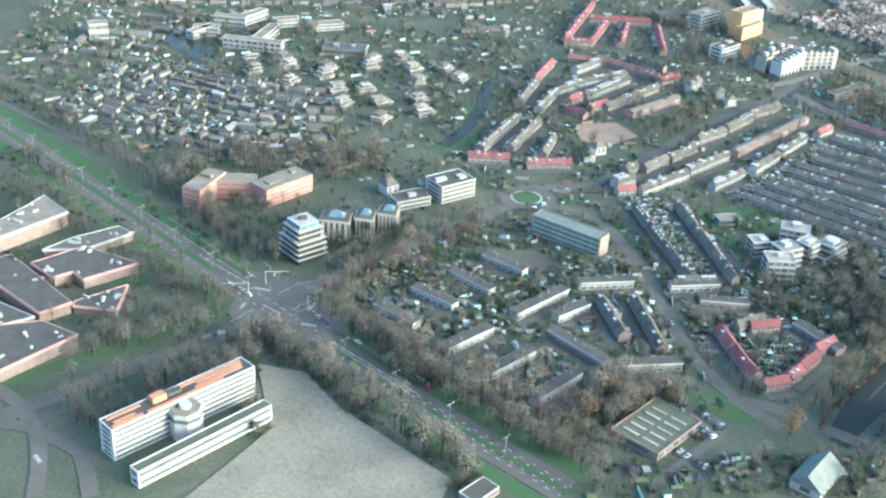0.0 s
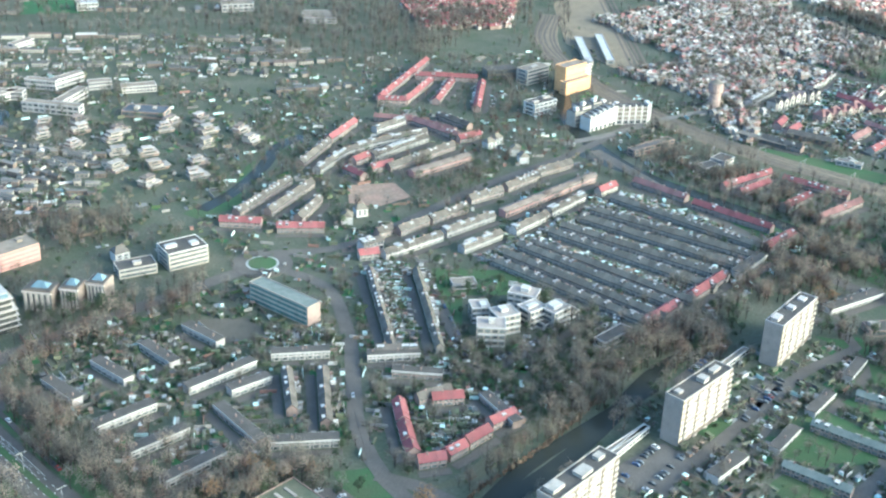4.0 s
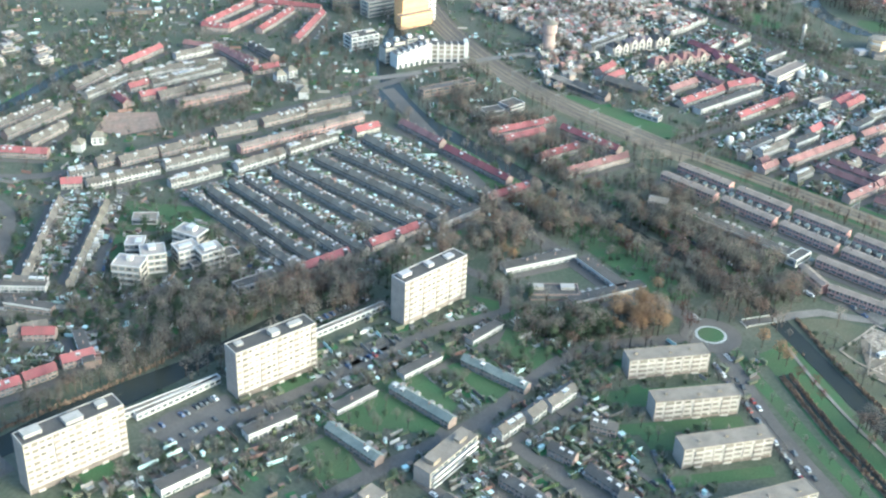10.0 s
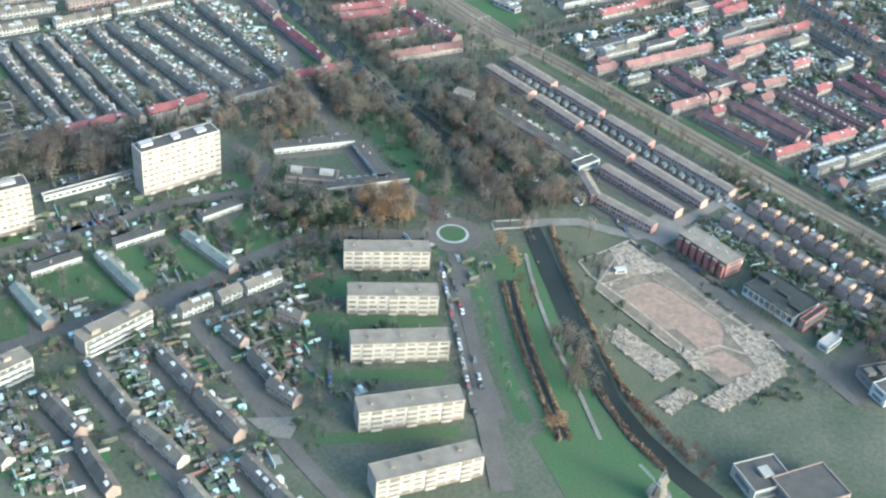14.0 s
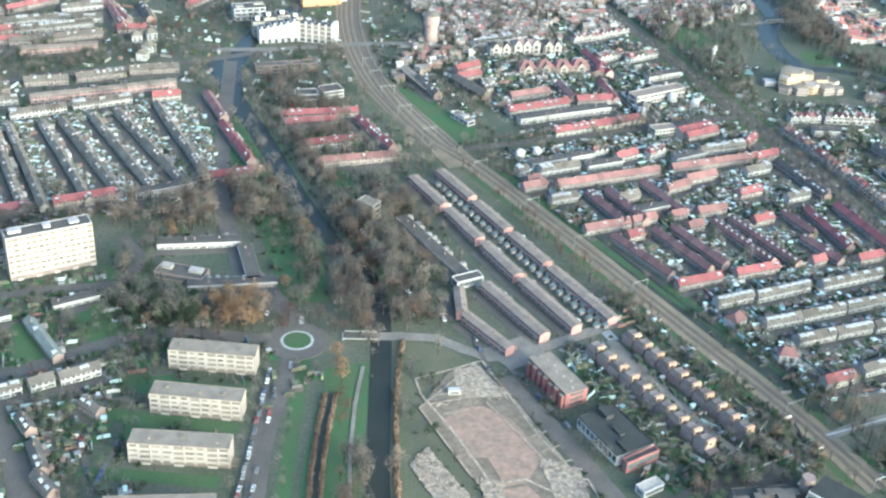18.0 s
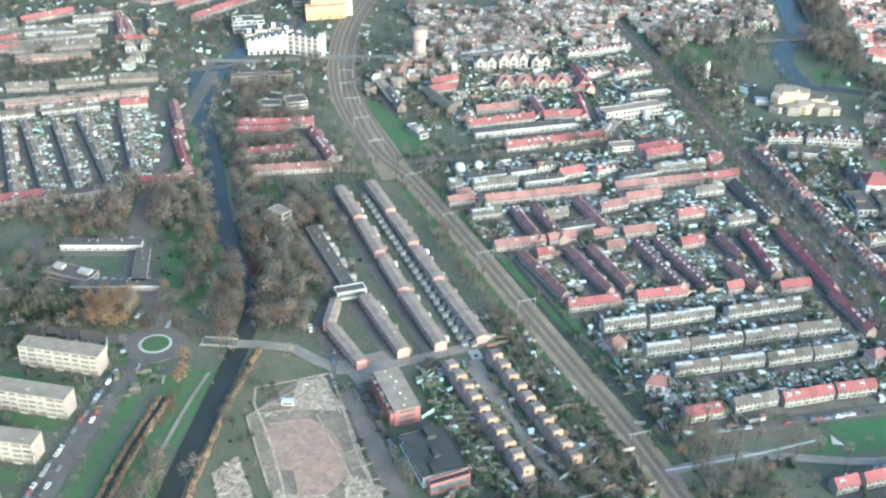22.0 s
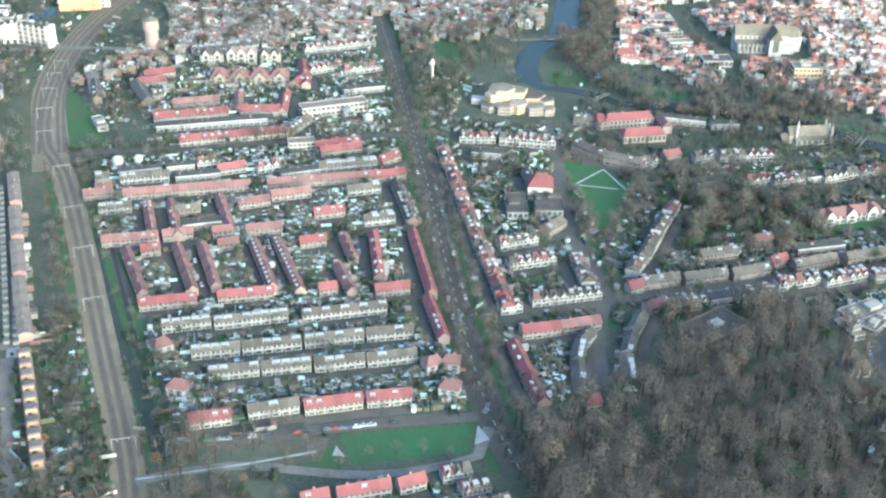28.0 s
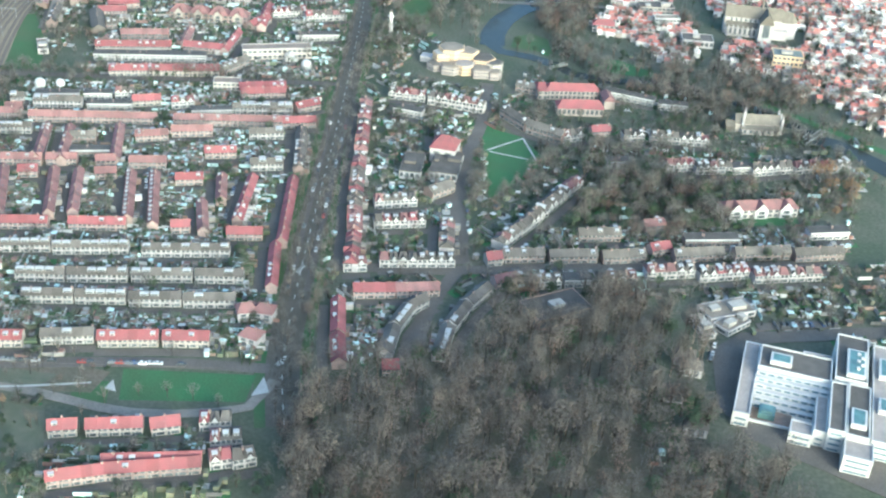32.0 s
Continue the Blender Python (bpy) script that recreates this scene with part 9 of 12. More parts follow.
wood_house(807.3, 369.2, 0.0, 8.0, 7.0, 4.6, DRED, PALE, "detached pale house with red hipped roof")
wood_house(898.9, 412.7, 40.0, 8.0, 7.0, 4.6, DRED, PALE, "detached pale house with red hipped roof")
wood_house(787.6, 393.5, 48.0, 8.0, 7.0, 4.6, DRED, PALE, "detached pale house with red hipped roof")
terrace(877.5, 318.8, 32.6, 9.8, 5.6, 2, "redw")
terrace(888.4, 325.1, 30.3, 19.1, 5.6, 5, "redw")
terrace(908.0, 335.4, 38.0, 9.9, 5.6, 2, "redw")
terrace(904.3, 312.7, 29.4, 32.5, 5.6, 8, "redw")
terrace(921.0, 345.1, 30.4, 10.9, 6.4, 3, "villa")
terrace(929.7, 338.5, 33.2, 10.8, 6.4, 3, "villa")
terrace(935.2, 329.8, 38.7, 7.8, 6.4, 2, "villa")
terrace(941.8, 333.4, 42.4, 8.1, 6.4, 2, "villa")
terrace(893.4, 298.6, 38.5, 18.5, 5.2, 5, "red")
terrace(907.9, 310.1, 33.5, 30.7, 5.2, 7, "red")
gardens([(877.0, 320.8), (931.9, 352.2), (939.9, 342.9), (884.5, 311.6)], 80, 95, 0.6)
gardens([(793.1, 305.2), (801.4, 313.9), (811.8, 306.9), (796.8, 302.7)], 20, 96, 0.35)


# ---- avenue and villas ----
terrace(845.6, 620.4, -66.2, 66.6, 6.4, 16, "villa")
terrace(873.6, 556.4, -66.0, 44.5, 6.4, 11, "villa")
terrace(892.7, 512.9, -63.1, 29.0, 6.4, 7, "villa")
terrace(906.5, 484.9, -66.3, 26.2, 6.4, 6, "villa")
terrace(925.0, 435.3, -62.9, 23.2, 5.6, 6, "red")
terrace(936.3, 412.8, -60.4, 17.4, 5.6, 4, "red")
terrace(855.6, 634.6, 15.0, 20.9, 6.4, 5, "villa")
terrace(878.0, 638.5, 6.3, 32.4, 6.4, 8, "villag", 5.4)
terrace(867.0, 617.0, 6.6, 16.0, 6.4, 4, "flat")
terrace(912.9, 499.9, 31.7, 23.7, 6.4, 6, "villa")
terrace(905.0, 516.8, 35.3, 20.2, 6.4, 5, "villa")
terrace(929.5, 471.0, 28.6, 32.9, 6.4, 8, "villag")
terrace(917.5, 460.7, 31.6, 10.0, 6.4, 2, "villa")
terrace(930.5, 444.4, 29.1, 17.3, 6.4, 4, "red")
terrace(946.1, 453.0, 31.7, 18.0, 6.4, 4, "dred")
terrace(964.0, 402.5, 29.4, 6.2, 6.4, 2, "red")
terrace(925.4, 538.0, 63.2, 14.0, 7.2, 3, "grey")
terrace(898.3, 601.7, -62.6, 17.0, 5.6, 4, "grey")
terrace(938.5, 516.4, -68.0, 25.4, 6.4, 6, "villag")
wood_house(912.1, 583.2, 10.0, 13.0, 13.0, 7.5, RED, PALE, "school hall with tall red pyramid roof")
terrace(963.2, 412.4, 104.7, 18.3, 5.6, 4, "greyw")
terrace(958.2, 431.1, 91.3, 13.5, 5.6, 3, "greyw")
terrace(957.4, 444.7, 71.0, 9.7, 5.6, 2, "greyw")
terrace(981.7, 421.3, 101.9, 19.5, 5.6, 5, "greyw")
terrace(977.6, 441.9, 89.4, 15.7, 5.6, 4, "greyw")
terrace(977.8, 459.4, 79.9, 15.6, 5.6, 4, "greyw")
terrace(972.1, 509.6, 79.1, 15.6, 6.4, 4, "villag")
terrace(975.6, 525.2, 80.4, 19.4, 6.4, 5, "villag")
terrace(978.9, 546.2, 81.6, 21.7, 6.4, 5, "villag")
terrace(982.4, 569.0, 79.2, 17.0, 6.4, 4, "villag")
terrace(970.7, 493.9, 39.6, 7.0, 6.0, 2, "redw")
terrace(980.9, 478.6, 48.9, 10.5, 6.0, 3, "dred")
terrace(919.3, 643.4, -32.4, 22.0, 6.4, 5, "grey", 5.1)
terrace(939.0, 631.1, -10.8, 21.8, 6.4, 5, "grey", 5.1)
terrace(961.6, 629.4, 47.3, 11.3, 6.0, 3, "villag")
terrace(972.7, 643.8, 37.3, 10.4, 6.0, 3, "red")
terrace(989.3, 647.1, 32.3, 11.7, 6.0, 3, "villag")
terrace(1002.3, 653.3, 20.0, 31.4, 6.0, 8, "villag")
terrace(990.9, 612.4, 30.2, 14.1, 6.0, 3, "flat")
terrace(1018.8, 623.4, 35.0, 14.9, 6.0, 4, "villa")
terrace(1032.9, 628.5, 32.6, 19.6, 6.0, 5, "villag")
terrace(1050.1, 638.4, 33.0, 9.3, 6.0, 2, "flat")
terrace(1059.6, 640.8, 38.2, 23.0, 6.0, 6, "villag")
terrace(1079.2, 654.3, 42.9, 17.4, 6.0, 4, "villag")
terrace(1092.0, 662.5, 41.0, 17.1, 6.0, 4, "villa")
terrace(1025.0, 557.0, 39.8, 10.1, 6.0, 2, "dred")
terrace(1033.6, 537.0, 45.2, 9.8, 6.0, 2, "red")
terrace(995.3, 486.4, 34.5, 11.9, 6.0, 3, "villag")
terrace(1006.2, 494.0, 30.3, 11.7, 6.0, 3, "flat")
terrace(1018.6, 501.1, 32.8, 17.5, 6.0, 4, "villag")
terrace(975.6, 500.3, 29.8, 18.5, 6.0, 5, "grey")
terrace(994.2, 509.5, 30.3, 21.5, 6.0, 5, "grey")
terrace(1015.5, 520.3, 32.6, 19.5, 6.0, 5, "grey")
terrace(1036.2, 516.9, 33.6, 22.3, 6.0, 5, "villag")
terrace(1057.6, 526.3, 35.7, 23.2, 6.0, 6, "villa")
terrace(1079.2, 536.8, 32.6, 31.6, 6.0, 8, "villag")
terrace(1043.9, 537.2, 33.9, 23.2, 6.0, 6, "grey")
terrace(1068.1, 552.0, 31.8, 26.2, 6.0, 6, "grey")
terrace(1093.0, 564.5, 34.0, 23.7, 6.0, 6, "grey")
terrace(999.9, 534.0, 30.2, 19.6, 6.0, 5, "grey")
terrace(1044.5, 553.9, 28.8, 25.6, 6.0, 6, "flatb")
terrace(995.3, 698.2, 17.4, 16.5, 6.0, 4, "flat")
terrace(961.5, 700.0, 1.7, 30.0, 6.0, 7, "flat")
terrace(914.4, 682.1, -2.5, 17.3, 6.0, 4, "grey")
terrace(1096.0, 588.3, 32.3, 19.4, 6.0, 5, "flat")
gardens([(963.2, 530.6), (1113.3, 603.8), (1113.6, 566.5), (970.7, 500.8)], 380, 101, 0.5)
gardens([(865.8, 616.3), (904.5, 634.7), (948.2, 496.1), (920.9, 473.7)], 220, 102, 0.4)
gardens([(932.0, 449.3), (947.4, 455.9), (959.6, 409.8), (947.5, 404.7)], 90, 103, 0.4)
gardens([(977.7, 493.5), (1036.3, 521.8), (1038.5, 505.1), (983.7, 478.8)], 80, 104, 0.5)
gardens([(967.5, 656.4), (1031.3, 674.5), (1028.6, 646.1), (976.1, 629.1)], 70, 105, 0.5)
gardens([(1060.1, 534.9), (1111.6, 562.9), (1112.1, 522.5), (1062.9, 505.9)], 80, 106, 0.4)
gardens([(904.8, 706.5), (1009.5, 719.7), (996.3, 695.5), (917.7, 684.4)], 70, 107, 0.4)
courthouse(869.2, 698.9, 8.0)
footbridge(887.0, 836.0, 25.0, 34.0, 5.5)
footbridge(1081.5, 706.0, 72.0, 24.0, 3.0)
footbridge(925.0, 730.5, 60.0, 13.0, 2.4)
church(1024.0, 855.8, 14.0)
block("office", 959.0, 832.0, 27.0, 17.0, 8.0, 5.5, 2, WHITE, GRAVEL, "white office block with flat grey roof", bays=7)
block("hall", 938.0, 880.0, 20.0, 20.0, 14.0, 5.0, 1, PALE, GRAVEL, "broad flat-roofed hall in the old town", bays=6, boxes=2)
block("hall", 944.0, 850.0, 27.0, 24.0, 12.0, 5.0, 2, BUFF, GREY, "broad grey-roofed town hall building", bays=8, boxes=2)
block("hall", 984.0, 805.0, 18.0, 20.0, 13.0, 4.6, 1, PALE, GREY, "low hall with pale front and grey roof", bays=7, boxes=1)
wing("town_house", 925.0, 800.0, 15.0, 14.0, 8.0, 5.0, 3.0, PALE, RED, "pale town house under red hipped roof", "house", 2, 5)
wing("town_house", 843.0, 843.0, 22.0, 16.0, 7.0, 6.2, 1.8, WHITE, GREY, "tall white apartment house beside the moat", "apartments", 3, 6, 2, WHITE, 4.0, 2.4)
chapel(1041.0, 690.0, 23.0)
block("public_building", 1043.0, 795.5, 16.0, 18.5, 13, 9.5, 3, SANDSTONE, GREENROOF, "tall cream public building with green roof", bays=7, boxes=1)
hospital(1094.3, 444.2, 4.9)
wing("school", 934.0, 679.5, 27.5, 30.5, 8.5, 5.4, 3.4, GREYBROWN_AND_END_SHADE, RED, "long brick school range under bright red hipped roof", "school", 2, 12)
wing("school", 947.0, 661.5, 26.0, 26.0, 9.5, 4.6, 3.6, GREYBROWN_AND_END_SHADE, RED, "lower brick school range under bright red hipped roof", "school", 1, 10)
wing("school", 961.5, 694.5, -62.0, 13.0, 6.0, 5.0, 2.6, GREYBROWN_AND_END_SHADE, DRED, "short brick school wing closing the court", "school", 2, 4, inset=1.5)
wing("school", 929.8, 677.0, 27.5, 6.0, 13.0, 5.2, 2.8, GREYBROWN_AND_END_SHADE, RED, "short brick school wing under red roof", "school", 2, 2, inset=1.5)
patch("pavement", PAVE, [(938, 678), (962, 690), (967, 681), (946, 671)], "paved school court")
wing("school", 1055.0, 588.5, 32.5, 38.0, 9.0, 4.6, 3.2, CREAM, DRED, "cream school with broad white gables and brown-red roof", "school", 2, 12, 3, WHITE, 6.5, 3.6)
block("hall", 914.8, 556.5, 14.0, 14.0, 25.0, 4.4, 1, PALE, GREY, "long school hall with flat grey roof", bays=5, boxes=2, frame=GREY)
block("hall", 901.5, 550.5, 16.0, 10.5, 22.0, 4.2, 1, WHITE, BITUMEN, "dark flat-roofed hall with white front", bays=4, boxes=1, frame=GREY)
block("annex", 1059.6, 495.3, -53.7, 14.2, 6, 2.4, 1, PALE, GRAVEL, "low pale annex with roof lights", boxes=2, bays=5)
block("annex", 1068.7, 496.1, 44.3, 22.0, 11, 2.8, 1, PALE, GRAVEL, "low pale annex with roof lights", boxes=2, bays=5)
block("annex", 1076.9, 490.7, 61.7, 14.4, 8, 2.4, 1, PALE, GRAVEL, "low pale annex with roof lights", boxes=2, bays=5)
patch("pavement", ROAD, [(1073.1, 478.9), (1081.1, 496.3), (1135.8, 529.7), (1136.6, 520.9), (1084.8, 489.3), (1091.1, 444.4), (1143.7, 439.8), (1145.4, 420.8), (1097.9, 430.0), (1082.7, 443.8)], "paved hospital yard")
cars(1086.7, 503.8, 1116.5, 521.8, 14, 20, True, 0.6, False)
cars(1073.4, 483.3, 1073.8, 470.8, 4, 21, False, 0.8, False)
block("hall", 1006.9, 458.0, 50.8, 25.9, 16, 5, 1, BRICK, GREY, "low broad hall with grey roof", boxes=1)
wood_house(1068.8, 459.9, 12.0, 8.0, 6.0, 4.0, GREY, PALE, "small house at the wood edge")
wood_house(1066.2, 441.0, 12.0, 8.0, 6.0, 4.0, GREY, PALE, "small house at the wood edge")
wood_house(1078.3, 425.3, 12.0, 8.0, 6.0, 4.0, GREY, PALE, "small house at the wood edge")
wood_house(1064.7, 466.0, 12.0, 8.0, 6.0, 4.0, GREY, PALE, "small house at the wood edge")
patch("lawn", GRASS, [(1063.0, 445.1), (1074.7, 451.1), (1079.6, 438.5), (1068.6, 431.0)], "green clearing")
old_town([(975.9, 935.5), (1109.8, 1006.8), (1125.0, 725.0), (1098.0, 733.0), (1080.0, 752.0), (1064.0, 764.0), (1053.0, 777.0), (1026.0, 779.0), (1004.0, 800.0), (1012.0, 830.0), (990.0, 870.0), (965.0, 925.0)], 420, 1, 20.0, 3.4, 5.8, 7.5, SUNLIT_REDTOWN, SUNLIT_PALETOWN)
old_town([(922.0, 798.0), (916.0, 850.0), (907.0, 936.0), (936.0, 936.0), (968.0, 866.0), (992.0, 828.0), (1000.0, 800.0), (998.0, 764.0), (976.0, 769.0), (948.0, 797.0)], 70, 2, 10.0, 3.4, 5.8, 7.5, SUNLIT_REDTOWN, SUNLIT_PALETOWN)
old_town([(635.1, 917.7), (627.3, 986.9), (832.1, 1060.1), (867.6, 854.8), (782.4, 763.9), (723.0, 776.6), (663.3, 845.4)], 620, 3, 8.0, 3.4, 5.6)
old_town([(575.3, 829.5), (658.2, 830.3), (712.2, 750.7), (628.9, 723.4)], 130, 4, 6.0, 3.6, 5.8)
old_town([(872.0, 1075.0), (1079.8, 1130.0), (1071.7, 1018.6), (909.5, 913.2)], 220, 5, 15.0, 4.0, 7.5, 8.0, SUNLIT_REDTOWN, SUNLIT_PALETOWN)
old_town([(464.8, 1106.4), (588.4, 1074.2), (542.1, 970.1), (457.4, 984.8)], 220, 6, 15.0, 3.4, 4.8, 9.0, RED)
old_town([(797.8, 1105.6), (920.1, 1086.7), (583.2, 612.9), (625.2, 801.2)], 380, 7, 15.0, 3.6, 5.6)
old_town([(650.0, 660.0), (660.0, 668.0), (684.0, 632.0), (676.0, 600.0)], 24, 8, 20.0, 3.0, 4.4)


# ---- trees ----
avenue([(-19.4, 687.5), (26.0, 597.7), (73.9, 496.5)], 6, ['bare'], 201, 2.5, 0.9, 14)
avenue([(-32.0, 616.6), (11.0, 546.2), (60.0, 458.9)], 6, ['bare'], 202, 3, 0.9, 0)
avenue([(100.3, 452.4), (123.0, 399.2), (148.3, 355.5), (177.9, 301.3)], 5, ['bare', 'tan'], 203, 3, 0.9, 0, single=True)
avenue([(75.1, 428.6), (94.8, 384.5), (117.5, 347.8), (132.9, 312.6)], 4.5, ['bare', 'tan'], 204, 5, 0.95, 0)
grove([(74.3, 438.3), (94.1, 424.2), (129.1, 327.1), (134.8, 305.6), (121.8, 318.7), (93.9, 380.6), (66.4, 421.4)], 50, ['bare', 'bare', 'tan'], 205, 0.9)
avenue([(114.0, 465.2), (154.7, 490.8), (206.7, 518.4)], 5, ['tan', 'bare'], 206, 4, 0.9, 0, single=True)
avenue([(112.4, 482.3), (152.5, 503.6), (207.1, 528.7)], 6, ['bare'], 207, 3, 0.85, 0)
grove([(-11.5, 439.6), (58.9, 451.6), (75.9, 433.2), (62.7, 413.4), (6.0, 393.9), (-11.6, 375.9)], 60, ['bare'], 208, 0.9)
grove([(21.3, 502.2), (61.9, 471.4), (58.9, 451.6), (21.1, 441.1), (-2.5, 437.5)], 40, ['bare'], 209, 0.8)
grove([(137.9, 623.4), (177.3, 615.9), (169.9, 576.7), (141.8, 582.3)], 14, ['tan', 'bare'], 210, 1.0)
grove([(42.2, 609.5), (62.2, 621.4), (58.8, 569.6), (42.9, 587.0)], 14, ['bare'], 211, 1.0)
grove([(78.3, 579.9), (100.9, 568.1), (98.0, 521.5), (77.9, 538.6)], 16, ['bare', 'leaf'], 212, 0.7)
grove([(117.5, 517.4), (169.3, 519.5), (169.4, 500.0), (119.1, 486.6)], 22, ['leaf', 'bare'], 213, 0.8)
grove([(172.1, 513.1), (207.1, 486.3), (269.1, 442.6), (241.9, 370.7), (176.8, 366.1), (126.9, 435.1)], 60, ['bare', 'leaf', 'bare'], 214, 0.55)
grove([(201.8, 369.2), (235.7, 353.0), (217.2, 322.6), (180.9, 338.5)], 18, ['tan', 'tawny', 'bare'], 215, 0.8, single=True)
grove([(253.4, 318.3), (264.7, 315.5), (254.4, 299.5), (243.5, 302.2)], 2, ['tawny'], 216, 1.0)
grove([(261.9, 443.5), (330.8, 428.5), (352.1, 401.7), (335.3, 374.9), (297.5, 369.2), (291.4, 394.6)], 40, ['bare', 'bare', 'leaf'], 217, 0.7)
grove([(257.0, 412.4), (275.9, 398.0), (264.4, 338.1), (252.5, 345.0)], 14, ['bare'], 218, 0.7)
grove([(265.0, 707.7), (306.0, 720.3), (353.3, 678.4), (338.7, 623.9), (295.9, 599.2), (278.4, 628.6)], 30, ['bare', 'leaf'], 219, 0.7)
grove([(295.9, 599.2), (347.1, 587.5), (440.3, 659.6), (444.0, 674.7), (352.1, 620.9)], 30, ['bare'], 220, 0.6)
grove([(450.7, 775.1), (528.7, 766.9), (496.4, 664.4), (423.0, 646.7), (389.6, 664.4)], 40, ['bare', 'plum', 'bare'], 221, 0.7)
grove([(220.2, 689.4), (229.0, 629.4), (271.8, 710.9), (322.7, 773.3), (313.4, 802.0)], 30, ['bare', 'leaf'], 222, 0.7)
grove([(373.0, 431.9), (444.4, 419.9), (451.5, 406.9), (420.5, 383.1), (358.9, 370.2), (353.1, 390.3)], 26, ['bare', 'tan', 'bare'], 223, 0.85)
grove([(307.4, 426.7), (350.9, 431.9), (377.4, 404.1), (349.4, 372.6), (323.1, 393.1)], 18, ['bare', 'leaf'], 224, 0.7)
grove([(341.6, 383.8), (382.7, 382.8), (378.2, 356.3), (342.6, 340.2), (317.8, 331.0)], 28, ['bare', 'tan'], 225, 0.8)
grove([(501.0, 454.8), (564.0, 494.0), (607.0, 462.9), (602.1, 426.4), (549.9, 431.9), (506.1, 414.1)], 45, ['tan', 'bare', 'bare', 'tawny'], 226, 0.8)
avenue([(525.2, 490.9), (578.8, 428.9), (588.1, 354.5)], 4, ['bare', 'plum'], 227, 5, 0.9, 0)
grove([(556.4, 387.5), (579.6, 390.1), (572.5, 356.3), (549.2, 359.0)], 12, ['tawny'], 228, 0.8, single=True)
grove([(502.7, 393.5), (553.9, 377.7), (549.2, 359.0), (505.6, 350.4)], 24, ['leaf', 'cone', 'bare'], 229, 0.9, single=True)
grove([(488.1, 405.5), (512.6, 418.9), (508.9, 382.8), (495.0, 379.5)], 10, ['leaf', 'bare'], 230, 0.7, single=True)
grove([(487.8, 541.4), (518.5, 509.6), (583.9, 473.0), (594.0, 386.0), (578.5, 379.2), (544.3, 449.1), (503.4, 449.2)], 18, ['bare', 'tan'], 231, 0.75)
avenue([(514.4, 649.5), (552.9, 551.8), (582.8, 492.1), (614.9, 408.8), (633.5, 367.4)], 6, ['bare', 'plum', 'bare'], 232, 4, 0.8, 0)
avenue([(502.3, 628.3), (542.8, 520.4), (580.1, 436.7), (591.8, 376.1)], 9, ['bare', 'tan'], 233, 4, 0.75, 0)
grove([(600.5, 522.2), (644.3, 481.7), (670.0, 410.9), (651.5, 365.1), (625.8, 380.4), (602.4, 457.3)], 24, ['bare', 'bare', 'tan'], 234, 0.7)
grove([(636.8, 401.4), (655.9, 403.9), (654.3, 370.0), (638.6, 363.5)], 9, ['tan', 'bare'], 235, 0.9)
tree(627.0, 351.1, "tan", random.Random(3), 0.9)
tree(614.4, 326.7, "tawny", random.Random(4), 1.05)
tree(606.8, 368.4, "tan", random.Random(6), 0.85)
tree(615.4, 321.2, "tawny", random.Random(7), 0.75)
tree(625.9, 340.9, "tan", random.Random(8), 0.55)
tree(619.6, 295.8, "plum", random.Random(9), 0.65)
tree(618.7, 224.6, "tawny", random.Random(4), 1.05)
tree(610.9, 336.6, "tawny", random.Random(4), 1.05)
tree(622.8, 347.5, "tan", random.Random(3), 0.9)
tree(615.0, 225.3, "tawny", random.Random(4), 0.8)
tree(619.8, 304.2, "plum", random.Random(5), 0.7)
tree(616.3, 311.3, "plum", random.Random(5), 0.7)
tree(634.1, 261.3, "tan", random.Random(3), 0.9)
tree(629.9, 270.5, "tan", random.Random(3), 0.9)
tree(653.2, 347.8, "tan", random.Random(3), 0.9)
avenue([(594.2, 328.3), (598.6, 287.4), (605.0, 237.2)], 9, ['bare'], 236, 2, 0.5, 0, single=True)
avenue([(576.9, 365.0), (582.4, 307.4), (585.7, 235.2)], 9, ['bare'], 237, 2, 0.55, 0, single=True)
grove([(513.8, 332.4), (543.4, 336.1), (527.8, 206.5), (517.8, 234.7)], 20, ['leaf', 'bare'], 238, 0.5)
grove([(402.1, 336.8), (453.1, 337.1), (461.3, 294.8), (410.5, 288.0)], 16, ['bare', 'leaf'], 239, 0.55, single=True)
grove([(480.5, 358.7), (520.3, 359.2), (519.9, 333.3), (486.9, 321.1)], 14, ['bare', 'leaf'], 240, 0.6, single=True)
grove([(481.6, 287.5), (524.0, 301.8), (527.0, 247.4), (501.8, 260.4)], 22, ['leaf', 'bare'], 241, 0.5)
grove([(634.5, 286.4), (645.4, 272.0), (641.2, 245.3), (624.9, 252.0)], 5, ['tan'], 242, 0.9, single=True)
grove([(641.2, 245.3), (669.8, 214.5), (673.2, 192.4), (655.9, 203.6)], 16, ['bare', 'plum'], 243, 0.6)
avenue([(817.2, 281.8), (790.8, 321.1), (747.9, 382.6), (728.8, 411.0)], 6, ['bare', 'leaf'], 244, 2, 0.45, 0)
avenue([(714.7, 428.5), (744.8, 380.9), (780.2, 337.8)], 5, ['bare'], 245, 3, 0.6, 0)
grove([(754.5, 286.8), (797.9, 304.9), (799.4, 285.4), (759.6, 265.8)], 26, ['leaf', 'bare'], 246, 0.6, single=True)
grove([(771.0, 328.4), (798.0, 308.3), (791.1, 296.9), (769.2, 302.9)], 12, ['bare', 'tawny'], 247, 0.6)
grove([(807.6, 324.3), (833.9, 340.5), (834.8, 325.8), (813.6, 311.3)], 8, ['bare', 'tawny'], 248, 0.6)
grove([(417.8, 707.3), (486.6, 662.9), (569.7, 512.0), (600.6, 429.6), (584.1, 426.2), (487.9, 593.4)], 44, ['bare', 'tan'], 249, 0.7)
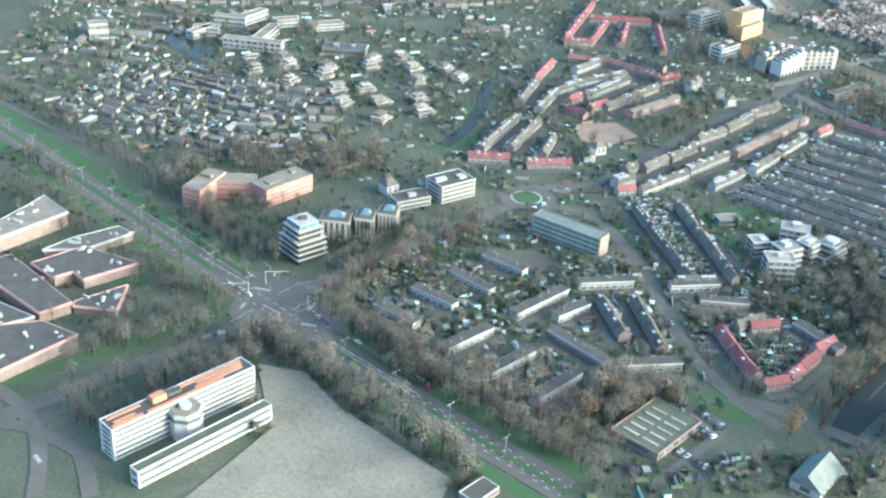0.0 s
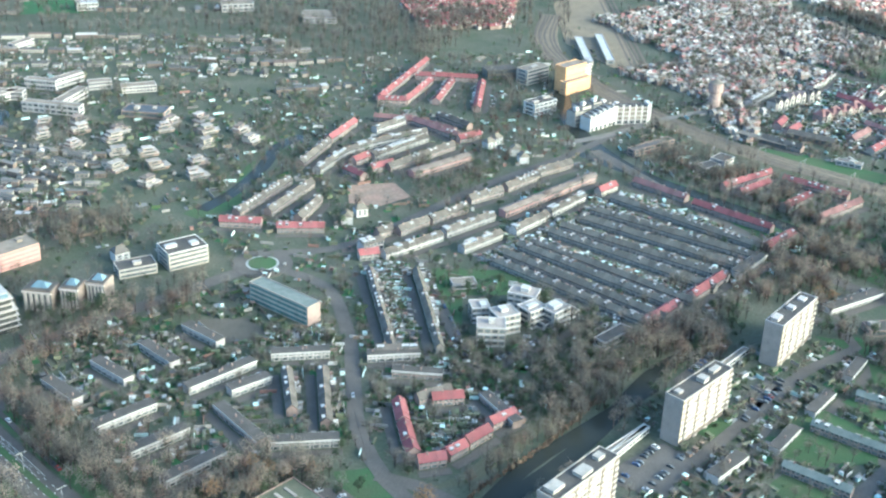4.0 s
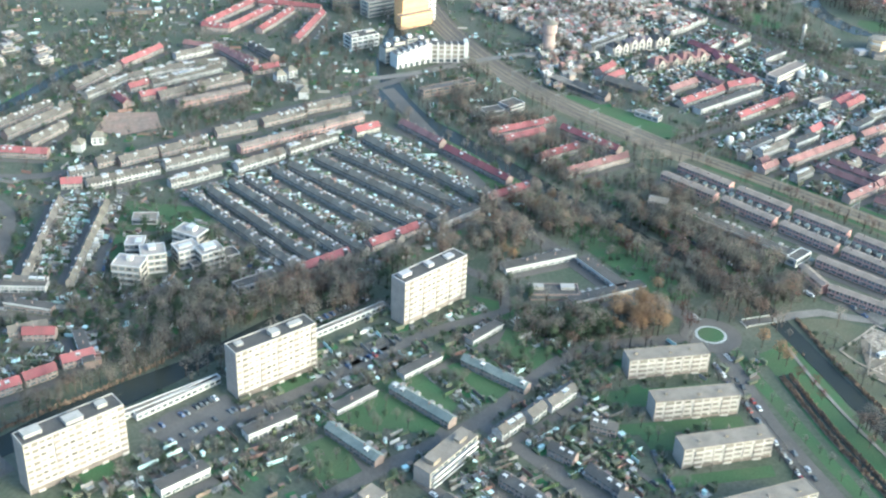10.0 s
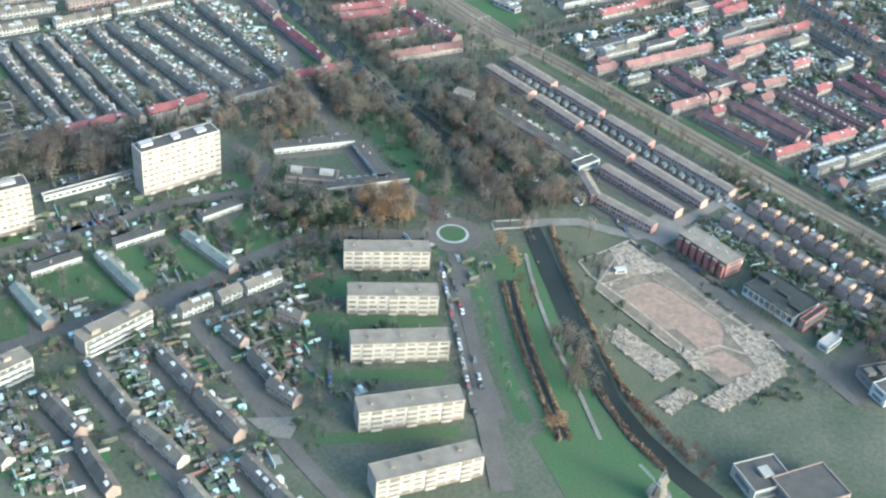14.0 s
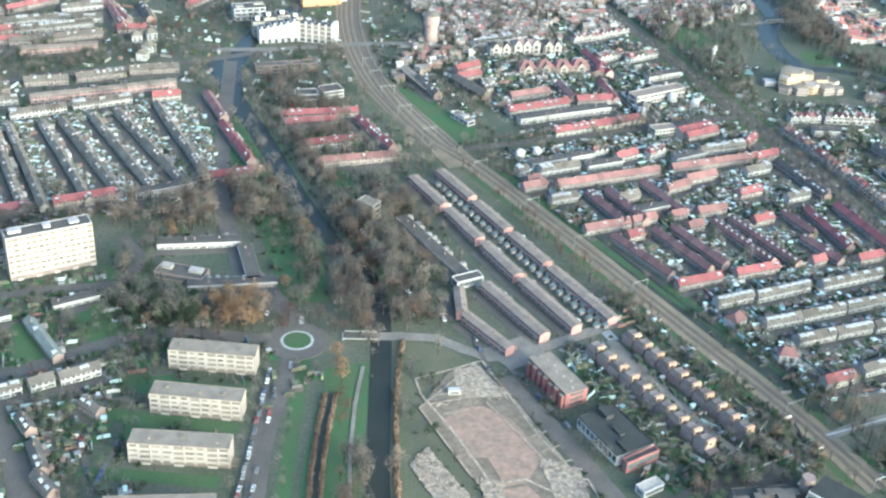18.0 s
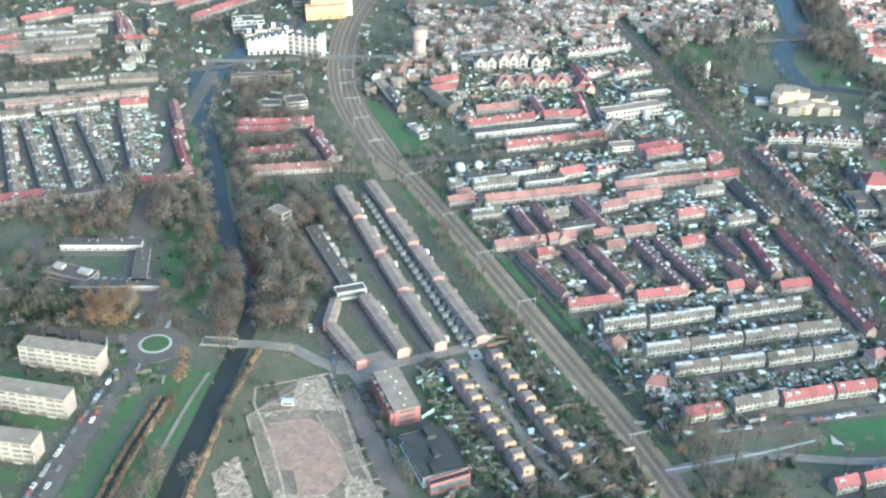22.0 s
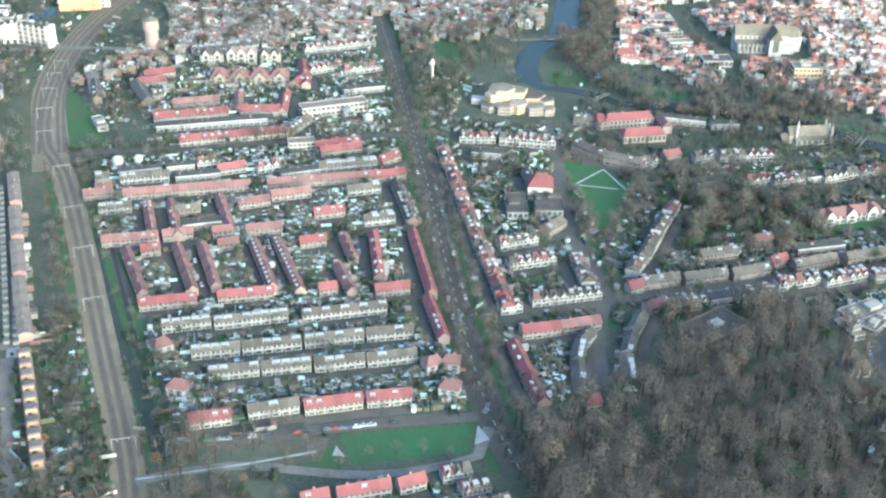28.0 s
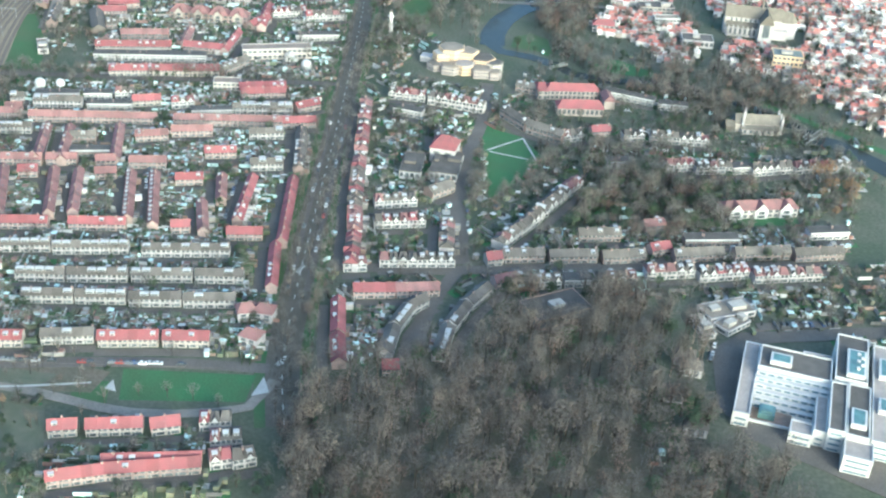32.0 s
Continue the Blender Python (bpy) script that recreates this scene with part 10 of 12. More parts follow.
grove([(526.3, 704.0), (554.6, 697.9), (594.2, 596.3), (576.8, 601.7)], 26, ['bare'], 250, 0.8)
avenue([(451.3, 738.5), (478.8, 797.6), (449.0, 884.9)], 5, ['bare'], 251, 4, 0.8, 0)
grove([(476.0, 683.0), (528.7, 698.7), (566.0, 608.7), (525.3, 600.7)], 26, ['bare', 'leaf'], 252, 0.6)
grove([(581.5, 544.2), (601.1, 589.0), (653.5, 529.0), (640.4, 512.2), (607.1, 519.5)], 26, ['bare', 'tan'], 253, 0.8)
grove([(582.0, 703.1), (616.5, 687.8), (675.5, 603.7), (666.0, 569.0), (619.1, 637.8)], 24, ['bare'], 254, 0.6)
avenue([(646.4, 552.8), (682.0, 570.1), (728.7, 594.5), (775.8, 613.8), (817.3, 631.3)], 4, ['bare'], 255, 2.5, 0.7, 0)
avenue([(727.9, 595.9), (764.3, 615.4)], 4, ['leaf'], 256, 2, 0.6, 0)
avenue([(941.2, 372.5), (909.9, 421.7), (872.1, 507.3), (822.3, 629.3), (775.7, 750.3)], 7, ['bare'], 257, 2, 0.7, 0)
avenue([(928.2, 412.6), (901.5, 475.5), (863.9, 569.4), (822.0, 675.6), (776.9, 788.7)], 7, ['bare'], 258, 2, 0.7, 0)
grove([(653.7, 547.8), (672.7, 557.0), (729.2, 479.6), (781.3, 384.0), (819.9, 347.0), (812.5, 340.2), (730.0, 443.2)], 50, ['bare'], 260, 0.5)
avenue([(834.9, 308.6), (860.5, 335.5), (925.3, 362.5)], 9, ['bare'], 262, 3, 0.6, 0, single=True)
grove([(801.2, 335.5), (827.5, 346.5), (869.1, 303.8), (835.2, 290.0)], 36, ['bare', 'wood'], 263, 0.7)
grove([(781.5, 804.3), (851.8, 841.3), (873.6, 765.1), (826.8, 741.3), (833.4, 681.2)], 60, ['bare', 'leaf', 'bare'], 264, 0.9)
grove([(876.5, 755.2), (926.0, 769.0), (986.7, 756.9), (1058.5, 725.3), (1091.1, 715.0), (1092.0, 691.1), (1012.8, 694.7), (923.8, 715.9)], 100, ['bare', 'bare', 'leaf'], 265, 0.8)
grove([(897.0, 879.1), (923.6, 893.2), (915.2, 834.8), (891.3, 785.7)], 24, ['bare'], 266, 0.9)
grove([(865.8, 616.3), (890.1, 627.8), (911.5, 570.3), (888.3, 566.5)], 22, ['leaf', 'bare'], 267, 0.7, single=True)
grove([(911.5, 621.9), (928.5, 606.8), (952.7, 549.9), (962.2, 607.9), (970.5, 597.5), (958.3, 528.4), (939.0, 537.5)], 30, ['bare'], 268, 0.7)
grove([(980.1, 609.0), (1047.2, 640.0), (1054.3, 595.9), (1026.9, 571.0), (992.0, 549.4), (981.1, 575.5)], 70, ['bare', 'tan', 'leaf'], 269, 0.9)
grove([(1086.9, 665.8), (1112.7, 677.7), (1113.2, 616.2), (1092.2, 606.7)], 14, ['bare', 'tawny'], 270, 0.8)
grove([(939.0, 627.0), (1031.8, 670.7), (1034.3, 648.7), (951.2, 602.8)], 34, ['bare'], 271, 0.7)
grove([(964.4, 537.0), (1105.8, 603.5), (1106.5, 566.1), (975.4, 502.9)], 60, ['bare', 'leaf'], 272, 0.55)
grove([(997.3, 782.9), (1060.5, 793.3), (1057.2, 742.8), (1024.3, 736.1)], 34, ['bare'], 273, 0.8)
thicket([(936.5, 390.5), (971.8, 407.2), (970.8, 426.6), (984.3, 428.2), (989.2, 455.8), (995.1, 483.8), (1038.5, 505.1), (1060.0, 486.2), (1074.9, 475.0), (1079.9, 437.5), (1085.2, 421.8), (1114.9, 410.9), (1150.0, 398.0), (1165.0, 350.0), (985.0, 286.0), (959.4, 341.2)], 900, ["wood", "wood", "wood", "wood", "wood", "wood", "rust", "leaf"], 301, "bare winter woodland of grey-brown crowns", 0.95)
grove([(981.5, 477.8), (1015.3, 495.0), (1023.7, 475.1), (1000.2, 460.5)], 18, ['leaf', 'tan'], 274, 0.9, single=True)
grove([(933.9, 391.3), (954.5, 378.1), (973.8, 346.5), (963.1, 342.1)], 14, ['tan'], 275, 1.0, single=True)
gardens([(1069.7, 412.0), (1079.5, 416.1), (1080.5, 403.2), (1071.0, 399.3)], 8, 7, 0.2)
thicket([(-115.0, 1199.4), (454.7, 1213.6), (644.7, 1185.3), (554.7, 1130.1), (140.2, 1070.1), (-96.9, 1053.1)], 160, ["wood"], 302, "far belt of bare trees", 1.0)
grove([(-25.2, 871.2), (103.0, 811.6), (174.0, 621.9), (132.7, 617.2), (0.5, 690.2)], 260, ['scrub', 'scrub', 'bare', 'leaf', 'shrub'], 400, 0.6)
grove([(310.4, 862.2), (529.0, 829.2), (427.4, 600.9), (287.2, 543.1), (235.2, 610.1)], 200, ['scrub', 'scrub', 'bare', 'leaf', 'shrub'], 401, 0.6)
grove([(131.1, 486.4), (277.1, 463.9), (248.1, 360.7), (154.7, 371.6)], 200, ['scrub', 'scrub', 'bare', 'leaf', 'shrub'], 402, 0.6)
grove([(267.2, 538.0), (378.7, 511.6), (377.4, 404.1), (294.0, 337.3), (261.9, 345.7)], 220, ['scrub', 'scrub', 'bare', 'leaf', 'shrub'], 403, 0.6)
grove([(388.5, 336.7), (520.5, 368.3), (552.4, 309.3), (533.7, 212.5), (411.9, 215.8)], 260, ['scrub', 'scrub', 'bare', 'leaf', 'shrub'], 404, 0.6)
grove([(620.8, 343.9), (675.9, 350.5), (732.9, 262.3), (666.5, 237.6), (643.8, 292.4)], 60, ['scrub', 'scrub', 'bare', 'leaf', 'shrub'], 405, 0.6)
grove([(704.9, 372.8), (811.2, 307.4), (801.0, 273.4), (738.2, 274.2)], 160, ['scrub', 'scrub', 'bare', 'leaf', 'shrub'], 406, 0.6)
grove([(667.2, 554.3), (813.0, 624.8), (916.2, 383.8), (820.0, 343.4)], 420, ['scrub', 'scrub', 'bare', 'leaf', 'shrub'], 407, 0.6)
grove([(836.4, 654.1), (1111.7, 788.2), (1113.8, 542.9), (921.1, 444.5)], 420, ['scrub', 'scrub', 'bare', 'leaf', 'shrub'], 408, 0.6)
grove([(593.1, 731.7), (749.3, 814.8), (821.6, 637.8), (693.1, 575.5)], 160, ['scrub', 'scrub', 'bare', 'leaf', 'shrub'], 409, 0.6)
grove([(471.6, 999.3), (842.1, 1061.8), (822.3, 760.0), (581.8, 714.4)], 220, ['scrub', 'scrub', 'bare', 'leaf', 'shrub'], 410, 0.6)
grove([(866.8, 902.0), (1071.7, 1018.6), (1049.8, 718.9), (910.0, 682.2)], 160, ['scrub', 'scrub', 'bare', 'leaf', 'shrub'], 411, 0.6)
grove([(222.3, 414.5), (358.2, 383.6), (316.6, 327.2), (212.6, 313.4)], 120, ['scrub', 'scrub', 'bare', 'leaf', 'shrub'], 412, 0.6)
grove([(871.6, 302.0), (936.6, 344.6), (963.1, 329.3), (882.9, 289.0)], 20, ['bare', 'leaf'], 420, 0.6)
cars(831.0, 345.0, 908.3, 380.5, 30, 31, False, 0.35, False)
cars(903.7, 437.0, 840.3, 596.1, 34, 32, False, 0.35, False)
cars(910.6, 440.0, 847.8, 599.7, 34, 33, False, 0.35, False)
cars(957.6, 500.3, 928.8, 578.3, 18, 34, False, 0.5, False)
cars(753.9, 487.8, 782.8, 444.3, 9, 35, False, 0.5, False)
cars(789.8, 501.0, 817.7, 454.4, 9, 36, False, 0.5, False)
cars(832.1, 513.9, 851.8, 469.5, 9, 37, False, 0.5, False)
cars(63.5, 481.9, 72.9, 466.4, 6, 38, False, 0.9, False)
cars(98.2, 442.7, 130.9, 375.9, 22, 39, False, 0.3, False)
cars(46.7, 435.2, 56.8, 437.5, 3, 40, False, 0.9, False)
cars(574.4, 364.6, 573.1, 398.2, 6, 41, False, 0.5, False)
cars(625.0, 411.0, 648.6, 376.8, 10, 42, False, 0.7, False)
cars(603.5, 453.3, 625.7, 413.3, 12, 43, False, 0.8, False)
cars(401.4, 374.0, 440.3, 399.8, 12, 44, True, 0.4, False)
cars(414.2, 338.2, 448.0, 359.0, 14, 45, True, 0.6, False)
cars(387.6, 445.4, 402.5, 436.0, 8, 46, True, 0.6, False)

# belts of trees along the water, the roads and the railway
grove([(495.8, 417.1), (508.6, 424.2), (518.5, 350.9), (506.3, 349.6)], 25, ['bare', 'bare', 'rust'], 900, 0.8)
grove([(515.8, 371.2), (543.4, 379.1), (546.7, 343.0), (520.0, 340.2)], 45, ['leaf', 'leaf', 'cone', 'bare'], 901, 0.95)
grove([(543.9, 374.4), (573.5, 380.1), (572.6, 345.7), (546.7, 343.0)], 36, ['tawny', 'tan', 'tawny'], 902, 0.8)
grove([(585.8, 475.6), (610.0, 485.2), (625.2, 432.9), (626.2, 381.2), (609.0, 379.3), (595.3, 429.3)], 73, ['bare', 'bare', 'rust'], 903, 0.95)
grove([(612.3, 425.8), (639.5, 407.7), (650.8, 374.4), (631.7, 358.6), (623.7, 385.7)], 27, ['tan', 'bare', 'rust'], 904, 0.85)
grove([(595.8, 382.6), (619.8, 390.2), (618.9, 355.0), (596.1, 354.8)], 15, ['bare', 'bare', 'rust'], 905, 1.0)
grove([(468.7, 475.9), (563.2, 505.5), (571.9, 449.3), (548.9, 446.4), (504.3, 434.9), (483.1, 426.6)], 116, ['tan', 'bare', 'rust'], 906, 0.85)
grove([(379.5, 402.9), (408.8, 422.9), (434.4, 431.8), (444.4, 390.0), (404.1, 375.3)], 50, ['tan', 'bare', 'rust'], 907, 0.95)
grove([(645.1, 542.1), (660.1, 544.3), (749.3, 404.9), (738.7, 393.7), (697.8, 453.3)], 90, ['bare', 'scrub', 'rust'], 908, 0.6)
grove([(613.0, 479.1), (622.3, 486.8), (661.7, 410.3), (652.6, 398.9)], 43, ['bare', 'bare', 'rust'], 909, 0.7)
grove([(622.4, 276.0), (641.3, 277.7), (641.0, 242.6), (624.3, 241.3)], 17, ['bare', 'bare', 'rust'], 910, 0.9)
grove([(537.8, 593.7), (572.1, 607.9), (591.2, 516.3), (562.8, 512.4)], 68, ['bare', 'bare', 'rust'], 911, 0.8)
grove([(399.1, 424.1), (441.3, 427.7), (435.7, 386.5), (398.7, 383.4)], 32, ['tan', 'bare', 'rust'], 912, 1.0)
grove([(280.8, 326.9), (333.4, 363.8), (378.4, 382.4), (375.9, 360.3), (337.2, 342.6), (285.6, 315.4)], 45, ['bare', 'bare', 'rust'], 913, 0.85)
grove([(310.2, 372.4), (379.9, 396.5), (394.4, 389.0), (333.4, 363.8)], 23, ['bare', 'bare', 'rust'], 914, 0.8)
grove([(510.3, 477.7), (552.1, 477.6), (537.3, 434.6), (501.1, 434.8)], 39, ['tan', 'bare', 'rust'], 915, 0.95)
grove([(606.8, 497.4), (642.8, 462.6), (645.8, 369.7), (627.1, 347.1), (601.5, 377.6), (591.8, 437.7)], 155, ['bare', 'bare', 'rust'], 916, 0.9)
grove([(504.3, 379.2), (536.7, 368.3), (575.7, 366.4), (565.5, 343.7), (523.2, 333.1), (499.0, 346.5)], 61, ['bare', 'leaf', 'rust'], 917, 0.8)
grove([(448.6, 449.8), (506.7, 465.0), (499.9, 441.0), (452.2, 425.8)], 25, ['bare', 'bare', 'rust'], 918, 0.8)
grove([(517.7, 673.0), (565.8, 645.0), (597.0, 499.0), (572.5, 488.3), (535.1, 564.8)], 142, ['bare', 'bare', 'rust'], 919, 0.75)
grove([(112.9, 471.5), (199.0, 514.5), (201.3, 494.9), (116.8, 450.0)], 62, ['tan', 'bare', 'rust'], 920, 0.9)
grove([(57.0, 645.2), (132.7, 635.6), (159.9, 612.2), (156.9, 581.2), (58.6, 605.1)], 88, ['bare', 'bare', 'rust'], 921, 0.9)
grove([(432.1, 1043.0), (562.6, 1017.8), (435.8, 884.9), (403.1, 909.2)], 200, ['wood', 'bare'], 922, 0.9)
grove([(367.2, 472.6), (440.6, 461.1), (475.8, 426.1), (421.6, 392.7), (338.1, 373.5), (346.0, 401.4)], 163, ['bare', 'leaf', 'bare'], 923, 0.85)
grove([(355.1, 659.6), (418.3, 666.7), (394.9, 609.9), (346.9, 602.4)], 62, ['bare', 'leaf', 'bare'], 924, 0.75)
grove([(105.2, 468.2), (115.1, 465.7), (136.8, 374.7), (119.7, 379.2)], 46, ['bare', 'bare', 'rust'], 925, 0.85)
grove([(59.4, 583.0), (77.0, 551.4), (90.6, 499.2), (85.4, 494.8), (61.4, 530.0)], 37, ['bare', 'bare', 'rust'], 926, 0.85)
grove([(166.2, 391.8), (224.8, 347.5), (225.2, 319.7), (205.2, 309.9), (172.6, 355.9)], 45, ['tan', 'bare', 'rust'], 927, 0.9)
grove([(-19.3, 660.3), (70.2, 489.8), (63.4, 480.1), (-25.6, 644.9)], 73, ['bare', 'bare', 'rust'], 928, 0.8)
grove([(105.6, 476.4), (175.5, 339.4), (175.4, 317.3), (162.8, 320.4), (121.2, 393.4), (97.1, 461.9)], 108, ['tan', 'bare', 'rust'], 929, 0.85)
grove([(768.7, 796.0), (819.4, 810.5), (840.7, 703.8), (833.2, 654.5), (794.4, 711.2)], 120, ['bare', 'leaf', 'bare'], 930, 0.9)
grove([(854.7, 967.1), (904.3, 981.6), (926.7, 738.2), (881.3, 803.4)], 184, ['bare', 'bare', 'rust'], 931, 1.0)
grove([(660.0, 540.9), (670.4, 543.7), (764.9, 391.5), (813.4, 341.8), (805.2, 339.6), (753.5, 388.5)], 60, ['bare', 'scrub', 'rust'], 932, 0.5)
grove([(925.7, 748.3), (1074.3, 769.6), (1069.9, 711.7), (964.0, 709.4)], 129, ['bare', 'bare', 'rust'], 933, 0.9)
grove([(980.4, 629.5), (1064.3, 637.8), (1057.7, 551.4), (986.2, 537.7)], 122, ['bare', 'leaf', 'rust', 'bare'], 934, 0.9)
grove([(882.8, 492.5), (905.2, 487.7), (939.1, 389.8), (926.9, 382.8)], 37, ['bare', 'bare', 'rust'], 935, 0.55)
grove([(967.0, 642.4), (1044.0, 655.2), (1121.8, 677.0), (1126.4, 625.3), (1054.2, 617.9), (988.7, 601.8)], 68, ['bare', 'bare', 'rust'], 936, 0.55)
grove([(975.4, 587.4), (1020.9, 613.0), (1059.7, 576.3), (1009.8, 531.5)], 71, ['bare', 'leaf', 'rust'], 937, 0.55)
grove([(896.7, 671.2), (938.6, 659.6), (975.4, 587.4), (964.5, 567.6), (940.0, 547.4)], 91, ['bare', 'bare', 'rust'], 938, 0.55)
grove([(935.4, 369.6), (942.7, 377.1), (987.8, 337.5), (968.3, 327.7)], 29, ['tan', 'bare', 'rust'], 939, 0.8)
patch("yard", DARKROAD, [(735.1, 261.3), (786.9, 302.8), (820.1, 253.1), (741.2, 236.9)] , "dark paved yard round the offices")
grove([(750.3, 276.7), (776.5, 296.2), (779.7, 274.3), (756.3, 260.9)], 21, ['bare', 'leaf', 'rust'], 970, 0.7)
patch("rough_ground", LITTER, [(820.2, 340.0), (853.3, 355.7), (873.3, 358.8), (874.7, 345.6), (830.2, 327.6)], "brown leaf-strewn ground under park trees")
patch("rough_ground", MOSS, [(835.9, 320.5), (865.0, 332.4), (886.3, 305.4), (858.4, 292.6)], "dark garden ground")
grove([(820.2, 340.0), (853.3, 355.7), (873.3, 358.8), (874.7, 345.6), (830.2, 327.6)], 14, ['tan', 'bare', 'rust'], 988, 0.5)
grove([(835.9, 320.5), (865.0, 332.4), (886.3, 305.4), (858.4, 292.6)], 40, ['shrub', 'bare', 'leaf'], 989, 0.5)
patch("rough_ground", MOSS, [(816.0, 338.0), (858.0, 349.0), (848.0, 318.0), (834.0, 309.0), (818.0, 314.0)], "dark rough ground beside the railway")
patch("rough_ground", MOSS, [(829.0, 292.0), (849.3, 291.1), (878.0, 268.0), (872.0, 250.0), (836.9, 250.0)], "dark rough scrub ground beside the railway")
grove([(829.0, 290.0), (849.3, 289.0), (878.0, 266.0), (872.0, 250.0), (836.9, 250.0)], 90, ['scrub', 'shrub', 'scrub'], 984, 1.0)
grove([(789.9, 319.6), (815.7, 320.9), (829.1, 296.1), (821.9, 285.1), (797.2, 303.4)], 9, ['bare', 'rust'], 971, 0.6)
for tx, ty in ((806.0, 303.0), (809.0, 299.0), (828.0, 322.0), (853.0, 325.0)):
    tree(tx, ty, "tawny", random.Random(int(tx)), 0.5)
grove([(821.5, 308.0), (887.0, 338.1), (879.3, 295.7), (841.7, 276.5), (830.3, 286.7)], 20, ['bare', 'bare', 'leaf'], 972, 0.55)
grove([(827.4, 276.9), (878.1, 289.2), (872.4, 258.4), (846.8, 253.9)], 22, ['bare', 'rust', 'leaf'], 973, 0.6)
grove([(704.2, 303.2), (725.7, 290.0), (726.7, 280.3), (710.7, 287.2)], 5, ['bare'], 974, 0.6)
gardens( [(846.9, 314.1), (885.6, 324.8), (875.4, 269.1), (849.9, 270.3)] , 160, 975, 0.6)


# ---- yards, hedges and small trees between the houses ----
gardens([(-40.0, 876.1), (83.2, 900.9), (334.3, 822.0), (328.0, 605.3), (202.2, 562.6), (52.0, 615.4), (-38.8, 738.1)], 700, 500, 0.72)
grove([(-40.0, 876.1), (83.2, 900.9), (334.3, 822.0), (328.0, 605.3), (202.2, 562.6), (52.0, 615.4), (-38.8, 738.1)], 1000, ['scrub', 'scrub', 'shrub'], 501, 1.1, low=True)
grove([(-40.0, 876.1), (83.2, 900.9), (334.3, 822.0), (328.0, 605.3), (202.2, 562.6), (52.0, 615.4), (-38.8, 738.1)], 200, ['bare', 'bare', 'bush', 'leaf', 'bare'], 502, 0.75, low=True)
gardens([(-153.2, 892.5), (-40.4, 917.7), (-38.8, 738.1), (-140.6, 785.9)], 120, 505, 0.5)
grove([(-153.2, 892.5), (-40.4, 917.7), (-38.8, 738.1), (-140.6, 785.9)], 200, ['scrub', 'scrub', 'shrub'], 506, 1.1, low=True)
grove([(-153.2, 892.5), (-40.4, 917.7), (-38.8, 738.1), (-140.6, 785.9)], 40, ['bare', 'bare', 'bush', 'leaf', 'bare'], 507, 0.75, low=True)
grove([(-38.2, 673.5), (83.1, 518.4), (104.8, 472.7), (31.7, 429.5), (-36.5, 473.3)], 260, ['scrub', 'scrub', 'shrub'], 511, 1.1, low=True)
grove([(-38.2, 673.5), (83.1, 518.4), (104.8, 472.7), (31.7, 429.5), (-36.5, 473.3)], 60, ['bare', 'bare', 'bush', 'leaf', 'bare'], 512, 0.8, low=True)
grove([(72.8, 458.6), (138.8, 304.6), (59.9, 324.6), (49.8, 391.2), (60.9, 431.9)], 300, ['scrub', 'scrub', 'shrub'], 516, 1.1, low=True)
grove([(72.8, 458.6), (138.8, 304.6), (59.9, 324.6), (49.8, 391.2), (60.9, 431.9)], 60, ['bare', 'bare', 'bush', 'leaf', 'bare'], 517, 0.8, low=True)
gardens([(107.1, 483.5), (221.1, 522.3), (255.6, 488.1), (209.3, 417.4), (125.4, 407.7)], 160, 520, 0.5)
grove([(107.1, 483.5), (221.1, 522.3), (255.6, 488.1), (209.3, 417.4), (125.4, 407.7)], 240, ['scrub', 'scrub', 'shrub'], 521, 1.1, low=True)
grove([(107.1, 483.5), (221.1, 522.3), (255.6, 488.1), (209.3, 417.4), (125.4, 407.7)], 30, ['bare', 'bare', 'bush', 'leaf', 'bare'], 522, 0.6, low=True)
gardens([(131.1, 486.4), (277.1, 463.9), (248.1, 360.7), (154.7, 371.6)], 320, 525, 0.5)
grove([(131.1, 486.4), (277.1, 463.9), (248.1, 360.7), (154.7, 371.6)], 260, ['scrub', 'scrub', 'shrub'], 526, 1.1, low=True)
grove([(131.1, 486.4), (277.1, 463.9), (248.1, 360.7), (154.7, 371.6)], 30, ['bare', 'bare', 'bush', 'leaf', 'bare'], 527, 0.5, low=True)
gardens([(329.0, 924.4), (588.2, 887.8), (596.5, 678.8), (509.9, 557.3), (287.2, 543.1), (207.1, 615.5)], 620, 530, 0.35)
grove([(329.0, 924.4), (588.2, 887.8), (596.5, 678.8), (509.9, 557.3), (287.2, 543.1), (207.1, 615.5)], 500, ['scrub', 'scrub', 'shrub'], 531, 1.1, low=True)
grove([(329.0, 924.4), (588.2, 887.8), (596.5, 678.8), (509.9, 557.3), (287.2, 543.1), (207.1, 615.5)], 120, ['bare', 'bare', 'bush', 'leaf', 'bare'], 532, 0.65, low=True)
gardens([(214.2, 617.8), (366.0, 543.7), (420.5, 501.7), (377.4, 404.1), (294.0, 337.3), (250.9, 341.1), (217.7, 444.1)], 300, 535, 0.45)
grove([(214.2, 617.8), (366.0, 543.7), (420.5, 501.7), (377.4, 404.1), (294.0, 337.3), (250.9, 341.1), (217.7, 444.1)], 420, ['scrub', 'scrub', 'shrub'], 536, 1.1, low=True)
grove([(214.2, 617.8), (366.0, 543.7), (420.5, 501.7), (377.4, 404.1), (294.0, 337.3), (250.9, 341.1), (217.7, 444.1)], 60, ['bare', 'bare', 'bush', 'leaf', 'bare'], 537, 0.65, low=True)
gardens([(376.4, 564.5), (498.1, 553.1), (542.5, 487.4), (444.4, 419.9), (375.1, 394.5)], 300, 540, 0.4)
grove([(376.4, 564.5), (498.1, 553.1), (542.5, 487.4), (444.4, 419.9), (375.1, 394.5)], 260, ['scrub', 'scrub', 'shrub'], 541, 1.1, low=True)
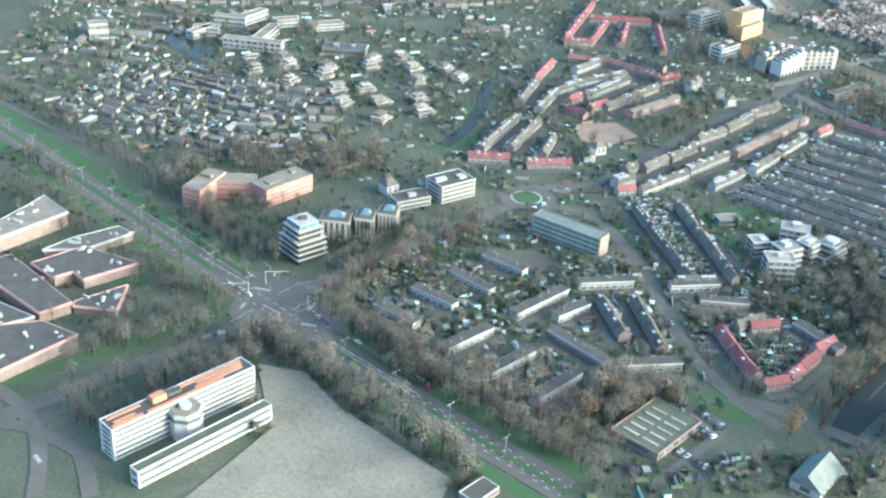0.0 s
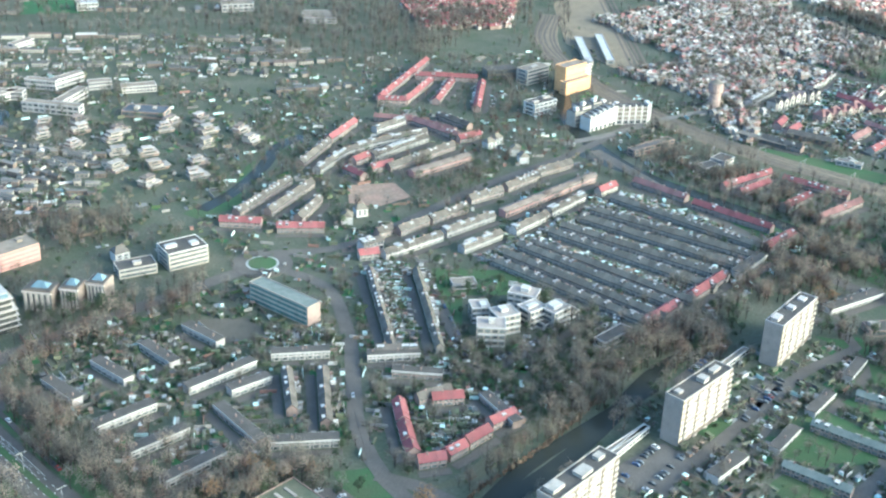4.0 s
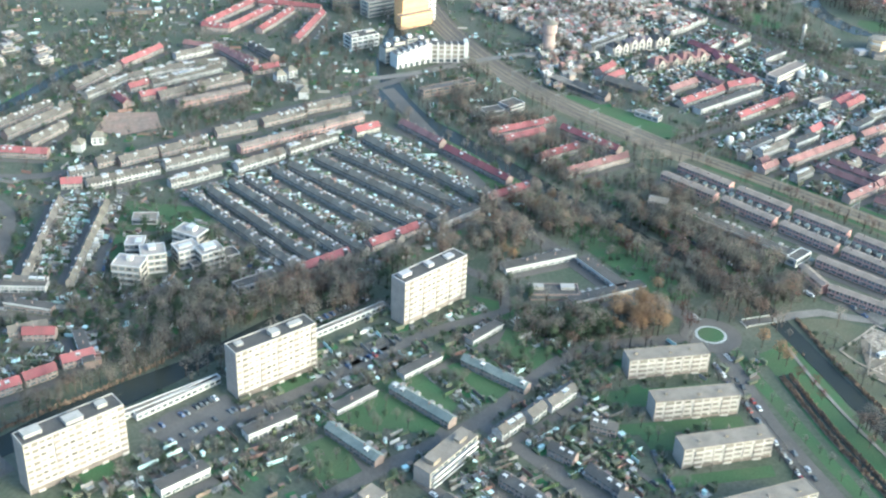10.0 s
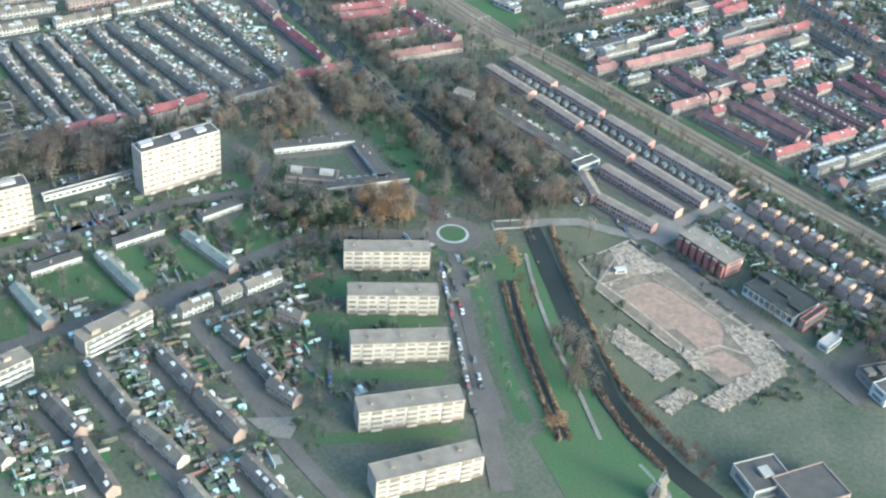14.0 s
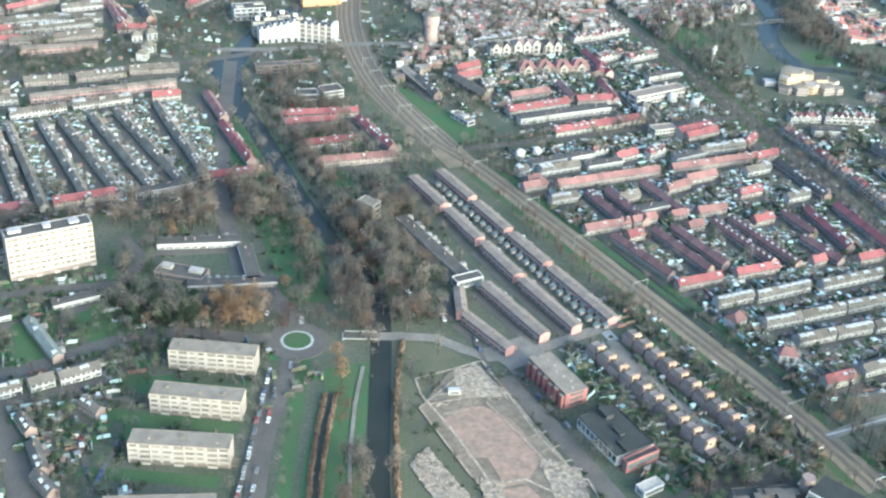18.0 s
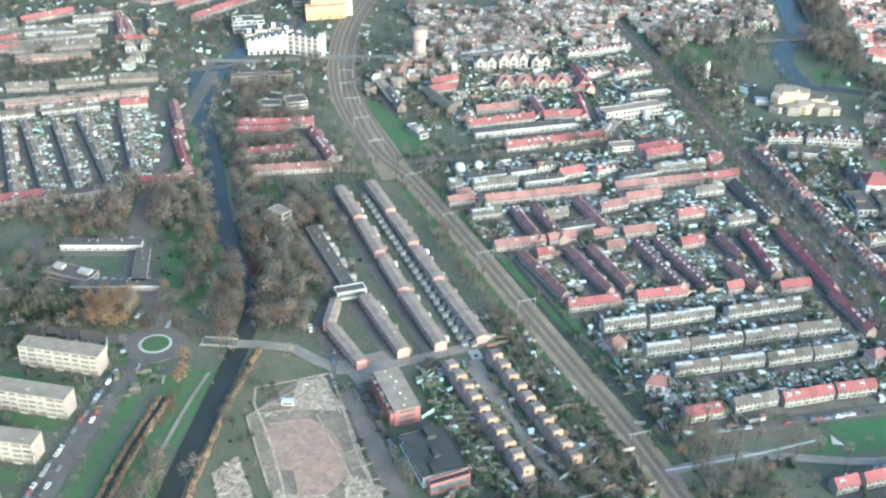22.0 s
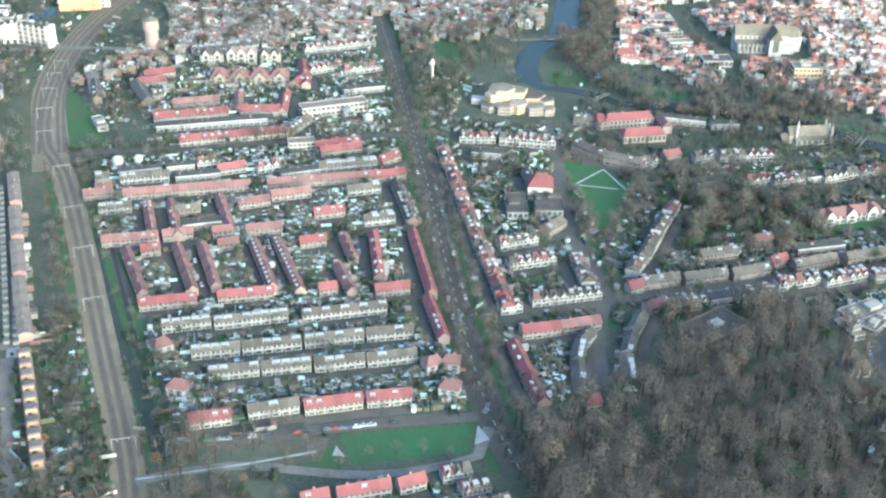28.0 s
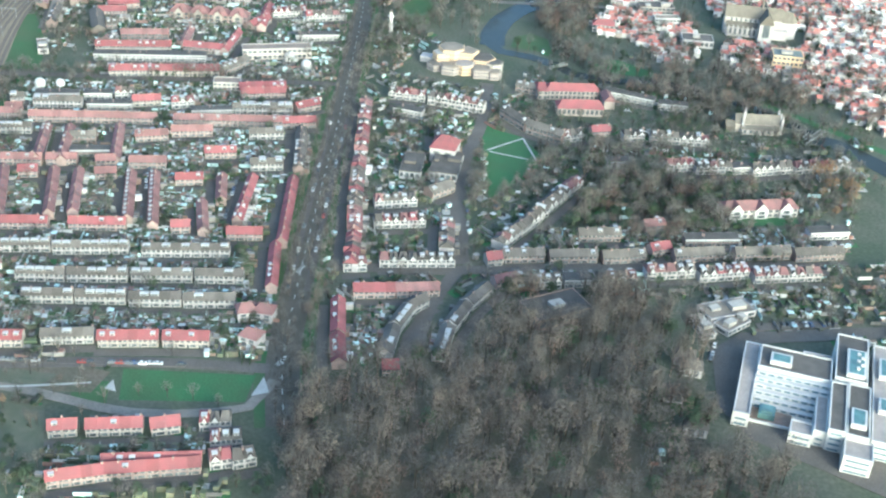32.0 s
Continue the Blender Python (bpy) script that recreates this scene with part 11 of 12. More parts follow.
grove([(376.4, 564.5), (498.1, 553.1), (542.5, 487.4), (444.4, 419.9), (375.1, 394.5)], 30, ['bare', 'bare', 'bush', 'leaf', 'bare'], 542, 0.55, low=True)
grove([(309.3, 442.2), (452.0, 441.7), (478.4, 400.3), (356.1, 336.7), (323.4, 337.3)], 200, ['scrub', 'scrub', 'shrub'], 546, 1.1, low=True)
grove([(309.3, 442.2), (452.0, 441.7), (478.4, 400.3), (356.1, 336.7), (323.4, 337.3)], 30, ['bare', 'bare', 'bush', 'leaf', 'bare'], 547, 0.75, low=True)
grove([(488.7, 546.9), (599.6, 594.5), (690.4, 437.9), (634.8, 361.6), (584.5, 422.2), (494.6, 396.3)], 250, ['scrub', 'scrub', 'shrub'], 551, 1.1, low=True)
grove([(488.7, 546.9), (599.6, 594.5), (690.4, 437.9), (634.8, 361.6), (584.5, 422.2), (494.6, 396.3)], 50, ['bare', 'bare', 'bush', 'leaf', 'bare'], 552, 0.75, low=True)
gardens([(401.7, 341.6), (505.5, 393.6), (608.7, 325.7), (546.8, 240.8), (387.5, 283.1)], 260, 555, 0.7)
grove([(401.7, 341.6), (505.5, 393.6), (608.7, 325.7), (546.8, 240.8), (387.5, 283.1)], 420, ['scrub', 'scrub', 'shrub'], 556, 1.1, low=True)
grove([(401.7, 341.6), (505.5, 393.6), (608.7, 325.7), (546.8, 240.8), (387.5, 283.1)], 60, ['bare', 'bare', 'bush', 'leaf', 'bare'], 557, 0.55, low=True)
gardens([(369.0, 359.9), (474.1, 401.4), (539.5, 349.0), (528.8, 272.2), (515.9, 201.3), (397.3, 207.1)], 420, 560, 0.65)
grove([(369.0, 359.9), (474.1, 401.4), (539.5, 349.0), (528.8, 272.2), (515.9, 201.3), (397.3, 207.1)], 460, ['scrub', 'scrub', 'shrub'], 561, 1.1, low=True)
grove([(369.0, 359.9), (474.1, 401.4), (539.5, 349.0), (528.8, 272.2), (515.9, 201.3), (397.3, 207.1)], 70, ['bare', 'bare', 'bush', 'leaf', 'bare'], 562, 0.55, low=True)
grove([(547.9, 450.9), (620.3, 531.5), (653.3, 440.1), (647.2, 366.1), (586.0, 352.9)], 150, ['scrub', 'scrub', 'shrub'], 566, 1.1, low=True)
grove([(547.9, 450.9), (620.3, 531.5), (653.3, 440.1), (647.2, 366.1), (586.0, 352.9)], 30, ['bare', 'bare', 'bush', 'leaf', 'bare'], 567, 0.8, low=True)
grove([(480.2, 612.7), (521.2, 622.6), (647.3, 445.4), (687.4, 381.0), (622.0, 368.6), (592.7, 457.8)], 200, ['scrub', 'scrub', 'shrub'], 571, 1.1, low=True)
grove([(480.2, 612.7), (521.2, 622.6), (647.3, 445.4), (687.4, 381.0), (622.0, 368.6), (592.7, 457.8)], 30, ['bare', 'bare', 'bush', 'leaf', 'bare'], 572, 0.75, low=True)
grove([(628.5, 335.1), (695.3, 347.2), (735.9, 244.2), (660.7, 232.1)], 160, ['scrub', 'scrub', 'shrub'], 576, 1.1, low=True)
grove([(628.5, 335.1), (695.3, 347.2), (735.9, 244.2), (660.7, 232.1)], 20, ['bare', 'bare', 'bush', 'leaf', 'bare'], 577, 0.5, low=True)
gardens([(704.9, 372.8), (811.2, 307.4), (801.0, 273.4), (738.2, 274.2)], 220, 580, 0.6)
grove([(704.9, 372.8), (811.2, 307.4), (801.0, 273.4), (738.2, 274.2)], 200, ['scrub', 'scrub', 'shrub'], 581, 1.1, low=True)
grove([(704.9, 372.8), (811.2, 307.4), (801.0, 273.4), (738.2, 274.2)], 30, ['bare', 'bare', 'bush', 'leaf', 'bare'], 582, 0.5, low=True)
gardens([(777.7, 345.8), (873.5, 362.9), (852.3, 262.9), (831.9, 284.2)], 60, 585, 0.5)
grove([(777.7, 345.8), (873.5, 362.9), (852.3, 262.9), (831.9, 284.2)], 320, ['scrub', 'scrub', 'shrub'], 586, 1.1, low=True)
grove([(777.7, 345.8), (873.5, 362.9), (852.3, 262.9), (831.9, 284.2)], 60, ['bare', 'bare', 'bush', 'leaf', 'bare'], 587, 0.65, low=True)
gardens([(516.4, 725.8), (637.7, 748.5), (646.6, 624.5), (686.0, 550.1), (665.8, 531.5), (571.5, 658.2)], 80, 590, 0.4)
grove([(516.4, 725.8), (637.7, 748.5), (646.6, 624.5), (686.0, 550.1), (665.8, 531.5), (571.5, 658.2)], 300, ['scrub', 'scrub', 'shrub'], 591, 1.1, low=True)
grove([(516.4, 725.8), (637.7, 748.5), (646.6, 624.5), (686.0, 550.1), (665.8, 531.5), (571.5, 658.2)], 60, ['bare', 'bare', 'bush', 'leaf', 'bare'], 592, 0.65, low=True)
gardens([(670.0, 555.7), (818.8, 627.6), (856.1, 531.4), (727.7, 472.5)], 520, 595, 0.3)
grove([(670.0, 555.7), (818.8, 627.6), (856.1, 531.4), (727.7, 472.5)], 260, ['scrub', 'scrub', 'shrub'], 596, 1.1, low=True)
grove([(670.0, 555.7), (818.8, 627.6), (856.1, 531.4), (727.7, 472.5)], 50, ['bare', 'bare', 'bush', 'leaf', 'bare'], 597, 0.5, low=True)
gardens([(727.7, 472.5), (856.1, 531.4), (920.1, 385.5), (818.1, 342.6)], 760, 600, 0.45)
grove([(727.7, 472.5), (856.1, 531.4), (920.1, 385.5), (818.1, 342.6)], 420, ['scrub', 'scrub', 'shrub'], 601, 1.1, low=True)
grove([(727.7, 472.5), (856.1, 531.4), (920.1, 385.5), (818.1, 342.6)], 60, ['bare', 'bare', 'bush', 'leaf', 'bare'], 602, 0.5, low=True)
gardens([(593.1, 731.7), (749.3, 814.8), (818.7, 636.4), (690.3, 574.1)], 560, 605, 0.3)
grove([(593.1, 731.7), (749.3, 814.8), (818.7, 636.4), (690.3, 574.1)], 300, ['scrub', 'scrub', 'shrub'], 606, 1.1, low=True)
grove([(593.1, 731.7), (749.3, 814.8), (818.7, 636.4), (690.3, 574.1)], 80, ['bare', 'bare', 'bush', 'leaf', 'bare'], 607, 0.6, low=True)
gardens([(792.5, 759.0), (921.7, 695.7), (974.2, 486.9), (946.7, 400.5), (904.9, 466.7)], 420, 610, 0.45)
grove([(792.5, 759.0), (921.7, 695.7), (974.2, 486.9), (946.7, 400.5), (904.9, 466.7)], 300, ['scrub', 'scrub', 'shrub'], 611, 1.1, low=True)
grove([(792.5, 759.0), (921.7, 695.7), (974.2, 486.9), (946.7, 400.5), (904.9, 466.7)], 70, ['bare', 'bare', 'bush', 'leaf', 'bare'], 612, 0.55, low=True)
gardens([(937.2, 634.0), (1112.3, 716.8), (1113.8, 542.9), (983.0, 471.4)], 380, 615, 0.6)
grove([(937.2, 634.0), (1112.3, 716.8), (1113.8, 542.9), (983.0, 471.4)], 760, ['scrub', 'scrub', 'shrub'], 616, 1.1, low=True)
grove([(937.2, 634.0), (1112.3, 716.8), (1113.8, 542.9), (983.0, 471.4)], 230, ['bare', 'bare', 'bush', 'leaf', 'bare'], 617, 0.7, low=True)
gardens([(903.4, 768.8), (1111.4, 818.4), (1112.4, 708.6), (937.2, 634.0)], 30, 620, 0.5)
grove([(903.4, 768.8), (1111.4, 818.4), (1112.4, 708.6), (937.2, 634.0)], 420, ['scrub', 'scrub', 'shrub'], 621, 1.1, low=True)
grove([(903.4, 768.8), (1111.4, 818.4), (1112.4, 708.6), (937.2, 634.0)], 170, ['bare', 'bare', 'bush', 'leaf', 'bare'], 622, 0.75, low=True)
gardens([(1055.8, 536.6), (1162.6, 599.6), (1165.7, 518.7), (1079.8, 491.1)], 200, 625, 0.4)
grove([(1055.8, 536.6), (1162.6, 599.6), (1165.7, 518.7), (1079.8, 491.1)], 260, ['scrub', 'scrub', 'shrub'], 626, 1.1, low=True)
grove([(1055.8, 536.6), (1162.6, 599.6), (1165.7, 518.7), (1079.8, 491.1)], 60, ['bare', 'bare', 'bush', 'leaf', 'bare'], 627, 0.65, low=True)
gardens([(708.5, 398.6), (741.0, 417.9), (825.2, 373.1), (853.3, 318.8), (774.3, 296.2)], 120, 630, 0.5)
grove([(708.5, 398.6), (741.0, 417.9), (825.2, 373.1), (853.3, 318.8), (774.3, 296.2)], 300, ['scrub', 'scrub', 'shrub'], 631, 1.1, low=True)
grove([(708.5, 398.6), (741.0, 417.9), (825.2, 373.1), (853.3, 318.8), (774.3, 296.2)], 60, ['bare', 'bare', 'bush', 'leaf', 'bare'], 632, 0.6, low=True)
strip("road", ROAD, 4, [(-39.4, 802.1), (14.2, 709.3), (64.9, 644.0), (107.6, 604.6)], "narrow neighbourhood street")
strip("road", ROAD, 4, [(-17.4, 828.2), (43.6, 734.0), (98.2, 666.0), (177.2, 591.0)], "narrow neighbourhood street")
strip("road", ROAD, 4, [(-52.6, 760.7), (-0.5, 675.2), (40.6, 625.5)], "narrow neighbourhood street")
avenue([(-39.1, 769.0), (9.3, 677.8), (52.0, 615.4), (83.1, 571.7), (112.1, 506.0)], 2.6, ['bare', 'bare', 'leaf'], 650, 5, 0.6, 0)
avenue([(-49.6, 635.2), (-12.9, 564.0), (26.4, 501.1), (62.9, 460.8)], 2.8, ['bare', 'bare'], 651, 5, 0.65, 0)
avenue([(-11.8, 430.9), (23.8, 445.1), (60.0, 458.9)], 3.5, ['bare'], 652, 4, 0.6, 0)
grove([(52.1, 438.6), (79.8, 427.5), (90.3, 406.9), (69.5, 411.8), (55.5, 398.0), (27.3, 388.7), (-1.1, 380.6), (-13.4, 383.6), (-3.9, 408.1)], 90, ['bare', 'bare', 'tan'], 653, 0.75)
grove([(-109.4, 1154.1), (91.6, 1120.8), (409.7, 1063.6), (386.8, 987.1), (-98.1, 1062.4)], 260, ['wood', 'bare', 'bare'], 660, 0.85, low=True)
grove([(-120.9, 1248.1), (112.0, 1224.8), (108.6, 1151.8), (-109.4, 1154.1)], 90, ['wood', 'bare', 'bare'], 661, 0.85, low=True)
grove([(175.2, 1228.3), (446.7, 1186.9), (438.7, 1063.3), (169.0, 1103.6)], 120, ['wood', 'bare', 'bare'], 662, 0.85, low=True)
grove([(344.3, 1230.1), (492.1, 1208.0), (431.9, 959.5), (351.2, 936.7), (309.8, 1020.5)], 160, ['wood', 'bare', 'bare'], 663, 0.85, low=True)
grove([(615.0, 1134.0), (670.8, 1152.8), (578.4, 914.3), (524.3, 905.4), (546.4, 979.7)], 90, ['wood', 'bare', 'bare'], 664, 0.85, low=True)
grove([(485.1, 1186.6), (635.1, 1163.9), (599.5, 1084.8), (463.2, 1101.7)], 80, ['wood', 'bare', 'bare'], 665, 0.85, low=True)
grove([(-76.2, 1067.9), (89.6, 1058.5), (99.3, 948.3), (-65.2, 962.8)], 60, ['wood', 'bare', 'bare'], 666, 0.85, low=True)
grove([(289.3, 1024.0), (417.7, 981.7), (392.1, 845.5), (309.7, 892.9)], 90, ['wood', 'bare', 'bare'], 667, 0.85, low=True)
gardens([(-6.2, 1055.7), (69.7, 1042.4), (102.2, 915.8), (0.9, 905.0)], 160, 670, 0.4)
gardens([(74.3, 1032.1), (333.4, 986.6), (333.1, 872.4), (100.7, 885.9)], 420, 671, 0.4)
gardens([(201.1, 1251.5), (454.7, 1213.6), (392.1, 1082.5), (197.7, 1121.2)], 120, 672, 0.4)
quarter(-8.5, 1117.9, -9.4, 116.7, 102.7, 3, 19, ("grey",), 6, seed=21)
quarter(168.9, 1099.5, -6.7, 144.7, 86.5, 3, 24, ("grey",), 7, seed=22)
quarter(-0.7, 950.3, -10.5, 74.6, 94.2, 5, 15, ("grey",), 6, seed=23)
block("hall", 221.1, 1172.6, 11.8, 36.3, 30, 8, 2, CHALK, WHITE, "far industrial hall with flat roof", bays=6)
block("hall", 297.5, 1148.1, -2.6, 46.4, 40, 8, 2, CHALK, WHITE, "far industrial hall with flat roof", bays=6)
block("hall", 272.9, 1172.4, 2.5, 26.6, 30, 8, 2, PALE, WHITE, "far industrial hall with flat roof", bays=6)
block("hall", 543.2, 1110.8, 18.0, 46.5, 40, 9, 2, RED, RED, "far industrial hall with flat roof", bays=6)
block("hall", 158.8, 1103.3, 4.1, 19.2, 14, 7, 2, CHALK, WHITE, "far industrial hall with flat roof", bays=6)
block("hall", 356.4, 1024.2, -9.6, 31.9, 30, 5, 2, PALE, GRAVEL, "far industrial hall with flat roof", bays=6)
block("hall", 789.1, 1093.5, -60.9, 85.3, 18, 8, 2, PALE, TURQUOISE, "far industrial hall with flat roof", bays=6)
block("hall", 785.2, 1021.3, -1.9, 39.3, 16, 8, 2, CHALK, GRAVEL, "far industrial hall with flat roof", bays=6)
block("hall", 845.3, 1041.3, -8.9, 36.7, 40, 10, 2, BRICK, DRED, "far industrial hall with flat roof", bays=6)
block("hall", 289.4, 1077.5, -0.8, 30.3, 16, 7, 2, PALE, GRAVEL, "far industrial hall with flat roof", bays=6)
strip("track", TRACK, 2.4, [(608.9, 837.1), (642.4, 942.4), (683.4, 1071.3), (719.6, 1174.1), (750.0, 1263.0)], "dark railway track at the station", -6.0, z=0.354)
strip("track", TRACK, 2.4, [(608.9, 837.1), (642.4, 942.4), (683.4, 1071.3), (719.6, 1174.1), (750.0, 1263.0)], "dark railway track at the station", -1.5, z=0.358)
strip("track", TRACK, 2.4, [(608.9, 837.1), (642.4, 942.4), (683.4, 1071.3), (719.6, 1174.1), (750.0, 1263.0)], "dark railway track at the station", 3.0, z=0.362)
strip("track", TRACK, 2.4, [(608.9, 837.1), (642.4, 942.4), (683.4, 1071.3), (719.6, 1174.1), (750.0, 1263.0)], "dark railway track at the station", 7.5, z=0.366)
patch("rail_yard", BALLAST, [(618.5, 1057.2), (693.0, 1121.9), (608.9, 837.1), (585.8, 824.8), (573.3, 915.3)], "grey station yard gravel")
strip("foundation", RUBBLE, 1.1, [(645.4, 329.4), (660.3, 338.6), (672.5, 346.7)], "broken concrete foundation strip of the cleared site")
strip("foundation", RUBBLE, 1.1, [(645.4, 329.4), (648.8, 319.0), (660.7, 302.3), (675.6, 277.3), (683.8, 262.1)], "broken concrete foundation strip of the cleared site")
strip("foundation", RUBBLE, 1.1, [(672.5, 346.7), (685.0, 324.6), (699.3, 297.6), (716.6, 273.6)], "broken concrete foundation strip of the cleared site")
strip("foundation", RUBBLE, 1.1, [(654.6, 319.9), (673.0, 326.6), (686.1, 324.8)], "broken concrete foundation strip of the cleared site")
strip("foundation", RUBBLE, 1.1, [(659.1, 307.5), (669.1, 312.7)], "broken concrete foundation strip of the cleared site")
strip("foundation", RUBBLE, 1.1, [(703.8, 275.0), (716.7, 276.8), (720.6, 267.4)], "broken concrete foundation strip of the cleared site")
strip("foundation", RUBBLE, 1.1, [(678.3, 268.1), (693.0, 273.4), (708.0, 265.6)], "broken concrete foundation strip of the cleared site")
gardens([(354.9, 517.3), (468.0, 595.1), (518.7, 496.7), (413.4, 433.3)], 900, 680, 0.45)
grove([(354.9, 517.3), (468.0, 595.1), (518.7, 496.7), (413.4, 433.3)], 160, ['shrub', 'scrub'], 681, 0.8)
avenue([(958.4, 338.6), (952.0, 368.0), (950.8, 389.0)], 4, ['tan', 'bare'], 683, 4, 0.8, 0)
avenue([(778.1, 397.5), (816.7, 422.5), (875.9, 454.2)], 6, ['bare', 'leaf'], 684, 2, 0.4, 0)
avenue([(942.1, 487.5), (968.6, 502.3), (1026.0, 531.0), (1108.6, 571.0)], 3.6, ['bare', 'bare', 'leaf'], 685, 3, 0.6, 0)
cars(681.7, 348.2, 710.6, 306.3, 10, 60, False, 0.3, False)
cars(975.6, 441.9, 974.5, 478.5, 10, 61, False, 0.8, False)
cars(385.7, 304.2, 448.5, 350.3, 16, 63, True, 0.5, False)
cars(485.1, 301.7, 518.2, 240.7, 18, 67, False, 0.6, False)
cars(503.5, 308.8, 531.6, 252.5, 14, 68, False, 0.6, False)
patch("parking_lot", ROAD, [(338.5, 312.8), (357.0, 298.1), (382.5, 317.7), (372.8, 332.3), (350.3, 323.9)], "dark asphalt car park")
patch("parking_lot", ROAD, [(419.0, 350.7), (430.0, 340.8), (455.0, 359.1), (446.7, 371.6)], "dark asphalt car park")
patch("lawn", GRASS, [(315.6, 293.9), (327.6, 298.8), (333.2, 289.8), (320.4, 283.6)], "small lawn below the tower")
patch("lawn", GRASS, [(389.3, 338.1), (404.0, 346.3), (410.6, 339.3), (395.6, 327.3)], "small lawn below the tower")
cars(348.4, 302.7, 377.1, 322.2, 14, 70, True, 0.6, False)
cars(342.9, 312.2, 369.4, 330.9, 14, 71, True, 0.5, False)
cars(423.3, 345.9, 450.7, 364.2, 10, 72, True, 0.6, False)
terrace(348.3, 272.5, 29.9, 20.3, 5.6, 5, "flat")
terrace(380.8, 300.1, 27.2, 21.7, 5.6, 5, "flat")
gardens([(310.3, 285.0), (391.1, 329.9), (407.5, 305.1), (371.2, 269.5), (314.9, 277.6)], 120, 690, 0.6)
grove([(310.3, 285.0), (391.1, 329.9), (407.5, 305.1), (371.2, 269.5), (314.9, 277.6)], 200, ['scrub', 'scrub', 'shrub'], 691, 1.1, low=True)
grove([(310.3, 285.0), (391.1, 329.9), (407.5, 305.1), (371.2, 269.5), (314.9, 277.6)], 30, ['bare', 'bare', 'bush', 'leaf', 'bare'], 692, 0.5, low=True)
gardens([(270.1, 441.8), (330.8, 428.5), (322.5, 363.5), (282.3, 342.1), (258.5, 373.6)], 120, 700, 0.6)
grove([(270.1, 441.8), (330.8, 428.5), (322.5, 363.5), (282.3, 342.1), (258.5, 373.6)], 160, ['scrub', 'scrub', 'shrub'], 701, 1.1, low=True)
grove([(270.1, 441.8), (330.8, 428.5), (322.5, 363.5), (282.3, 342.1), (258.5, 373.6)], 20, ['bare', 'bare', 'bush', 'leaf', 'bare'], 702, 0.5, low=True)
grove([(185.3, 364.7), (237.9, 369.4), (226.4, 316.8), (195.8, 316.4), (166.5, 323.4)], 160, ['scrub', 'scrub', 'shrub'], 706, 1.1, low=True)
grove([(185.3, 364.7), (237.9, 369.4), (226.4, 316.8), (195.8, 316.4), (166.5, 323.4)], 50, ['bare', 'bare', 'bush', 'leaf', 'bare'], 707, 0.7, low=True)
patch("woodland_floor", LITTER, [(938.1, 389.3), (972.0, 406.6), (972.4, 425.2), (985.3, 428.7), (989.7, 453.8), (995.6, 481.6), (1038.9, 502.8), (1053.3, 483.3), (1053.7, 441.7), (1061.1, 415.3), (1086.7, 399.3), (1115.2, 400.0), (1170.0, 395.0), (1180.0, 345.0), (984.4, 280.0), (959.4, 341.2)], "dark leaf-strewn woodland floor")
patch("lawn", GRASS, [(503.6, 619.2), (547.7, 535.8), (584.9, 454.8), (599.4, 381.9), (579.8, 379.3), (550.1, 449.9), (503.9, 544.0)], "dark grass beside the canal walk")
patch("lawn", GRASS, [(552.1, 600.8), (580.6, 533.6), (614.4, 447.2), (633.8, 386.2), (620.6, 379.8), (596.6, 456.4), (556.2, 552.3)], "dark grass beside the canal walk")
for line in (
    [(99.7, 420.2), (112.6, 397.6), (125.3, 373.6)],
    [(96.8, 422.2), (109.3, 399.7), (122.1, 374.4)],
    [(91.1, 447.9), (96.2, 450.6), (103.1, 430.7), (98.1, 428.7)],
    [(55.4, 509.2), (74.0, 477.3)],
    [(33.4, 563.7), (52.9, 525.7), (71.7, 485.9)],
    [(44.7, 554.5), (62.2, 518.1), (77.5, 482.9)],
    [(85.2, 465.3), (95.4, 472.2), (107.2, 474.8)],
    [(94.0, 453.6), (107.2, 461.1)],
    [(59.6, 445.9), (72.3, 454.8)],
    [(63.7, 439.3), (78.9, 447.9)],
    [(104.6, 429.4), (118.1, 404.7), (134.6, 375.2)]):
    paint(line)
for sx, sy, turn in ((67.7, 463.5, 30), (85.4, 485.5, 120), (87.6, 478.5, 210), (96.0, 464.4, 120), (104.6, 454.7, 30), (91.1, 448.0, 300), (82.5, 471.2, 210), (99.1, 426.3, 300)):
    signal(sx, sy, turn)
crossing(590.3, 365.2, 8.0, 7)
crossing(592.1, 331.3, 8.0, 7)
crossing(77.9, 471.6, 60.0, 9)
crossing(98.1, 451.3, -35.0, 8)
crossing(92.6, 436.1, 60.0, 8)
crossing(68.0, 459.1, -35.0, 6)
crossing(-22.7, 367.5, 20.0, 6)
crossing(900.4, 454.7, 0.0, 8)
crossing(925.8, 394.0, 0.0, 8)
crossing(225.3, 559.3, 40.0, 5)
patch("lawn", GRASS, [(325.5, 513.8), (361.6, 502.0), (372.2, 482.8), (354.8, 474.1), (332.3, 479.4), (321.3, 446.4), (316.7, 459.0)], "lawn round the stepped flats")
patch("lawn", GRASS, [(306.8, 428.1), (317.1, 425.6), (316.9, 405.2), (325.8, 398.1), (319.4, 380.8), (306.1, 403.0)], "green corner by the houses")
strip("road", ROAD, 5, [(322.3, 521.4), (317.5, 470.7), (314.7, 434.2), (316.9, 405.2), (340.4, 414.7), (378.9, 432.5)], "narrow street round the stepped flats")
cars(322.6, 514.4, 316.8, 431.0, 12, 80, False, 0.6, False)
cars(326.5, 412.9, 360.6, 428.6, 10, 81, True, 0.6, False)
patch("lawn", GRASS, [(234.9, 348.3), (247.9, 346.8), (257.1, 331.5), (257.9, 320.7), (241.5, 324.9)], "green corner lawn")
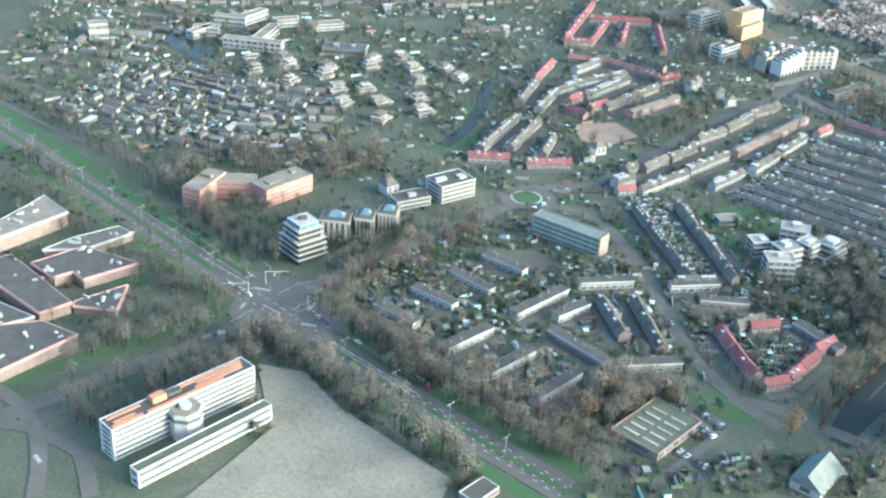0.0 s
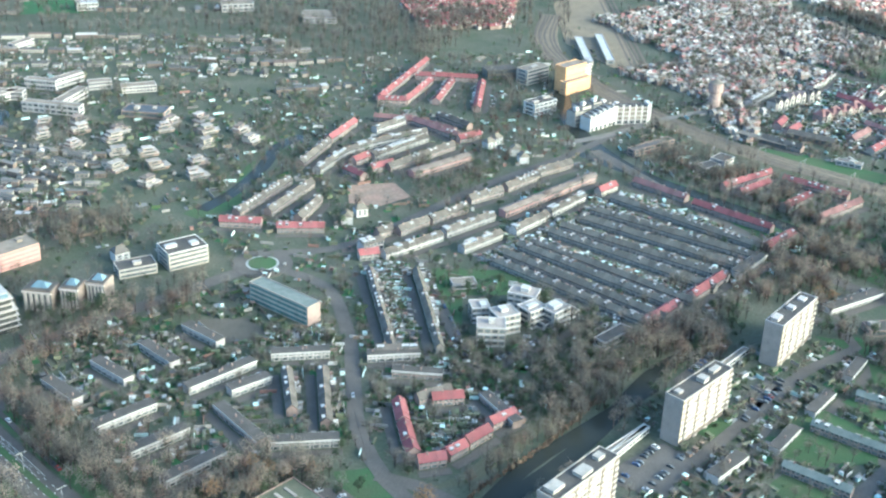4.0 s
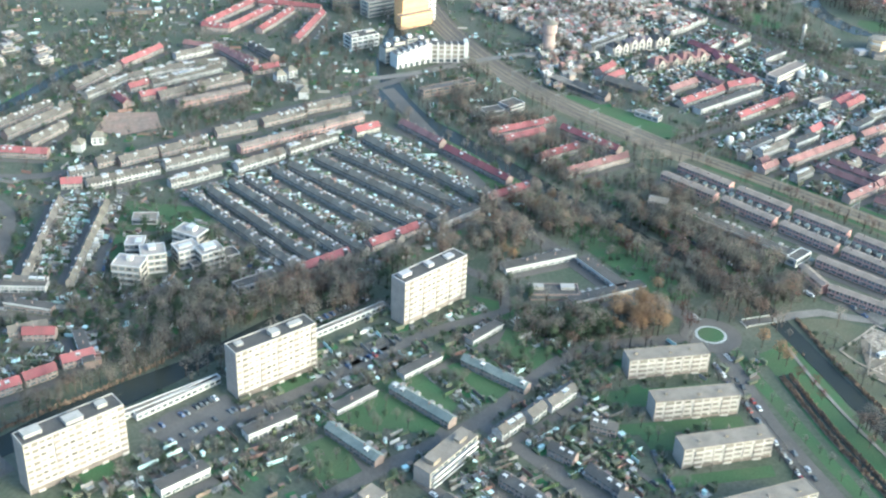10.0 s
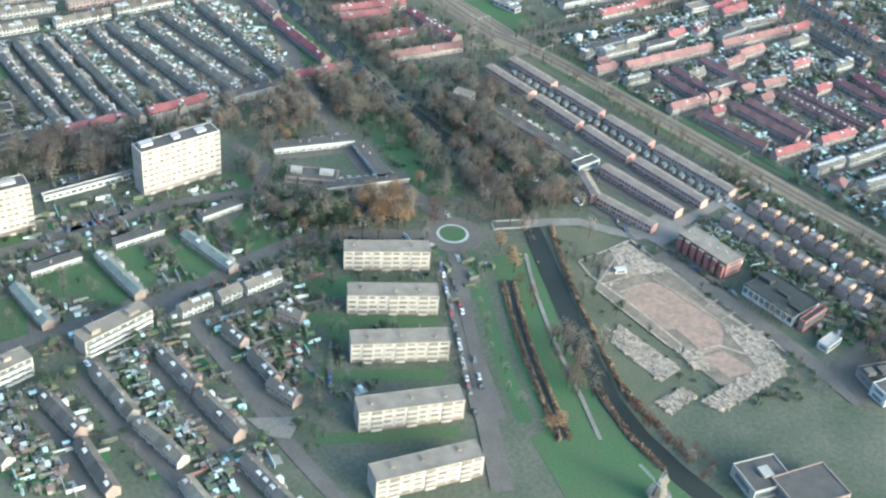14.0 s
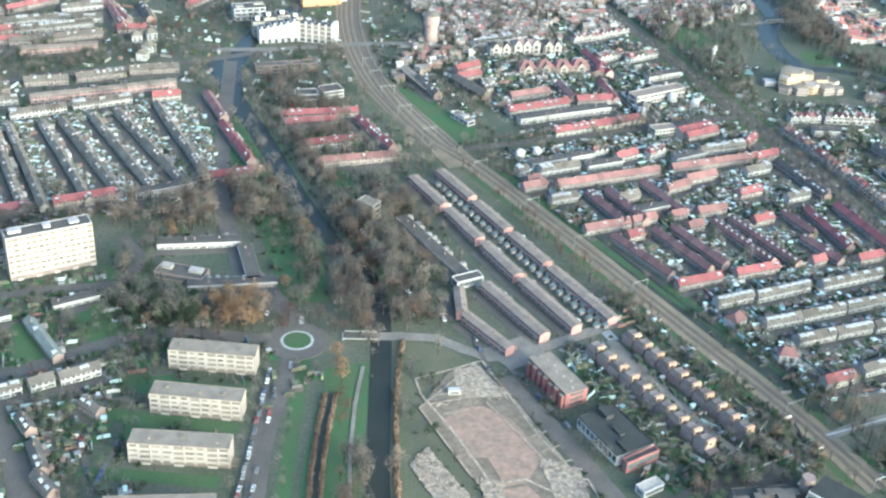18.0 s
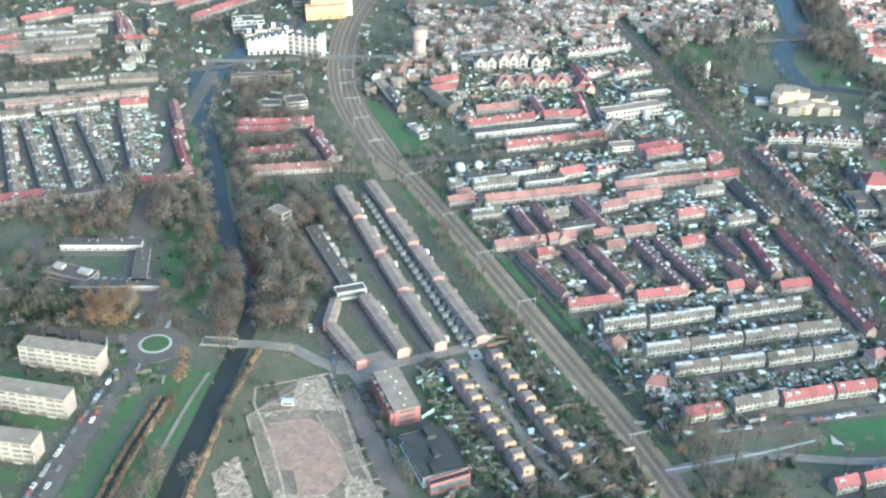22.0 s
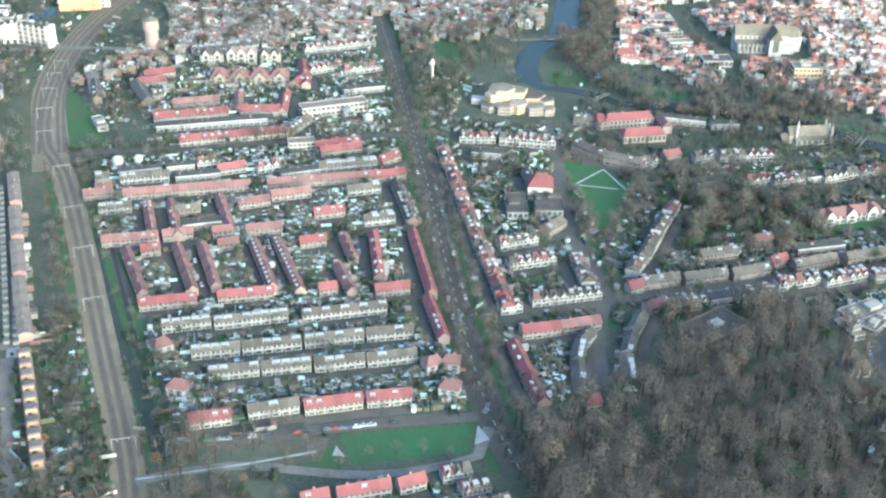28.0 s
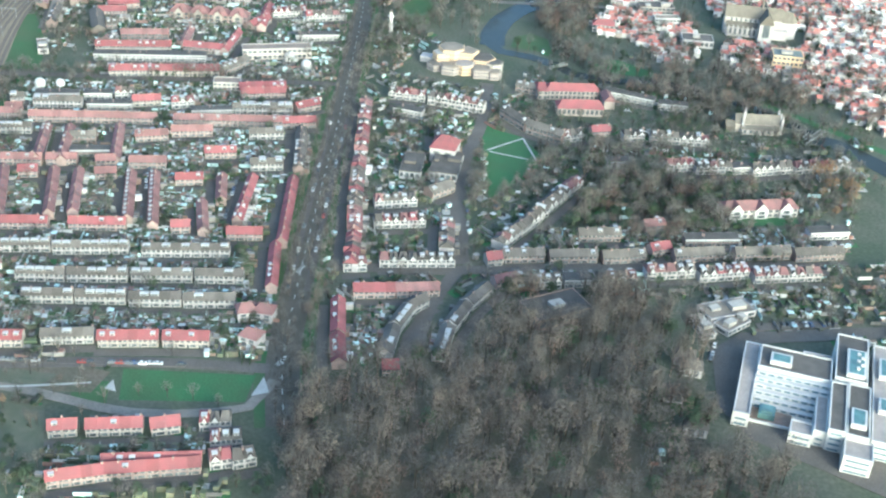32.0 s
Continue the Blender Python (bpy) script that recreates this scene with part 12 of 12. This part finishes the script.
grove([(147.3, 411.9), (190.3, 322.6), (170.8, 295.9), (152.1, 304.5), (123.0, 399.2)], 80, ['bare', 'bare', 'tan'], 710, 0.7)
gardens([(183.6, 313.5), (293.8, 293.3), (276.0, 269.3), (166.8, 296.9)], 60, 715, 0.6)
grove([(183.6, 313.5), (293.8, 293.3), (276.0, 269.3), (166.8, 296.9)], 160, ['scrub', 'scrub', 'shrub'], 716, 1.1, low=True)
grove([(183.6, 313.5), (293.8, 293.3), (276.0, 269.3), (166.8, 296.9)], 40, ['bare', 'bare', 'bush', 'leaf', 'bare'], 717, 0.7, low=True)
grove([(214.5, 351.7), (223.4, 353.8), (220.9, 334.0), (205.0, 322.6), (195.0, 332.6)], 14, ['tan', 'bare'], 720, 0.8)
thicket([(315.9, 400.5), (362.3, 414.6), (429.0, 456.6), (468.0, 473.9), (465.8, 460.9), (411.4, 424.7), (362.0, 394.1), (325.6, 374.7)], 40, ["bare", "tan", "leaf"], 721, "loose belt of bare trees along the canal", 0.7)
quarter(2.5, 1234.6, -9.2, 269.0, 80.0, 5, 38, ("grey",), 7, seed=31)
quarter(269.4, 1202.0, -9.0, 245.1, 72.1, 4, 35, ("grey",), 7, seed=32)
quarter(523.7, 1201.3, -8.6, 492.3, 53.5, 4, 62, ("grey",), 8, seed=33)
grove([(-29.1, 1361.5), (333.4, 1299.2), (317.1, 1204.1), (-20.9, 1255.1)], 120, ['bare', 'leaf', 'bare'], 730, 0.8, low=True)
grove([(334.4, 1305.2), (658.2, 1249.7), (628.0, 1176.0), (319.8, 1220.0)], 120, ['bare', 'leaf', 'bare'], 731, 0.8, low=True)
grove([(663.2, 1261.7), (1059.8, 1194.2), (1010.0, 1125.8), (632.4, 1186.8)], 120, ['bare', 'leaf', 'bare'], 732, 0.8, low=True)
grove([(704.1, 1162.4), (794.4, 1146.3), (716.1, 959.2), (640.1, 952.9)], 40, ['bare', 'leaf', 'bare'], 733, 0.8, low=True)
old_town([(674.4, 1085.7), (802.7, 1174.6), (1038.4, 1164.8), (961.4, 1059.3), (751.5, 1021.2)], 100, 9, 15.0, 3.6, 5.6)
strip("road", ROAD, 8, [(-17.8, 1214.7), (204.4, 1257.3), (450.8, 1242.5), (755.5, 1153.2)], "far road")
avenue([(943.4, 359.9), (923.9, 390.9), (903.7, 437.0), (875.0, 508.6), (840.6, 596.3), (792.9, 713.0)], 9, ['bare'], 742, 1.5, 0.62, 0)
avenue([(947.9, 361.7), (930.3, 393.6), (910.2, 439.8), (881.4, 511.5), (847.0, 599.3), (799.3, 716.2)], 9, ['bare'], 743, 1.5, 0.62, 0)
gardens([(869.2, 321.2), (923.5, 346.7), (930.0, 332.2), (879.3, 308.0)], 60, 745, 0.6)
grove([(869.2, 321.2), (923.5, 346.7), (930.0, 332.2), (879.3, 308.0)], 60, ['scrub', 'scrub', 'shrub'], 746, 1.1, low=True)
grove([(869.2, 321.2), (923.5, 346.7), (930.0, 332.2), (879.3, 308.0)], 6, ['bare', 'bare', 'bush', 'leaf', 'bare'], 747, 0.5, low=True)
grove([(816.7, 970.0), (903.5, 995.4), (909.2, 932.5), (916.9, 767.1), (900.0, 720.8), (884.1, 815.7), (861.5, 889.0), (855.0, 807.4), (874.1, 723.5), (858.3, 729.3), (833.7, 801.3)], 150, ['bare', 'wood', 'bare', 'leaf'], 750, 0.75)
grove([(898.9, 994.0), (1096.6, 1051.8), (1076.7, 790.9), (1016.0, 773.8), (926.0, 792.0)], 130, ['bare', 'bare', 'leaf'], 751, 0.6)
grove([(572.0, 834.8), (789.4, 962.0), (845.3, 804.6), (784.8, 719.1), (648.3, 702.1)], 130, ['bare', 'bare', 'leaf'], 752, 0.55)
grove([(941.0, 796.3), (1077.5, 801.7), (1068.8, 686.6), (962.0, 691.1)], 90, ['bare', 'wood'], 753, 0.6)
grove([(900.4, 616.1), (917.6, 557.3), (935.2, 555.7), (962.0, 633.1), (968.8, 623.6), (940.4, 532.6), (911.8, 536.8)], 30, ['bare'], 754, 0.6)
strip("road", ROAD, 8, [(592.4, 247.6), (593.8, 221.3), (594.8, 196.1)], "asphalt road beside the flats")
grove([(44.4, 596.9), (89.2, 594.3), (137.9, 561.3), (172.1, 513.1), (127.1, 476.2), (103.0, 471.1), (58.1, 515.1)], 60, ['bare', 'bare', 'leaf'], 760, 0.6)
grove([(32.4, 607.0), (198.8, 585.3), (194.6, 507.9), (103.0, 471.1), (57.9, 503.6)], 160, ['scrub', 'scrub', 'shrub'], 762, 1.1, low=True)
grove([(32.4, 607.0), (198.8, 585.3), (194.6, 507.9), (103.0, 471.1), (57.9, 503.6)], 10, ['bare', 'bare', 'bush', 'leaf', 'bare'], 763, 0.6, low=True)
grove([(537.9, 960.6), (577.7, 810.2), (503.8, 711.1), (434.3, 688.8), (462.4, 801.6)], 60, ['bare', 'bare', 'leaf'], 765, 0.6)
grove([(405.5, 1068.8), (482.1, 1103.6), (431.9, 959.5), (369.5, 849.8), (356.0, 918.1)], 60, ['wood', 'bare'], 766, 0.7)
gardens([(868.0, 318.0), (932.0, 348.0), (946.0, 322.0), (890.0, 286.0)], 150, 983, 0.75)
grove([(868.0, 318.0), (932.0, 348.0), (946.0, 322.0), (890.0, 286.0)], 45, ['shrub', 'leaf', 'scrub', 'bare'], 985, 0.6, low=True)
grove([(276.0, 292.0), (300.0, 309.0), (352.0, 340.0), (398.0, 377.0), (402.0, 370.0), (356.0, 333.0), (304.0, 302.0), (282.0, 288.0)], 34, ['bare', 'tan', 'bare', 'shrub'], 986, 0.6)
grove([(276.0, 318.0), (308.0, 341.0), (345.0, 364.0), (390.0, 390.0), (386.0, 384.0), (350.0, 357.0), (310.0, 334.0), (280.0, 312.0)], 30, ['bare', 'rust', 'shrub'], 987, 0.5)
avenue([(652.0, 558.0), (702.0, 582.0), (760.0, 608.0)], 3.0, ['leaf', 'bare', 'leaf'], 980, 1.5, 0.5, 0)
grove([(612.0, 690.0), (632.0, 690.0), (672.0, 620.0), (664.0, 590.0), (640.0, 618.0)], 40, ['bare', 'leaf', 'rust'], 981, 0.55)
grove([(1000.0, 690.0), (1034.0, 700.0), (1034.0, 675.0), (1000.0, 664.0)], 40, ['leaf', 'bare', 'leaf'], 982, 0.6)

setting("house_annexes", ANNEXES, ANNEX, "small brick annexes behind the terraces", "annexes", "stuff")
setting("street", STREETS, ROAD, "narrow paved streets along the house fronts")
